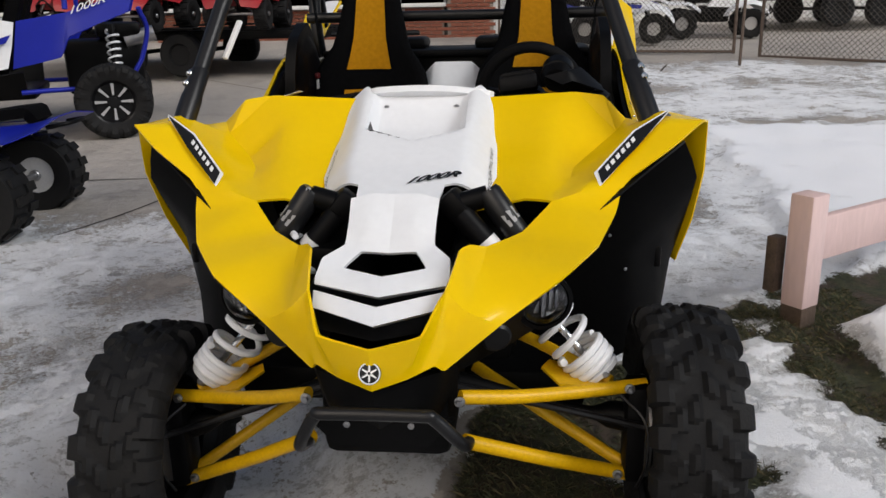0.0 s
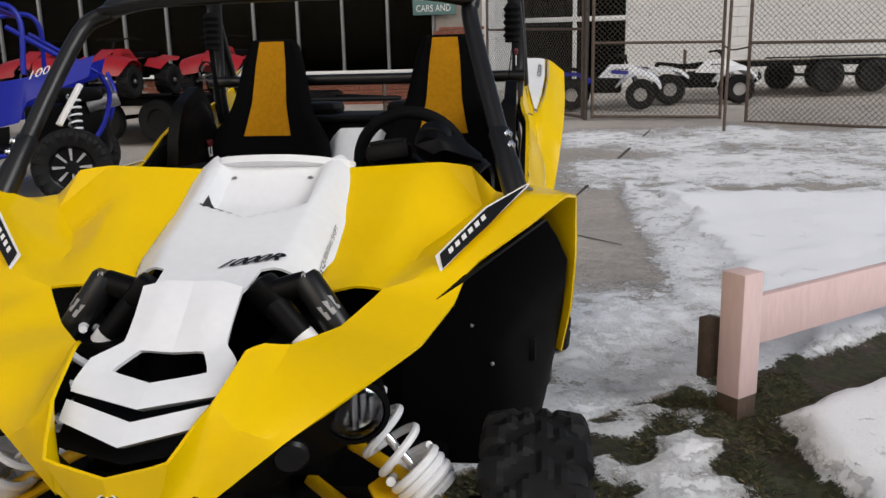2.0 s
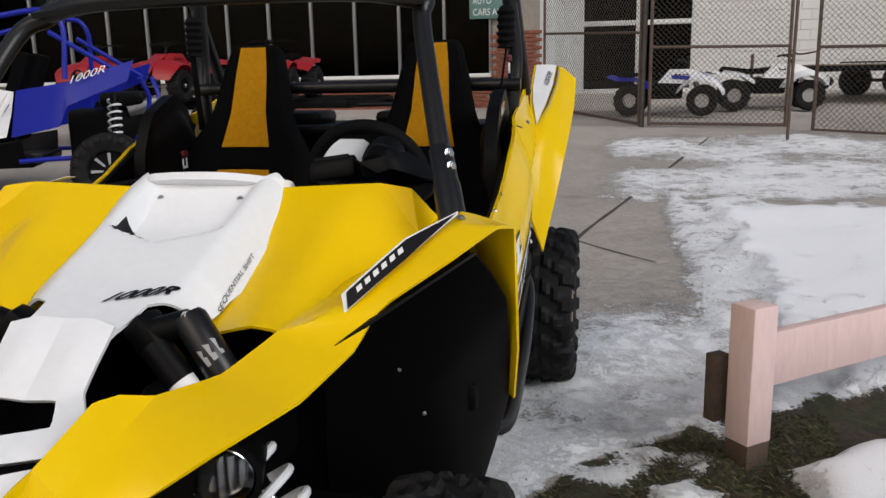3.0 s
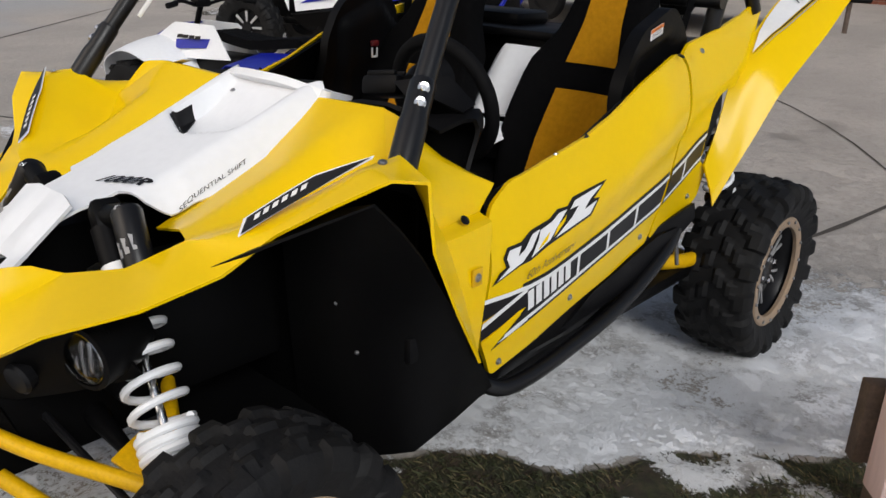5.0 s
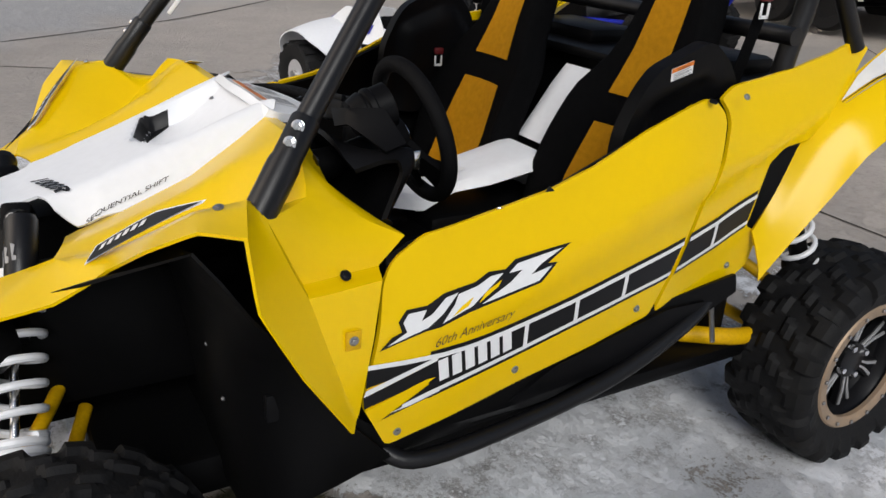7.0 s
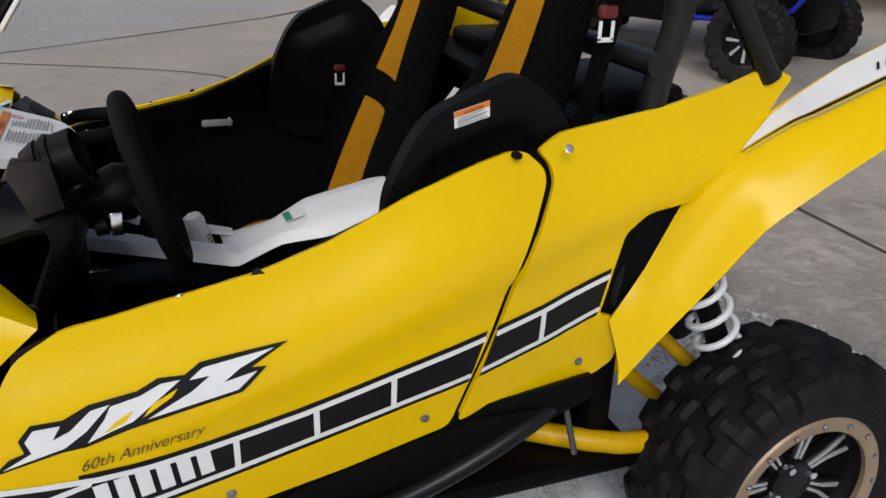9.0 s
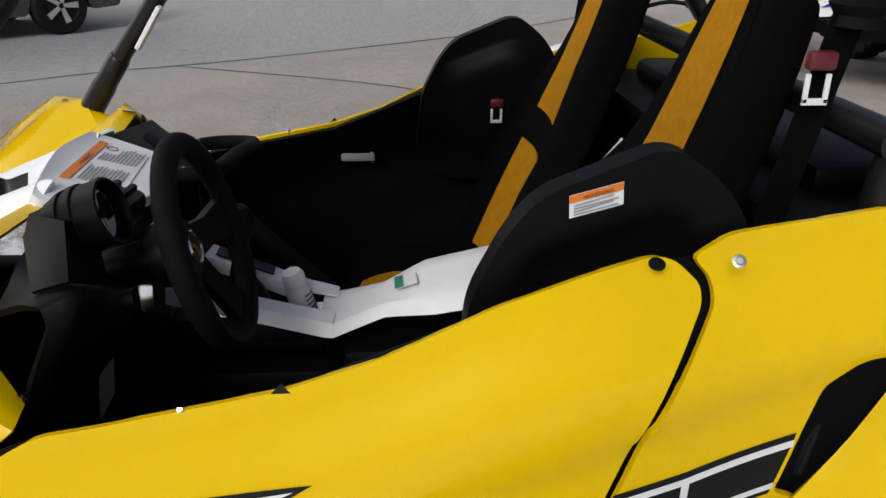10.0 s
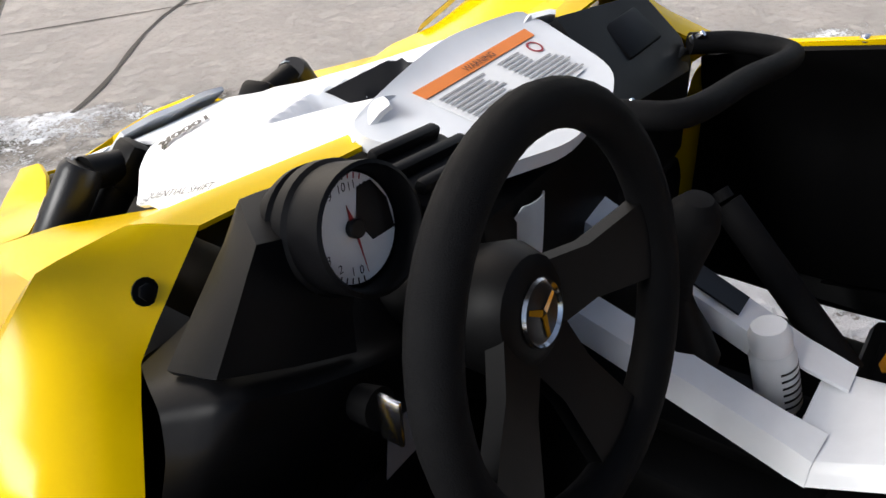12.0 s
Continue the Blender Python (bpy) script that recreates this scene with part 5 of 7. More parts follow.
    for q in (1, -1):
        bolt(root, (q * 0.462, 0.80, 1.0), (0, 1, 0.3), 0.012, 0.005, INK)
        bolt(root, (q * 0.575, 0.905, 0.895), (-q * 0.5, 0.6, 0.6), 0.011, 0.004, INK)
        hd = part("door_latch", box((q * -0.0 + q * 0.625, 1.30, 0.853), (0.012, 0.09, 0.022), 0.006), GREYTEXT, root, "grey inner door latch")
        for y, z in ((1.336, 0.862), (1.336, 0.842), (1.507, 0.858), (1.52, 0.838)):
            bolt(hd, (q * 0.628, y, z), (-q, 0, 0), 0.006, 0.005, CHROME)
        bolt(root, (q * 0.648, 1.119, 0.918), (-q * 0.5, 0, 0.8), 0.009, 0.005, CHROME)
        # belts
        bx = 0.60 if q > 0 else 0.545
        belt = part("seat_belt", patch([(-0.022, 0.0), (0.022, 0.0), (0.022, 0.5), (-0.022, 0.5)], lambda u, v, q=q: (q * (0.60 - 0.09 * v), 1.90 - 0.1 * v + u * 0.9, 1.45 - 0.72 * v), 0.1, 0.003, out=(q, -0.5, 0)), CLOTH, root, "black seat belt")
        tongue = Vector((q * 0.528, 1.655, 1.0)) if q < 0 else Vector((0.60, 1.86, 1.305))
        part("belt_buckle", box(tongue + Vector((0, 0, 0.02)), (0.016, 0.034, 0.022), 0.005), BELTRED, belt, "red belt buckle")
        part("belt_tongue", merged(box(tongue + Vector((0, 0.012, -0.012)), (0.004, 0.006, 0.034), 0.001), box(tongue + Vector((0, -0.012, -0.012)), (0.004, 0.006, 0.034), 0.001), box(tongue + Vector((0, 0, -0.027)), (0.004, 0.03, 0.008), 0.001)), PAPER, belt, "pale metal tongue")
        part("belt_bellows", lathe([(0.03, 0)] + [(0.026 + 0.008 * (k % 2), 0.012 + 0.012 * k) for k in range(10)] + [(0.02, 0.14)], 18, along((q * 0.585, 1.9, 1.36), (0, 0.05, 1))), FOAM, root, "black rubber bellows")
    part("plastic_wrap", patch([(0.0, 0.0), (0.06, 0.02), (0.08, 0.08), (0.03, 0.1), (-0.02, 0.06)], lambda u, v: (0.16 - u, 0.93 + 0.03 * math.sin(30 * u), 0.86 + v + 0.01 * math.sin(60 * u + 40 * v)), 0.012, 0.002, out=(0, 1, 0)), FROST, root, "crumpled clear plastic wrap")
    part("column_label", patch([(0.30, 0.64), (0.22, 0.63), (0.22, 0.75), (0.30, 0.76)], lambda x, z: (x, 0.875 + 0.12 * (z - 0.6), z), 0.1, 0.001, out=(0, 1, 0.2)), GREYTEXT, root, "grey vehicle data label")
    part("console_label", patch([(0.035, 1.385), (-0.025, 1.385), (-0.025, 1.43), (0.035, 1.43)], lambda x, y: (x, y, 0.778 + (y - 1.385) * 0.3 + (0.035 - x) * -0.06), 0.1, 0.001, out=(0, 0, 1)), PAPER, con, "white and green label")
    pl = along(Vector((-0.561, 0.812, 1.198)), Vector((0.092, 0.22, 0.31)))
    part("pillar_label", moved(box((0, 0, 0), (0.016, 0.012, 0.13), 0.002), pl), PAPER, root, "narrow cream label on the pillar")
    part("console_label_head", patch([(0.035, 1.385), (-0.025, 1.385), (-0.025, 1.402), (0.035, 1.402)], lambda x, y: (x, y, 0.78 + (y - 1.385) * 0.3 + (0.035 - x) * -0.06), 0.1, 0.001, out=(0, 0, 1)), GREEN, con)




def hood_height(x, y):
    a = abs(x)
    z = line_at([(0.05, 0.765), (0.14, 0.80), (0.24, 0.845), (0.3, 0.862), (0.42, 0.90), (0.6, 0.97), (0.76, 1.028), (0.82, 1.05)], y)
    z -= 0.07 * ease(0.135, 0.25, a) * ease(0.3, 0.42, y) * (1 - 0.55 * ease(0.62, 0.8, y))
    z -= 0.03 * ease(0.12, 0.2, a) * ease(0.44, 0.36, y)
    z += 0.012 * math.exp(-((a - 0.165) / 0.03) ** 2) * ease(0.5, 0.75, y)
    lip = 0.538 + a * 0.4
    well = ease(0.14, 0.118, a) * ease(lip - 0.004, lip + 0.026, y) * ease(0.83, 0.67, y)
    return z - 0.052 * well


def yellow_utv():
    root = thing("side_by_side_vehicle", "yellow and white sport side-by-side with black roll cage, parked on ice", "off-road vehicle")

    # front shell: cage corners of the driver's half, mirrored
    P = {
        "a0": (0, -0.152, 0.558), "a1": (0.07, -0.135, 0.578), "a2": (0.122, -0.112, 0.598), "a3": (0.137, -0.085, 0.572),
        "c0": (0, -0.168, 0.652), "c1": (0.106, -0.158, 0.676),
        "d0": (0.142, -0.06, 0.738), "d1": (0.163, 0.06, 0.79), "d2": (0.18, 0.105, 0.786),
        "e1": (0.25, -0.035, 0.655), "e2": (0.375, 0.03, 0.735), "e3": (0.462, 0.165, 0.768), "e4": (0.512, 0.3, 0.81),
        "m1": (0.185, -0.07, 0.695), "m2": (0.214, 0.15, 0.768), "m3": (0.292, 0.232, 0.778),
    }
    F = {
        "f0": (0.18, 0.362, 0.80), "f1": (0.30, 0.345, 0.832), "f2": (0.365, 0.322, 0.832), "f3": (0.43, 0.335, 0.85), "f4": (0.53, 0.365, 0.85),
        "g0": (0.19, 0.47, 0.85), "g1": (0.33, 0.44, 0.868), "g2": (0.405, 0.41, 0.85), "g3": (0.485, 0.40, 0.88), "g4": (0.555, 0.385, 0.876),
        "h0": (0.205, 0.62, 0.915), "h1": (0.36, 0.57, 0.925), "h2": (0.42, 0.515, 0.87), "h3": (0.575, 0.465, 0.945), "h4": (0.66, 0.43, 0.945),
        "i0": (0.205, 0.72, 0.98), "i1": (0.37, 0.69, 0.99), "i2": (0.465, 0.60, 0.888), "i3": (0.64, 0.515, 0.995), "i4": (0.74, 0.495, 0.998),
        "j0": (0.195, 0.79, 1.026), "j1": (0.44, 0.765, 1.042), "j2": (0.545, 0.675, 0.94), "j3": (0.652, 0.60, 1.008), "j4": (0.765, 0.565, 0.985),
        "k0": (0.2, 0.815, 1.022), "k1": (0.40, 0.803, 1.03),
    }
    fender = []
    for r, q in zip("fghij", "ghijk"):
        for c in range(4):
            if f"{q}{c + 1}" in F:
                fender.append(f"{r}{c} {r}{c + 1} {q}{c + 1} {q}{c}")
    front = ["a0 a1 c1 c0", "a1 a2 d0 c1", "a2 a3 m1 d0", "a3 e1 m1", "d0 m1 d1", "m1 m2 d2 d1", "m1 e1 e2 m2", "m2 e2 e3 m3", "m3 e3 f2", "e3 e4 f2", "f2 e4 f4 f3"]
    part("nose_panel", both(cage({**P, **F}, front + fender, 2, 0.86, 0.006)), YELLOW, root, "yellow moulded nose and front wings with raised crests", 32)
    S = {
        "j4": (0.765, 0.565, 0.982), "j3": (0.652, 0.60, 1.006), "p0": (0.668, 0.627, 0.972), "p1": (0.575, 0.735, 0.97), "v": (0.545, 0.675, 0.94), "j2": (0.44, 0.765, 1.042), "dc": (0.515, 0.748, 1.035), "k2": (0.40, 0.803, 1.03), "t1": (0.492, 0.815, 0.955), "t2": (0.575, 0.905, 0.888),
        "qb": (0.66, 0.692, 0.832), "qc": (0.643, 0.852, 0.838), "q3": (0.634, 0.914, 0.889), "q0": (0.768, 0.58, 0.85), "q1": (0.694, 0.692, 0.822), "q2": (0.692, 0.838, 0.834),
        "r0": (0.762, 0.66, 0.70), "r1": (0.712, 0.722, 0.72), "r2": (0.708, 0.815, 0.72),
        "s0": (0.742, 0.762, 0.548), "s1": (0.722, 0.775, 0.56), "s2": (0.714, 0.785, 0.57),
    }
    cowl = ["j2 dc t1 k2", "j2 v dc", "v p1 dc", "dc p1 q3 t2 t1", "v j3 p0 p1", "p1 p0 qb qc q3", "p0 q1 qb", "qb q1 q2 qc", "j4 j3 p0 q1 q0", "q0 q1 r1 r0", "q1 q2 r2 r1", "r0 r1 s1 s0", "r1 r2 s2 s1"]
    for sd in (Matrix.Identity(4), MIRROR):
        part("cowl_panel", moved(cage(S, cowl, 2, 0.9, 0.006), sd), YELLOW, root, "yellow side cowl behind the wheel arch", 24)

    # white bonnet with its sunken scoop
    hood_z = hood_height
    outline = [(0.0, 0.81), (0.1, 0.805), (0.15, 0.80), (0.17, 0.825), (0.215, 0.80), (0.24, 0.70), (0.243, 0.62), (0.226, 0.47), (0.205, 0.385), (0.165, 0.35), (0.105, 0.325), (0.1, 0.27), (0.085, 0.20)]
    hood = outline + [(-x, y) for x, y in outline[::-1] if x > 0]
    place = lambda x, y: (x, y, hood_z(x, y))
    part("bonnet", patch(hood, place, 0.0105, 0.006, out=(0, 0, 1)), WHITE, root, "white bonnet panel with a sunken scoop", 40)
    # flat black patch paints the dark of the scoop opening; no hole is cut
    slot = [(-0.02, 0.55), (-0.118, 0.586), (-0.131, 0.6), (-0.131, 0.655), (-0.112, 0.65), (-0.08, 0.604)]
    part("scoop_shade_patch", patch(slot, lambda x, y: (x, y, hood_z(x, y) + 0.003), 0.0105, 0.002, out=(0, 0, 1)), INK, root, "black patch painted for the shade of the scoop opening")
    for q in (1, -1):
        bolt(root, (q * 0.101, 0.757, hood_z(q * 0.101, 0.757)), (0, -0.3, 1), 0.008, 0.004)
    B = {
        "a0": (0, 0.235, 0.868), "a1": (0.055, 0.235, 0.87), "a2": (0.103, 0.225, 0.86),
        "b0": (0, 0.165, 0.81), "b1": (0.05, 0.165, 0.822), "b2": (0.1, 0.172, 0.815),
        "c0": (0, 0.108, 0.764), "c1": (0.062, 0.108, 0.768), "c2": (0.1, 0.125, 0.778),
        "d1": (0.092, 0.05, 0.748), "d2": (0.14, 0.07, 0.765),
        "e0": (0, 0.012, 0.742), "e2": (0.143, 0.012, 0.742), "f0": (0, -0.045, 0.716), "f2": (0.143, 0.0, 0.728), "h0": (0, -0.02, 0.702), "h2": (0.14, 0.025, 0.714),
    }
    part("bonnet_bridge", both(cage(B, ["a0 a1 b1 b0", "a1 a2 b2 b1", "b0 b1 c1 c0", "b1 b2 c2 c1", "c1 c2 d2 d1", "d1 d2 e2", "e0 d1 e2 f2 f0", "f0 f2 h2 h0"], 2, 0.88, 0.008)), WHITE, root, "white bridge between bonnet and grille with the upper grille bar", 30)
    G = {"a0": (0, -0.068, 0.704), "a1": (0.14, -0.018, 0.722), "b0": (0, -0.119, 0.682), "b1": (0.135, -0.058, 0.698), "c0": (0, -0.095, 0.67), "c1": (0.133, -0.035, 0.686)}
    part("grille_bar", both(cage(G, ["a0 a1 b1 b0", "b0 b1 c1 c0"], 2, 0.9, 0.008)), WHITE, root, "white chevron grille bar", 30)
    part("grille_backing", both(solid([(0, -0.105, 0.645), (0.13, -0.085, 0.665), (0.17, 0.06, 0.70), (0.2, 0.2, 0.67), (0, 0.2, 0.67), (0, 0.02, 0.675)], [(0, 1, 2, 5), (2, 3, 4, 5)])), BLACK, root)

    # doors, rear quarters and fenders, both sides
    for q, side in ((1, Matrix.Identity(4)), (-1, MIRROR)):
        def lay(poly, step, thick, lift=0.0, q=q):
            return patch(poly, lambda y, z: (q * side_x(y, z), y, z), step, thick, lift, (q, 0, 0))
        door_outline = [(0.853, 0.462), (0.795, 0.575), (0.826, 0.72), (0.848, 0.81), (0.876, 0.852), (0.945, 0.890), (1.0, 0.898), (1.24, 0.945), (1.36, 0.985), (1.5, 1.052), (1.6, 1.088), (1.678, 1.107), (1.705, 1.102), (1.738, 1.072), (1.74, 1.05), (1.699, 0.964), (1.658, 0.862), (1.602, 0.703), (1.565, 0.598), (1.387, 0.556), (1.187, 0.52), (1.0, 0.487)]
        d = part("door", lay(rounded(door_outline, 0.018, 3), 0.026, 0.012), YELLOW, root, "yellow half door with striped decals", 40)
        if q > 0:
            door = d
        part("door_lining", patch([(0.87, 0.44), (0.87, 0.85), (0.92, 0.87), (1.24, 0.93), (1.5, 1.035), (1.69, 1.09), (1.9, 1.11), (1.9, 0.6), (1.52, 0.53), (1.2, 0.47)], lambda y, z, q=q: (q * (side_x(y, z) - 0.03), y, z), 0.06, 0.012, out=(-q, 0, 0)), BLACK, root)
        quarter = [(1.582, 0.602), (1.618, 0.703), (1.674, 0.862), (1.715, 0.964), (1.757, 1.05), (1.752, 1.078), (1.728, 1.103), (1.775, 1.128), (1.893, 1.145), (1.982, 1.16), (2.127, 1.195), (2.204, 1.222), (2.26, 1.2), (2.14, 1.07), (2.035, 0.988), (1.948, 0.976), (1.903, 0.94), (1.886, 0.871), (1.866, 0.778), (1.9, 0.765), (1.93, 0.74), (1.92, 0.66), (1.88, 0.634), (1.735, 0.622)]
        qp = part("rear_quarter", lay(rounded(quarter, 0.012, 3), 0.026, 0.01), YELLOW, root, "yellow rear quarter panel", 40)
        rows = [
            [(0.676, 1.885, 0.765), (0.69, 1.895, 0.72), (0.706, 1.90, 0.675), (0.716, 1.895, 0.642)],
            [(0.668, 1.955, 0.86), (0.702, 1.965, 0.83), (0.728, 1.97, 0.785), (0.735, 1.955, 0.735)],
            [(0.652, 2.035, 0.99), (0.695, 2.05, 0.972), (0.73, 2.06, 0.925), (0.758, 2.04, 0.85)],
            [(0.655, 2.085, 1.045), (0.704, 2.11, 1.048), (0.745, 2.135, 1.02), (0.778, 2.122, 0.965)],
            [(0.642, 2.19, 1.135), (0.698, 2.22, 1.132), (0.748, 2.25, 1.112), (0.792, 2.255, 1.055)],
            [(0.627, 2.36, 1.215), (0.69, 2.38, 1.21), (0.75, 2.40, 1.195), (0.80, 2.395, 1.135)],
            [(0.622, 2.60, 1.305), (0.68, 2.62, 1.305), (0.74, 2.635, 1.295), (0.80, 2.57, 1.243)],
        ]
        R = {f"{r}{k}": p for r, row in zip("abcdefg", rows) for k, p in enumerate(row)}
        strips = [f"{r}{k} {r}{k + 1} {s}{k + 1} {s}{k}" for r, s in zip("abcdef", "bcdefg") for k in range(3)]
        part("rear_fender", moved(cage(R, strips, 2, 0.42, 0.008), side), YELLOW, root, "yellow flared rear fender with a white tip", 40)

        def on_fender(u, v, q=q, rows=rows):
            # u: across from the inner edge, v: along from the foot
            i, k = min(5, int(v)), min(2, int(u))
            a, b = (Vector(rows[i + n][k]).lerp(Vector(rows[i + n][k + 1]), u - k) for n in (0, 1))
            p = a.lerp(b, v - i)
            return (q * p.x, p.y, p.z)
        fout = (q * 0.45, -0.45, 0.77)
        part("fender_tip_decal", patch([(0.35, 3.35), (0.95, 4.2), (1.35, 5.2), (1.5, 5.96), (0.12, 5.96), (0.12, 4.4)], on_fender, 0.2, 0.002, 0.006, fout), PAPER, root, "white fender tip decal")
        for u0, w, mat in ((0.0, 0.07, INK), (0.16, 0.05, GREYTEXT)):
            part("fender_tip_line", patch([(0.42 + u0, 3.3), (1.02 + u0, 4.2), (1.42 + u0, 5.2), (1.58 + u0, 5.96), (1.58 + u0 + w, 5.96), (1.42 + u0 + w, 5.2), (1.02 + u0 + w, 4.2)], on_fender, 0.2, 0.002, 0.0075, fout), mat, root)
        if q > 0:
            part("fender_number", lettering("1000R", lambda a, b: on_fender(1.0 + a * 2.2 - b * 15, 5.0 + a * 5.0 + b * 2), 0.03, fout, shear=0.3, width=0.12, lift=0.01), INK, root)
        # added black sheet that darkens the vent, which is open at its top
        part("vent_dark_sheet", patch([(1.8, 0.66), (1.84, 1.02), (2.08, 1.06), (2.1, 0.9), (1.98, 0.66)], lambda y, z, q=q: (q * (side_x(y, z) - 0.06), y, z), 0.1, 0.006, out=(q, 0, 0)), BLACK, root)
        part("vent_tube", moved(tube([(0.605, 1.93, 0.76), (0.598, 1.955, 0.86), (0.59, 2.01, 0.98)], 0.011, 12, bend=4), side), TUBE, root)
        sill = [(0.78, 0.54), (0.84, 0.45), (0.92, 0.40), (1.3, 0.42), (1.62, 0.50), (1.87, 0.60), (1.86, 0.65), (1.56, 0.615), (1.2, 0.54), (0.86, 0.485)]
        part("sill_panel", patch(sill, lambda y, z, q=q: (q * (0.655 + 0.022 * ease(0.40, 0.425, z - 0.1 * (y - 0.9)) - 0.02 * ease(0.5, 0.56, z - 0.14 * (y - 0.9))), y, z), 0.03, 0.012, out=(q, 0, 0)), BLACK, root, "black moulded sill panel", 30)
        part("sill_fairing", patch(rounded([(1.13, 0.445), (1.28, 0.53), (1.62, 0.605), (1.76, 0.60), (1.62, 0.525), (1.42, 0.47)], 0.02), lambda y, z, q=q: (q * (0.672 + 0.014 * ease(0.44, 0.5, z)), y, z), 0.05, 0.014, out=(q, 0, 0)), DARKGREY, root, "black raised panel on the sill", 30)
        part("sill_tube", moved(tube([(0.60, 0.80, 0.50), (0.66, 0.86, 0.43), (0.70, 0.95, 0.402), (0.70, 1.25, 0.425), (0.695, 1.5, 0.475), (0.68, 1.72, 0.56), (0.62, 1.86, 0.60)], 0.02, 12, bend=5), side), TUBE, root)
        well = {"a": (0.45, 0.28, 0.80), "b": (0.7, 0.5, 0.95), "i": (0.40, 0.52, 0.85), "c": (0.745, 0.57, 0.84), "m0": (0.36, 0.56, 0.62), "m1": (0.56, 0.565, 0.63), "m2": (0.655, 0.62, 0.63), "m3": (0.735, 0.68, 0.69), "l0": (0.34, 0.6, 0.31), "l1": (0.56, 0.59, 0.31), "l2": (0.668, 0.635, 0.345), "l3": (0.72, 0.77, 0.55), "e1": (0.69, 0.87, 0.43), "e0": (0.58, 0.87, 0.36)}
        part("wheel_well", moved(cage(well, ["a b i", "i b c m1 m0", "c m3 m2 m1", "m0 m1 l1 l0", "m1 m2 l2 l1", "m2 m3 l3 l2", "l3 e1 l2", "l2 e1 e0 l1"], 1, 0.8, 0.006), side), BLACK, root, "black moulded wheel well")
        part("footwell", moved(box((0.35, 0.74, 0.5), (0.46, 0.3, 0.4), 0.04), side), BLACK, root)
        part("well_plate", moved(box((0.665, 0.655, 0.60), (0.02, 0.08, 0.06), 0.006, pose(0, 0, 0)), side), DARKGREY, root)
        part("inner_panel", moved(box((0.2, 0.46, 0.6), (0.16, 0.5, 0.3), 0.04), side), BLACK, root)
        # roll cage
        fp = [(0.632, 0.625, 0.965), (0.592, 0.715, 1.09), (0.505, 0.94, 1.385)] if q > 0 else [(0.658, 0.605, 0.965), (0.634, 0.695, 1.09), (0.575, 0.925, 1.385)]
        part("front_pillar", tube([(q * x, y, z) for x, y, z in fp + [(0.505, 0.985, 1.445), (0.505, 1.1, 1.52), (0.545, 1.9, 1.72)]], 0.0225, 14, bend=5), TUBE, root, "black tubular windscreen pillar")
        a, b = (Vector((q * x, y, z)) for x, y, z in fp[:2])
        way = (b - a).normalized()
        part("pillar_sleeve", tube([a - way * 0.01, a + way * 0.1, a + way * 0.115, b + way * 0.03, b + way * 0.036], [0.03, 0.03, 0.027, 0.027, 0.024], 16), TUBE, root)
        face = Vector((q * 0.75, -0.62, 0.2)).normalized()
        for k in (-0.012, 0.02):
            bolt(root, b + way * k + face * 0.026, face, 0.012, 0.01, CHROME)
        part("rear_pillar", moved(tube([(0.585, 1.97, 1.07), (0.6, 1.976, 1.2), (0.605, 1.998, 1.36), (0.57, 1.94, 1.66), (0.54, 1.9, 1.73)], 0.026, 14, bend=5), side), TUBE, root)
        part("rear_brace", moved(tube([(0.60, 1.93, 1.6), (0.622, 2.21, 1.2)], 0.022, 14), side), TUBE, root)
        # wheels
        wheel(root, (0.674 if q > 0 else -0.632, 0.225, 0.283 if q > 0 else 0.218), 0.308, 0.19, q, ring=True)
        wheel(root, (q * 0.685, 2.36, 0.315), 0.325, 0.25, q, ring=True)

    utv_suspension(root)
    utv_cabin(root)
    utv_decals(root)
    utv_front_details(root)
    return root

yellow_utv()

bottle = thing("plastic_bottle", "small frosted white plastic bottle with printed label in the console", "bottle")
bm_axis = along((-0.035, 1.205, 0.682), (0.1, -0.25, 1))
part("bottle_body", lathe([(0, 0), (0.024, 0), (0.026, 0.005), (0.026, 0.075), (0.022, 0.085), (0, 0.085)], 24, bm_axis), FROST, bottle)
part("bottle_cap", lathe([(0, 0.085), (0.023, 0.085), (0.024, 0.105), (0.019, 0.116), (0, 0.117)], 24, bm_axis), WHITE, bottle, "white cap")
for k in range(6):
    part("print_bar", patch([(0, 0), (0.05 - 0.006 * (k % 3), 0), (0.05 - 0.006 * (k % 3), 0.003), (0, 0.003)], lambda u, v, k=k: bm_axis @ Vector((0.0265 * math.cos(u / 0.0265 + 0.2), 0.0265 * math.sin(u / 0.0265 + 0.2), 0.012 + k * 0.01 + v)), 0.006, 0.0004), INK, bottle)
part("tie_string", tube([(-0.07, 1.17, 0.785), (-0.055, 1.19, 0.76), (-0.05, 1.195, 0.74)], 0.0012, 6), PAPER, bottle)
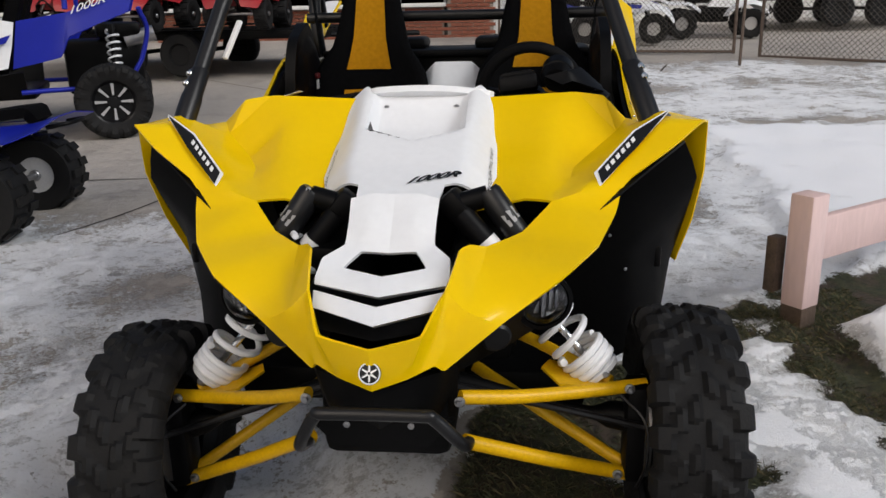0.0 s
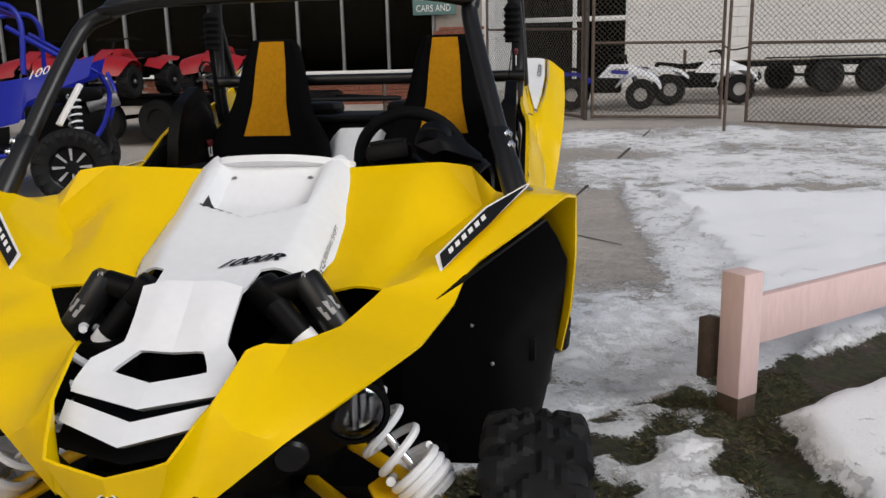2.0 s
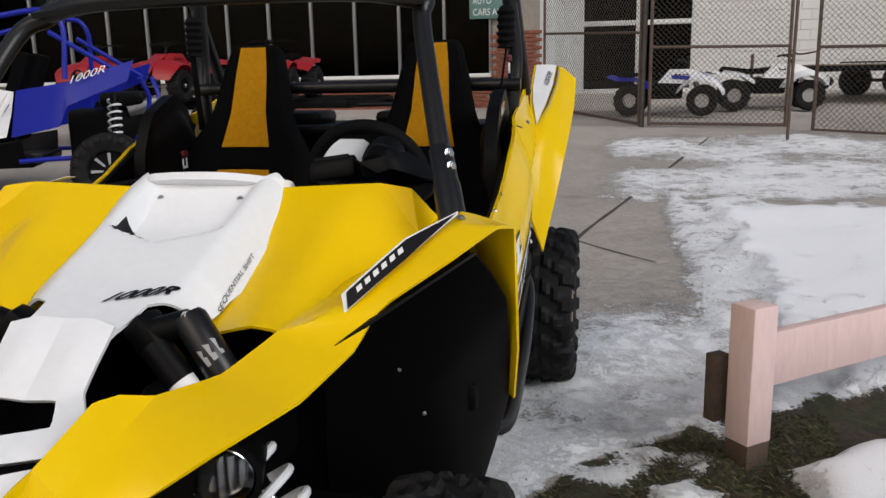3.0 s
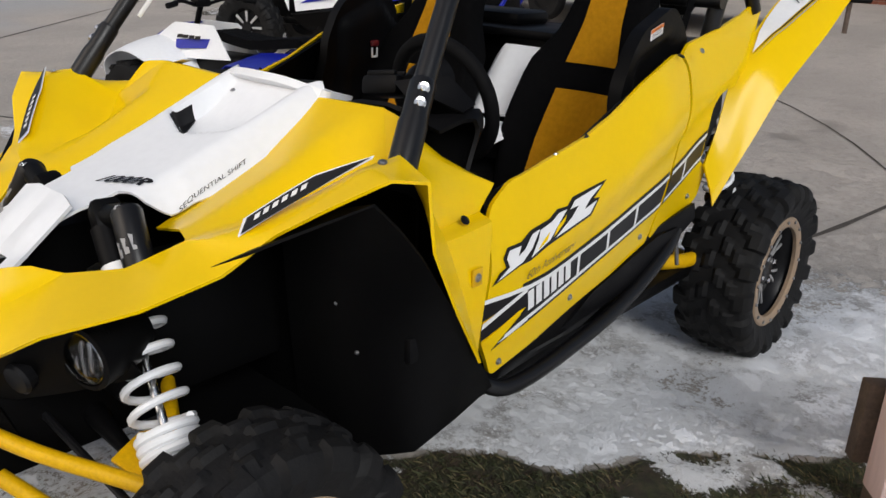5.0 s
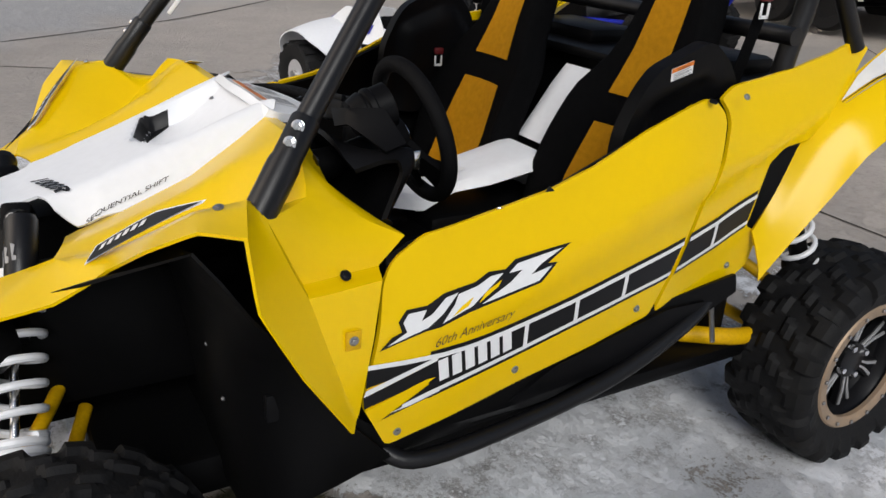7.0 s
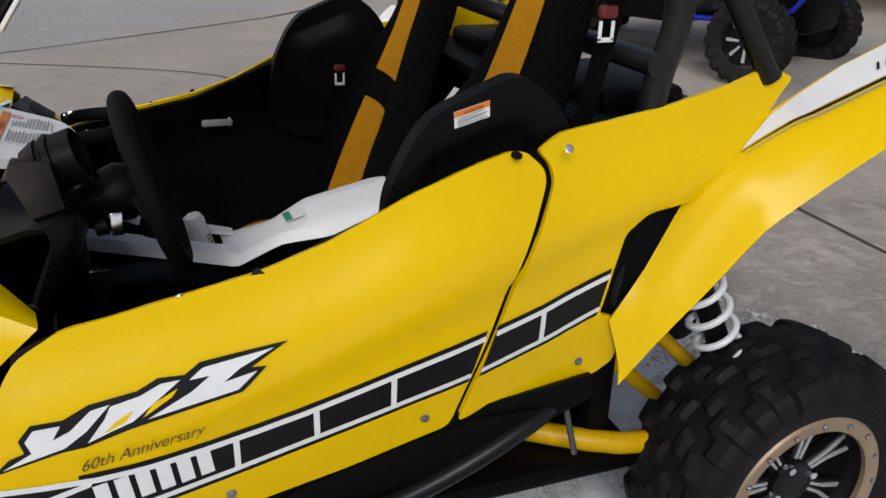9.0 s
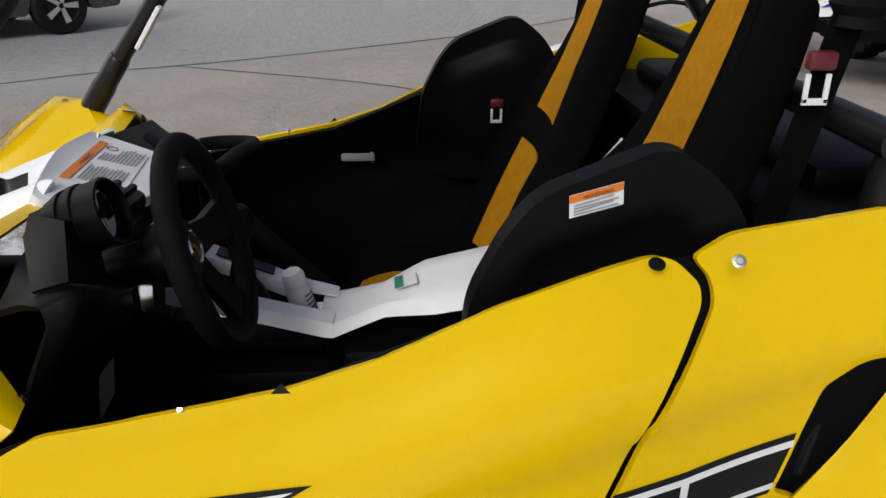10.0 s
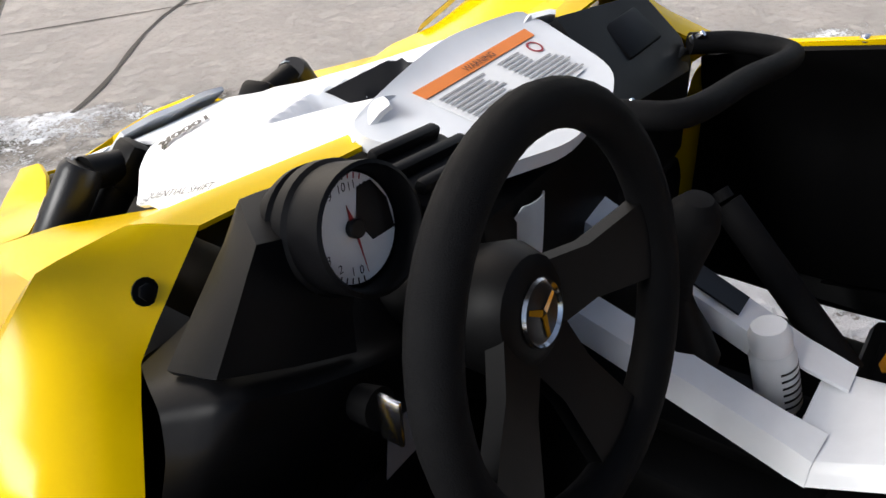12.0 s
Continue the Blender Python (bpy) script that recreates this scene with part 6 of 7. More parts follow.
# ---- the pink post and rail ----
def post_and_rail():
    d = Vector((0.785, 0.62, 0)).normalized()
    turn = math.degrees(math.atan2(d.y, d.x))
    post = thing("fence_post", "short pink painted wooden post with bare worn foot", "fence post", pose(1.405, 1.635, 0.0, 0, 0, turn))
    part("post_body", box((0, 0, 0.315), (0.105, 0.1, 0.46), 0.006), PINK, post)
    part("post_foot", box((0, 0, 0.04), (0.1, 0.096, 0.12), 0.006), WETWOOD, post, "damp bare wood foot")
    rail = thing("fence_rail", "low pink painted plank rail beside the snow", "fence rail", pose(1.405, 1.635, 0.0, 0, 0, turn))
    part("rail_board", box((2.3, 0.03, 0.335), (4.5, 0.04, 0.185), 0.005), PINK, rail)
    part("far_post", box((4.5, 0.0, 0.3), (0.1, 0.1, 0.5), 0.006), PINK, rail)
    board = thing("dark_board", "dark stained board end behind the post", "board", pose(1.33, 1.66, 0.0, 0, 0, turn))
    part("board_body", box((-0.005, 0.03, 0.245), (0.06, 0.05, 0.23), 0.004), WETWOOD, board)


post_and_rail()


# ---- the building ----
def building():
    z0 = 0.62
    front = 14.2
    wall = thing("wall_showroom", "red brick shop front with tall windows", "wall", kind="structure")
    part("wall_core", box((-10.2, front + 0.2, z0 + 0.24), (17.9, 0.2, 0.68)), MORTAR, wall)
    part("wall_pier", box((-0.75, front + 0.2, z0 + 1.7), (0.86, 0.22, 3.6)), MORTAR, wall)
    part("window_sill", box((-10.3, front + 0.06, z0 + 0.61), (18.2, 0.34, 0.07), 0.01), BLOCKWALL, wall, "pale concrete window sill")
    part("fascia", box((-10.0, front + 0.05, z0 + 3.3), (19.5, 0.5, 0.9), 0.02), ROOFING, wall)
    part("roof", box((-10.0, front + 4.3, z0 + 3.8), (19.6, 9.0, 0.2), 0.02), ROOFING, wall)
    for k in range(12):
        x = -1.22 - k * 0.86
        part("window_mullion", box((x, front + 0.12, z0 + 1.75), (0.05, 0.09, 2.25), 0.004), ALU, wall)
    win = thing("window_1", "row of tall dark shop windows", "window", kind="structure")
    for k in range(11):
        x = -1.22 - (k + 0.5) * 0.86
        pane = part("pane", box((x, front + 0.14, z0 + 1.75), (0.80, 0.012, 2.2)), GLASS, win)
    # closed shell added behind the glass; its near-black colour carries the dimness
    room = thing("showroom_interior", "showroom shell behind the windows, its dimness painted near black", "room", kind="structure")
    part("back_wall", box((-8, front + 6, z0 + 1.6), (16, 0.1, 3.4)), ROOMSHADE, room)
    part("room_floor", box((-8, front + 3.2, z0 + 0.02), (16, 5.8, 0.04)), ROOMSHADE, room)
    part("room_ceiling", box((-8, front + 3.2, z0 + 3.3), (16, 5.8, 0.05)), ROOMSHADE, room)
    part("room_side", box((-0.3, front + 3.2, z0 + 1.6), (0.1, 5.8, 3.4)), ROOMSHADE, room)
    part("room_side_far", box((-16, front + 3.2, z0 + 1.6), (0.1, 5.8, 3.4)), ROOMSHADE, room)
    sign = thing("shop_sign", "green shop sign board with white letters", "sign", pose(-1.55, front - 0.03, z0 + 1.62, 90, 0, 0))
    part("sign_board", box((0.36, 0.2, -0.02), (0.78, 0.42, 0.03), 0.006), SIGNGREEN, sign)
    for text, v in (("AUTO", 0.25), ("CARS AND", 0.05)):
        part("sign_text", lettering(text, lambda a, b, v=v: (0.03 + a, v + b, 0.0), 0.17, (0, 0, 1), width=0.34 if text == "AUTO" else 0.64, lift=0.003), PAPER, sign)
    # bricks of the low wall and the pier
    bm = box((0, 0, 0), (0.2, 0.03, 0.058), 0.004)
    mesh = bpy.data.meshes.new("brick")
    bm.to_mesh(mesh)
    bm.free()
    mesh.materials.append(BRICK)
    rnd = random.Random(3)
    for row in range(8):
        for k in range(27):
            o = new("brick", mesh)
            o.parent = wall
            o.location = (-1.28 - (k + 0.5 * (row % 2)) * 0.212, front + 0.09 + rnd.uniform(-0.003, 0.003), z0 + 0.03 + row * 0.07)
    for row in range(20):
        for k in range(4):
            o = new("brick", mesh)
            o.parent = wall
            o.location = (-1.07 + (k + 0.5 * (row % 2)) * 0.212 - 0.05, front + 0.08 + rnd.uniform(-0.003, 0.003), z0 + 0.03 + row * 0.07)
    # white block wall with its wide door
    white = thing("wall_white", "white painted block wall with a wide door", "wall", kind="structure")
    wy, g = 17.0, 0.78
    part("wall_core", box((9.2, wy + 0.15, g + 1.8), (13.2, 0.2, 3.8)), BLOCKWALL, white)
    part("wall_core_side", box((-0.02, wy + 0.15, g + 1.8), (0.7, 0.2, 3.8)), BLOCKWALL, white)
    part("wall_return", box((-0.3, wy - 1.3, g + 1.8), (0.16, 2.7, 3.8)), BLOCKWALL, white)
    part("wall_head", box((1.5, wy + 0.15, g + 3.3), (2.4, 0.2, 0.8)), BLOCKWALL, white)
    bm = box((0, 0, 0), (0.39, 0.03, 0.19), 0.006)
    mesh = bpy.data.meshes.new("block")
    bm.to_mesh(mesh)
    bm.free()
    mesh.materials.append(BLOCKWALL)
    for row in range(13):
        for k in range(20):
            o = new("block", mesh)
            o.parent = white
            o.location = (2.87 + (k + 0.5 * (row % 2)) * 0.4, wy + 0.045, g + 0.1 + row * 0.2)
    door = thing("door_1", "wide white framed door with dark panes", "door", kind="structure")
    for x in (0.34, 1.5, 2.62):
        part("door_frame", box((x, wy + 0.1, g + 1.45), (0.09, 0.1, 2.9), 0.005), BLOCKWALL, door)
    for z in (0.05, 1.45, 2.85):
        part("door_rail", box((1.48, wy + 0.1, g + z), (2.3, 0.09, 0.1), 0.005), BLOCKWALL, door)
    part("pane", box((1.48, wy + 0.14, g + 1.45), (2.2, 0.012, 2.7)), GLASS, door)
    # unseen shell; near black stands in for the unlit inside
    inner = thing("workshop_interior", "unseen workshop shell behind the door, its dimness painted near black", "room", kind="structure")
    part("back_wall", box((1.5, wy + 4, g + 1.5), (4, 0.1, 3.2)), ROOMSHADE, inner)
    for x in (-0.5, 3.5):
        part("side_wall", box((x, wy + 2.1, g + 1.5), (0.1, 3.8, 3.2)), ROOMSHADE, inner)
    part("workshop_floor", box((1.5, wy + 2.1, g), (4, 3.8, 0.05)), ROOMSHADE, inner)
    part("workshop_ceiling", box((1.5, wy + 2.1, g + 3.1), (4, 3.8, 0.05)), ROOMSHADE, inner)


building()


def chain_link(w, h, s=0.075, r=0.0028):
    """Slanted wires in the xz plane, w wide and h high."""
    bm = bmesh.new()
    k = -int(h / s) - 1
    while k * s < w:
        for up in (1, -1):
            x0, x1 = k * s, k * s + h
            a, b = max(0.0, x0), min(w, x1)
            if b - a > 0.02:
                za, zb = (a - x0), (b - x0)
                if up < 0:
                    za, zb = h - za, h - zb
                d = Vector((b - a, 0, zb - za)).normalized()
                n = Vector((-d.z, 0, d.x)) * r
                y = Vector((0, r * up, 0))
                p, q = Vector((a, 0, za)), Vector((b, 0, zb))
                ring = [[bm.verts.new(c + o) for o in (n, y + Vector((0, r, 0)), -n, y - Vector((0, r, 0)))] for c in (p, q)]
                for j in range(4):
                    bm.faces.new((ring[0][j], ring[0][(j + 1) % 4], ring[1][(j + 1) % 4], ring[1][j]))
        k += 1
    return bm


def gate(name, a, b, h, label):
    """A pipe-framed chain link leaf from a to b."""
    a, b = Vector(a), Vector(b)
    w = (b - a).to_2d().length
    turn = math.degrees(math.atan2(b.y - a.y, b.x - a.x))
    t = thing(name, label, "gate" if "gate" in name else "fence", pose(a.x, a.y, a.z, 0, 0, turn), group="chain link fencing")
    rise = b.z - a.z
    for x in (0.0, w):
        part("frame_post", tube([(x, 0, rise * x / w), (x, 0, rise * x / w + h)], 0.024, 10), RUST, t)
    for z in (0.03, h * 0.62, h):
        part("frame_rail", tube([(0, 0, z), (w, 0, z + rise)], 0.02, 10), RUST, t)
    m = chain_link(w, h)
    for v in m.verts:
        v.co.z += rise * v.co.x / w
    tagged(part("wire_mesh", m, GALV, t, "rusted diamond wire mesh"), kind="stuff")
    return t


gate("chain_link_gate", (1.50, 11.15, 0.49), (3.32, 11.05, 0.46), 1.75, "rusty pipe gate leaf with diamond wire mesh")
gate("chain_link_gate", (3.60, 10.7, 0.41), (6.9, 8.6, 0.33), 1.78, "rusty pipe gate leaf standing ajar over ice")
gate("chain_link_fence", (-0.2, 13.9, 0.62), (1.36, 11.25, 0.48), 2.1, "chain link fence run beside the brick pier")
for x, y, h, lab in ((1.40, 11.2, 2.3, "thick galvanised fence post by the gate"), (3.10, 9.75, 1.95, "slim dark steel pole standing in the ice")):
    p = thing("steel_pole", lab, "pole", pose(x, y, lot_height(x, y)))
    part("pole_body", tube([(0, 0, 0), (0.02, 0, h)], 0.035 if h > 2 else 0.02, 12), GALV if h > 2 else RUST, p)
chain = thing("gate_chain", "short chain between the gate leaves", "chain", pose(3.32, 11.05, 1.5))
part("chain_links", tube([(0, 0, 0), (0.1, -0.1, -0.07), (0.28, -0.35, -0.04)], 0.012, 8, bend=5), RUST, chain)


# ---- machines standing about ----
def small_wheel(root, c, r, w, rim):
    m = along(c, (0, -1, 0))
    t = part("wheel", lathe([(0, -0.01), (r * 0.45, -0.01), (r * 0.45, w * 0.4), (0, w * 0.4)], 16, m), rim, root)
    h = w / 2
    bms = [lathe([(r * 0.45, -h * 0.8), (r * 0.6, -h), (r * 0.88, -h), (r * 0.95, -h * 0.7), (r * 0.95, h * 0.7), (r * 0.88, h), (r * 0.6, h), (r * 0.45, h * 0.8)], 28)]
    for k in range(14):
        for z, off in ((0.5, 0.0), (-0.5, 0.5)):
            a = 2 * math.pi * (k + off) / 14
            bms.append(box((r * 0.965, 0, z * h), (r * 0.07, r * 0.2, h * 0.8), 0, Matrix.Rotation(a, 4, "Z")))
    part("tyre", moved(merged(*bms), m), RUBBER, t)
    part("hub", disc(m @ Vector((0, 0, w * 0.38)), (0, -1, 0), r * 0.14, 0.03, 12), STEEL, t)
    return t


def quad_bike(label, at, body, accent, scale=1.0, rim=SILVER):
    """A sports quad that faces its own -x side; its rear axle stands over the origin."""
    q = thing("quad_bike", label, "quad bike", at @ Matrix.Scale(scale, 4))
    for x, r, w in ((0.0, 0.25, 0.25), (-1.12, 0.24, 0.19)):
        for y in (-0.38, 0.38):
            c = (x, y, r)
            t = small_wheel(q, c, r, w, rim)
        part("axle", tube([(x, -0.36, r), (x, 0.36, r)], 0.02, 10), STEEL, q)
    for y in (-0.36, 0.36):
        sg = 1 if y > 0 else -1
        def arch(u, v, sg=sg):
            a = radians(165 - 150 * u)
            r = 0.37 - 0.05 * v * v
            return (-1.1 + r * math.cos(a) * (1 + 0.12 * u), sg * (0.1 + 0.37 * v), 0.25 + r * math.sin(a) * 1.04 - 0.03 * v)
        part("front_fender", patch(rounded([(0, 0.1), (0.25, 0), (1, 0), (0.95, 0.7), (0.7, 1), (0.2, 1), (0, 0.8)], 0.08), arch, 0.08, 0.008, out=(0, 0, 1)), body, q, "", 50)
        R = {"a": (0.22, sg * 0.1, 0.62), "b": (0.36, sg * 0.12, 0.66), "c": (0.2, sg * 0.46, 0.56), "d": (0.36, sg * 0.42, 0.62), "e": (-0.1, sg * 0.48, 0.56), "f": (-0.3, sg * 0.42, 0.42), "g": (-0.15, sg * 0.14, 0.60), "h": (-0.32, sg * 0.16, 0.48)}
        part("rear_fender", cage(R, ["a b d c", "g a c e", "h g e f"], 2, 0.5, 0.006), accent, q)
        T = {"a": (-0.98, sg * 0.12, 0.73), "b": (-0.6, sg * 0.11, 0.73), "c": (-0.42, sg * 0.14, 0.52), "d": (-0.92, sg * 0.2, 0.5), "e": (-1.14, sg * 0.14, 0.63)}
        part("tank_side", cage(T, ["a b c d", "a d e"], 2, 0.6, 0.006), body, q)
        part("tank_flash", cage({"a": (-0.92, sg * 0.165, 0.62), "b": (-0.62, sg * 0.13, 0.64), "c": (-0.64, sg * 0.15, 0.58), "d": (-0.9, sg * 0.192, 0.56)}, ["a b c d"], 1, 1.0, 0.003), accent, q)
        for k in range(4):
            x = -0.9 + k * 0.06
            part("name_bar", cage({"a": (x, sg * 0.168, 0.655), "b": (x + 0.045, sg * 0.16, 0.658), "c": (x + 0.04, sg * 0.165, 0.635), "d": (x - 0.005, sg * 0.173, 0.632)}, ["a b c d"], 1, 1.0, 0.003), INK, q)
    part("nose", cage({"a": (-0.98, -0.12, 0.72), "b": (-0.98, 0.12, 0.72), "c": (-1.35, 0.1, 0.56), "d": (-1.35, -0.1, 0.56), "e": (-1.42, 0.08, 0.45), "f": (-1.42, -0.08, 0.45)}, ["a b c d", "d c e f"], 2, 0.5, 0.008), accent, q)
    part("saddle", cage({"a": (-0.6, -0.1, 0.70), "b": (-0.6, 0.1, 0.70), "c": (-0.25, 0.13, 0.66), "d": (-0.25, -0.13, 0.66), "e": (0.2, 0.13, 0.72), "f": (0.2, -0.13, 0.72), "g": (0.24, 0.1, 0.64), "h": (0.24, -0.1, 0.64)}, ["a b c d", "d c e f", "f e g h"], 2, 0.4, 0.06), CLOTH, q, "black saddle")
    part("engine", merged(box((-0.55, 0, 0.4), (0.5, 0.26, 0.28), 0.04), box((-0.2, 0, 0.38), (0.3, 0.2, 0.18), 0.03)), BLACK, q)
    part("handlebar", tube([(-0.72, -0.36, 0.86), (-0.8, -0.2, 0.88), (-0.84, 0, 0.84), (-0.8, 0.2, 0.88), (-0.72, 0.36, 0.86)], 0.013, 10, bend=4), BLACK, q)
    for y in (-0.34, 0.34):
        part("grip", tube([(-0.74, y * 0.85, 0.87), (-0.71, y * 1.12, 0.86)], 0.019, 10), FOAM, q)
    part("handlebar_pad", box((-0.84, 0, 0.86), (0.08, 0.12, 0.06), 0.015), BLACK, q)
    part("steering_stem", tube([(-0.84, 0, 0.85), (-1.0, 0, 0.45)], 0.02, 10), BLACK, q)
    part("front_bumper", tube([(-1.38, -0.12, 0.32), (-1.5, -0.1, 0.42), (-1.48, 0, 0.5), (-1.5, 0.1, 0.42), (-1.38, 0.12, 0.32)], 0.014, 10, bend=4), BLACK, q)
    for y in (-0.3, 0.3):
        part("front_arm", tube([(-1.0, y * 0.3, 0.33), (-1.12, y, 0.26)], 0.015, 8), STEEL, q)
        sh = part("front_shock", tube([(-1.0, y * 0.55, 0.56), (-1.1, y * 0.9, 0.3)], 0.022, 10), WHITE, q)
    part("grab_rail", tube([(0.3, -0.15, 0.6), (0.42, -0.1, 0.62), (0.42, 0.1, 0.62), (0.3, 0.15, 0.6)], 0.012, 8, bend=3), BLACK, q)
    return q


quad_bike("small white and blue youth quad parked on ice", pose(-2.85, 3.08, 0.0, 0, 0, 8), WHITE, BLUE, 1.05)
quad_bike("white quad with dark seat behind the gate", pose(2.95, 13.5, 0.58, 0, 0, 176), WHITE, WHITE, 1.0)
quad_bike("blue and white quad beside the fence", pose(1.3, 12.8, 0.55, 0, 0, 172), WHITE, BLUE, 0.98)
flag = thing("red_cover", "red cloth cover on the quad handlebar", "cover", pose(3.72, 13.55, 1.30))
part("cloth_bundle", cage({"a": (-0.1, -0.06, -0.08), "b": (0.1, -0.06, -0.06), "c": (0.12, 0.06, -0.08), "d": (-0.1, 0.06, -0.08), "e": (0, 0, 0.06)}, ["a b e", "b c e", "c d e", "d a e", "a d c b"], 2, 0.3, 0), RED, flag)


def trailer(label, at, deck_mat, length, width, tape):
    """A low flat trailer; its deck runs along its own x axis."""
    t = thing("flat_trailer", label, "trailer", at)
    part("deck_frame", merged(box((0, -width / 2, 0.52), (length, 0.06, 0.1), 0.005), box((0, width / 2, 0.52), (length, 0.06, 0.1), 0.005), box((-length / 2, 0, 0.52), (0.06, width, 0.1), 0.005), box((length / 2, 0, 0.52), (0.06, width, 0.1), 0.005)), BLACK, t)
    n = int(width / 0.2)
    for k in range(n):
        part("deck_plank", box((0, -width / 2 + (k + 0.5) * width / n, 0.575), (length - 0.04, width / n - 0.012, 0.035), 0.004), deck_mat, t)
    for x in (-0.4, 0.4):
        for y in (-1, 1):
            part("wheel", lathe([(0.0, -0.07), (0.13, -0.07), (0.15, -0.09), (0.26, -0.09), (0.29, -0.05), (0.29, 0.05), (0.26, 0.09), (0.15, 0.09), (0.13, 0.05), (0, 0.05)], 24, along((x, y * (width / 2 + 0.12), 0.29), (0, y, 0))), RUBBER, t)
        part("axle", tube([(x, -width / 2 - 0.1, 0.3), (x, width / 2 + 0.1, 0.3)], 0.03, 8), BLACK, t)
    for y in (-1, 1):
        part("mudguard", box((0, y * (width / 2 + 0.13), 0.62), (1.3, 0.24, 0.03), 0.01), BLACK, t)
    part("drawbar", merged(tube([(-length / 2, -width / 3, 0.5), (-length / 2 - 1.1, 0, 0.48)], 0.035, 8), tube([(-length / 2, width / 3, 0.5), (-length / 2 - 1.1, 0, 0.48)], 0.035, 8)), BLACK, t)
    part("jack", tube([(-length / 2 - 0.9, 0.05, 0.1), (-length / 2 - 0.9, 0.05, 0.8)], 0.03, 8), RUST, t)
    if tape:
        for k in range(8):
            part("reflector_tape", box((-length / 2 + 0.3 + k * 0.16, -width / 2 - 0.033, 0.52), (0.08, 0.006, 0.05)), RED if k % 2 else PAPER, t)
    return t


trailer("flat utility trailer with weathered plank deck", pose(6.0, 15.0, 0.70, 0, 0, 8), OLDWOOD, 3.4, 1.7, False)
trailer("black flat trailer with red and white tape, loaded with quads", pose(-4.6, 10.2, 0.40, 0, 0, 178), BLACK, 4.6, 1.9, True)
for x, y, a, lab in ((-5.9, 10.3, 95, "red quad on the trailer deck"), (-4.7, 10.2, 85, "red quad standing on the flat trailer"), (-3.4, 10.3, 92, "red quad at the end of the trailer deck")):
    quad_bike(lab, pose(x, y - 0.4, 0.99, 0, 0, a), RED, RED, 0.85, BLACK)


def far_utv():
    """The white and blue side-by-side; it faces -x, its near rear wheel stands over the origin."""
    u = thing("side_by_side_vehicle", "white and blue sport side-by-side parked across the lot", "off-road vehicle", pose(-3.45, 5.62, 0.15, 0, 0, 25))
    for x in (0.0, -2.3):
        for y in (0.0, 1.36):
            out = -1 if y == 0 else 1
            m = along((x, y, 0.335), (0, out, 0))
            hub = part("wheel", lathe([(0, 0), (0.05, 0), (0.05, 0.07), (0, 0.07)], 16, m), INK, u)
            tyre(hub, 0.34, 0.25, m)
            part("rim", lathe([(0.196, -0.09), (0.17, -0.05), (0.17, 0.06), (0.2, 0.105), (0.19, 0.1), (0.165, 0.03), (0.05, 0.02), (0, 0.02)], 30, m), INK, hub)
            for k in range(8):
                rot = m @ Matrix.Rotation(2 * math.pi * k / 8, 4, "Z")
                part("spoke", prism([(0.06, -0.008), (0.165, -0.014), (0.165, 0.014), (0.06, 0.008)], rot @ Matrix.Translation((0, 0, 0.055)), 0.01), SILVER, hub, "silver spoke")
    W, B = WHITE, BLUE
    for y, q in ((-0.06, -1), (1.42, 1)):
        yy = lambda v: y - q * v
        D = {"a": (-1.75, y, 0.52), "b": (-1.8, y, 0.86), "c": (-1.45, y, 0.94), "d": (-0.95, yy(0.03), 1.1), "e": (-0.72, yy(0.03), 1.05), "f": (-0.8, yy(0.02), 0.66)}
        part("door", cage(D, ["a b c f", "c d e f"], 1, 0.8, 0.01), W, u, "white door with blue flashes")
        for k, (x0, x1, z) in enumerate(((-1.7, -1.0, 0.60), (-1.55, -0.9, 0.68), (-1.3, -0.8, 0.76))):
            part("door_flash", cage({"a": (x0, y + q * 0.008, z), "b": (x1, y + q * 0.008, z + 0.12), "c": (x1 + 0.05, y + q * 0.008, z + 0.19), "d": (x0 + 0.1, y + q * 0.008, z + 0.05)}, ["a b c d"], 1, 1.0, 0.003), B, u)
        for k in range(3):
            x = -1.68 + k * 0.13
            part("model_mark_block", cage({"a": (x, y + q * 0.01, 0.78 + k * 0.03), "b": (x + 0.1, y + q * 0.01, 0.80 + k * 0.03), "c": (x + 0.12, y + q * 0.01, 0.87 + k * 0.03), "d": (x + 0.02, y + q * 0.01, 0.85 + k * 0.03)}, ["a b c d"], 1, 1.0, 0.003), INK, u)
        R = {"a": (-0.78, yy(0.02), 0.66), "b": (-0.7, yy(0.03), 1.06), "c": (-0.3, yy(0.05), 1.12), "d": (-0.38, yy(0.02), 0.74), "e": (0.28, yy(0.0), 1.3), "f": (0.22, y + q * 0.03, 1.12), "g": (-0.3, y, 0.92)}
        part("rear_fender", cage(R, ["a b c d", "d c g", "c e f g"], 2, 0.6, 0.01), B, u, "blue rear fender with a pale number")
        part("fender_number", lettering("1000R", lambda a, b, y=y, q=q: ((-0.28 + a) if q < 0 else (0.05 - a), y + q * 0.012, 1.1 + a * 0.32 * (1 if q < 0 else -1) + b), 0.085, (0, q, 0), shear=0.4, width=0.33, lift=0.0), PAPER, u)
        Fp = {"a": (-1.82, y, 0.86), "b": (-1.82, y, 0.52), "c": (-2.0, yy(-0.03), 0.98), "d": (-2.35, yy(0.0), 0.98), "e": (-2.0, yy(0.4), 1.03), "f": (-2.5, yy(0.35), 0.88), "g": (-2.75, yy(0.42), 0.72), "h": (-2.6, yy(0.1), 0.80)}
        part("front_fender", cage(Fp, ["a b c", "c d f e", "d h g f"], 2, 0.6, 0.01), W, u, "white front wing")
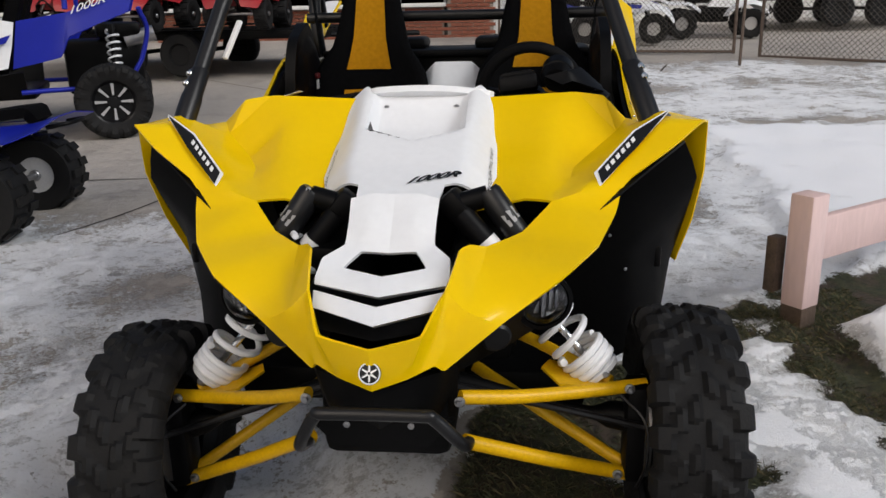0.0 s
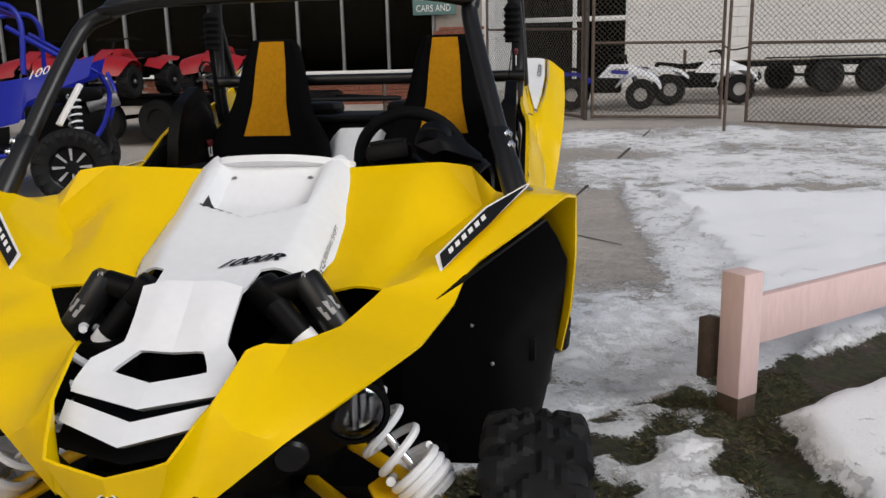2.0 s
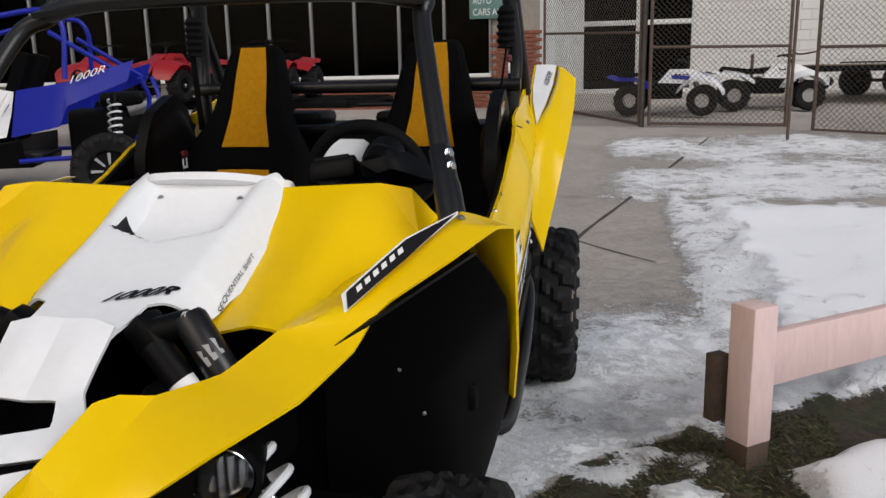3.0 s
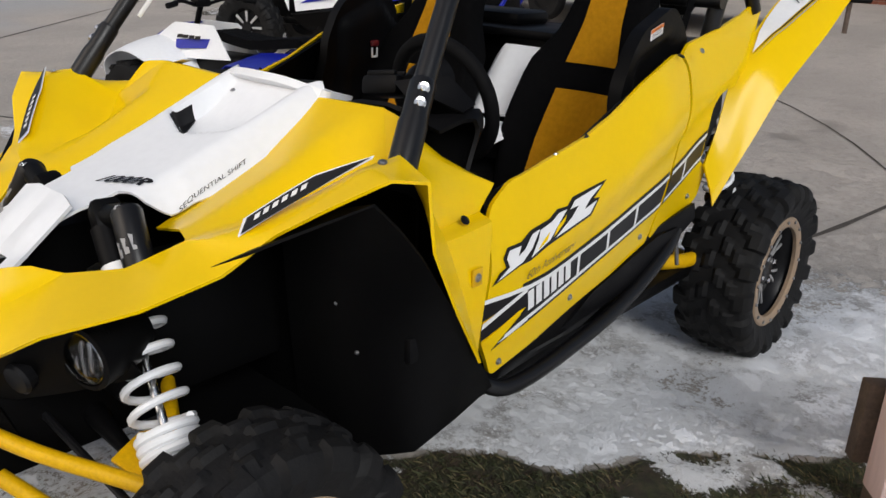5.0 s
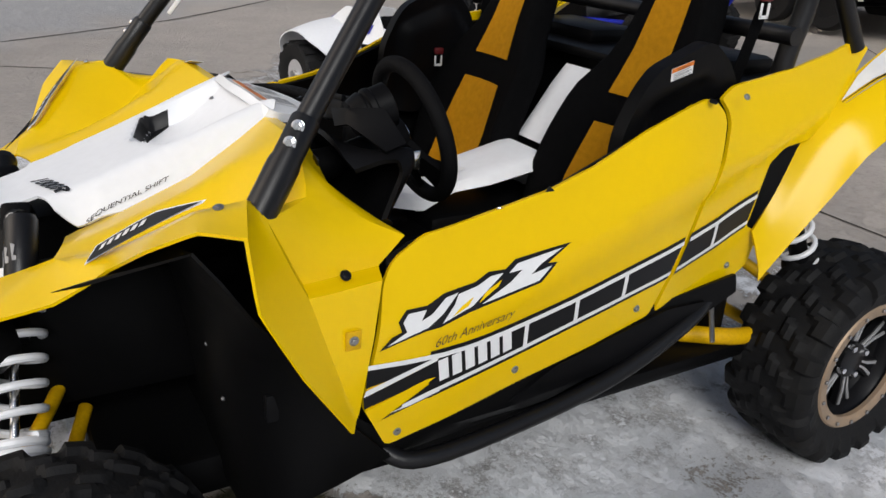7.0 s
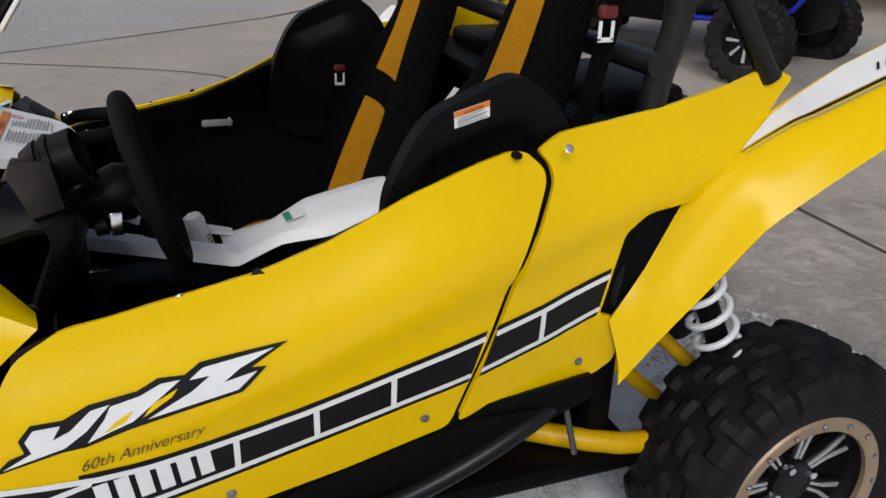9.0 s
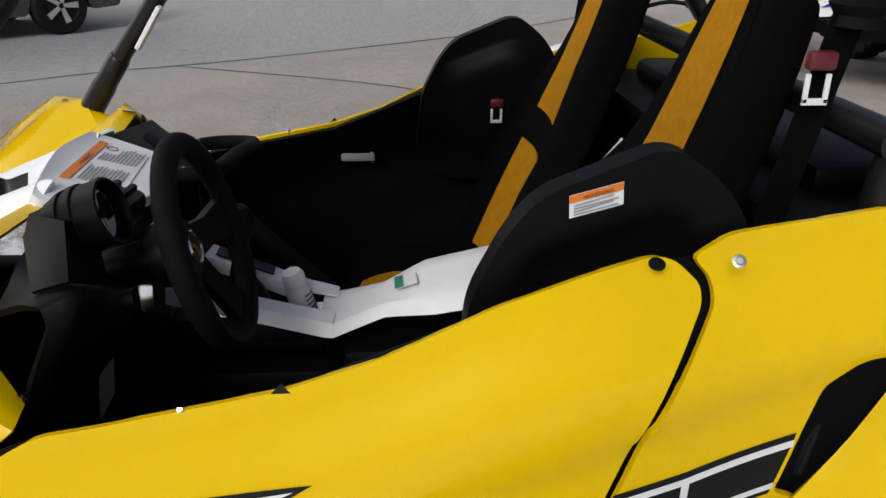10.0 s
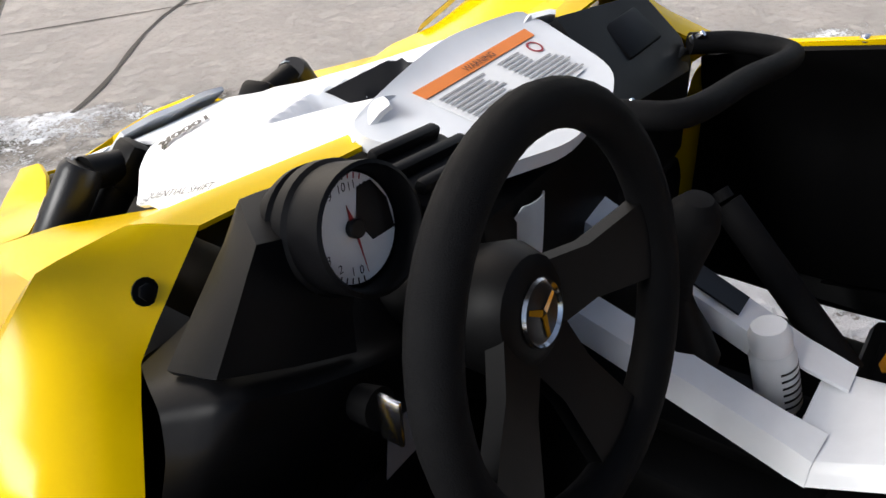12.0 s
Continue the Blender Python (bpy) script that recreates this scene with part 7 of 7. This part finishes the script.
        part("sill_panel", cage({"a": (-1.8, y, 0.5), "b": (-0.7, y, 0.64), "c": (-0.7, yy(0.1), 0.42), "d": (-1.7, yy(0.1), 0.38)}, ["a b c d"], 1, 0.8, 0.02), BLACK, u)
        part("lower_frame", tube([(-0.75, yy(0.05), 0.45), (0.1, yy(0.25), 0.5), (0.35, yy(0.3), 0.9), (0.3, yy(0.2), 1.15)], 0.022, 10, bend=4), B, u, "blue frame tube")
        part("roof_tube", tube([(-1.95, yy(0.05), 1.02), (-1.55, yy(0.12), 1.45), (-0.6, yy(0.12), 1.72), (-0.3, yy(0.12), 1.65), (-0.3, yy(0.05), 1.15)], 0.024, 10, bend=5), B, u, "blue roll cage tube")
        part("rear_brace", tube([(-0.4, yy(0.1), 1.55), (0.2, yy(0.1), 1.16)], 0.022, 10), B, u)
        sh = part("rear_shock", tube([(0.05, yy(0.3), 1.0), (0.05, yy(0.14), 0.52)], 0.03, 12), DARKGREY, u)
        m = [(0.05, yy(0.28), 0.95), (0.05, yy(0.16), 0.58)]
        spring(sh, m[0], m[1], 0.055, 6, 0.01, WHITE)
        fs = part("front_shock", tube([(-2.2, yy(0.4), 0.9), (-2.3, yy(0.18), 0.45)], 0.03, 12), DARKGREY, u)
        spring(fs, (-2.22, yy(0.36), 0.8), (-2.3, yy(0.18), 0.48), 0.055, 6, 0.01, STEEL)
        part("seat", cage({"a": (-1.0, yy(0.25), 0.62), "b": (-1.0, yy(0.62), 0.62), "c": (-0.72, yy(0.6), 1.4), "d": (-0.72, yy(0.28), 1.4)}, ["a b c d"], 2, 0.5, 0.1), CLOTH, u, "black bucket seat")
        part("half_shaft", tube([(0, yy(0.1), 0.34), (0, yy(0.5), 0.36)], 0.03, 10), BLACK, u)
    part("bonnet", cage({"a": (-1.95, 0.3, 1.04), "b": (-1.95, 1.06, 1.04), "c": (-2.5, 1.0, 0.88), "d": (-2.5, 0.36, 0.88), "e": (-2.8, 0.85, 0.62), "f": (-2.8, 0.5, 0.62)}, ["a b c d", "d c e f"], 2, 0.5, 0.02), W, u, "white bonnet")
    part("engine", merged(box((-0.05, 0.68, 0.62), (0.7, 0.6, 0.5), 0.05), box((0.1, 0.68, 0.95), (0.4, 0.7, 0.14), 0.04)), BLACK, u)
    part("exhaust", tube([(0.15, 0.4, 0.85), (0.42, 0.4, 0.92)], 0.07, 16), STEEL, u)
    part("floor_pan", box((-1.3, 0.68, 0.42), (1.3, 1.2, 0.08), 0.02), BLACK, u)
    part("front_core", box((-2.25, 0.68, 0.6), (0.7, 0.4, 0.4), 0.05), BLACK, u)
    part("roof_bar", tube([(-1.55, 0.06, 1.45), (-1.55, 1.3, 1.45)], 0.024, 10), B, u)
    part("roof_bar", tube([(-0.5, 0.06, 1.72), (-0.5, 1.3, 1.72)], 0.024, 10), B, u)
    part("steering_wheel", tube([(-1.35 + 0.05 * math.sin(a), 0.33 + 0.16 * math.cos(a), 1.02 + 0.15 * math.sin(a)) for a in (2 * math.pi * k / 24 for k in range(24))], 0.016, 8, closed=True), FOAM, u)


far_utv()


def street_car():
    """A dark saloon on the far lane; its own x axis points along the street."""
    c = thing("parked_car", "dark grey saloon car on the street", "car", pose(-9.25, -2.95, 0.0, 0, 0, -45))
    side = [(-0.75, 0.28), (-0.8, 0.6), (-0.7, 0.95), (-0.2, 1.02), (0.5, 1.42), (1.9, 1.44), (2.6, 1.02), (3.5, 0.88), (3.7, 0.6), (3.62, 0.28), (3.15, 0.25), (3.08, 0.5), (2.75, 0.66), (2.42, 0.5), (2.35, 0.24), (0.38, 0.24), (0.3, 0.5), (0.0, 0.66), (-0.3, 0.5), (-0.38, 0.26)]
    bm = prism(rounded(side, 0.06), pose(0, 0.85, 0, 90, 0, 0), 1.7)
    part("car_body", bm, material("grey_car_paint", (0.035, 0.037, 0.04), 0.25, vary=0.1, coat=0.6), c, "dark grey painted body")
    for x in (0.0, 2.75):
        for y, o in ((0.86, 1), (-0.86, -1)):
            w = part("wheel", lathe([(0, -0.1), (0.2, -0.1), (0.3, -0.1), (0.33, -0.06), (0.33, 0.06), (0.3, 0.1), (0.21, 0.1), (0.2, 0.08), (0, 0.08)], 28, along((x, y * 0.92, 0.33), (0, o, 0))), RUBBER, c)
            for k in range(5):
                part("spoke", prism([(0.03, -0.02), (0.2, -0.035), (0.2, 0.035), (0.03, 0.02)], along((x, y * 0.92, 0.33), (0, o, 0)) @ Matrix.Rotation(2 * math.pi * k / 5, 4, "Z") @ Matrix.Translation((0, 0, 0.085)), 0.015), SILVER, w, "silver spoke")
    for o in (1, -1):
        part("side_window", prism([(0.2, 1.05), (0.62, 1.36), (1.85, 1.38), (2.35, 1.05)], pose(0, 0.853 if o > 0 else -0.853, 0, 90, 0, 0), 0.006), INK, c)


street_car()


# ---- joints and cracks of the paving ----
def joint(points, w, name="pavement_joint"):
    bm = bmesh.new()
    row = []
    pts = spline([(*p, 0) for p in points], 5)
    for i, p in enumerate(pts):
        d = (pts[min(i + 1, len(pts) - 1)] - pts[max(i - 1, 0)]).normalized()
        n = Vector((-d.y, d.x, 0)) * w * (0.6 + 0.8 * random.random())
        row.append([bm.verts.new((*(p + k * n).to_2d(), lot_height(p.x, p.y) + 0.004)) for k in (-0.5, 0.5)])
    for a, b in zip(row, row[1:]):
        bm.faces.new((a[0], a[1], b[1], b[0]))
    bmesh.ops.recalc_face_normals(bm, faces=bm.faces)
    o = part(name, bm, JOINT)
    return tagged(o, "dark joint between concrete slabs", "joint", kind="structure")


JOINT = material("joint_dirt", (0.07, 0.06, 0.05), 0.9, vary=0.4, scale=20)
joint([(0.3, 3.2), (0.53, 3.73), (0.76, 4.87), (1.05, 5.9), (1.5, 7.5), (2.2, 10)], 0.03)
joint([(-4.0, 9.2), (-0.59, 6.36), (0.72, 4.73), (1.25, 4.2)], 0.015)
joint([(-4.5, 3.9), (-2.2, 4.15), (0.4, 4.1)], 0.02)
joint([(-2.9, 2.2), (-2.3, 3.2), (-2.0, 4.2)], 0.02)
joint([(-2.5, -5.2), (-5.8, -1.9), (-7.0, 0.1), (-8.7, 2.6), (-12, 7)], 0.03)
joint([(-6.6, -0.6), (-5.6, 1.5), (-4.6, 2.1)], 0.02)
joint([(-0.9, -1.9), (-1.25, -2.1), (-2.39, -2.86), (-4.2, -3.2)], 0.025)
joint([(-1.4, -3.3), (-2.6, -2.6), (-4.5, -1.5)], 0.012)
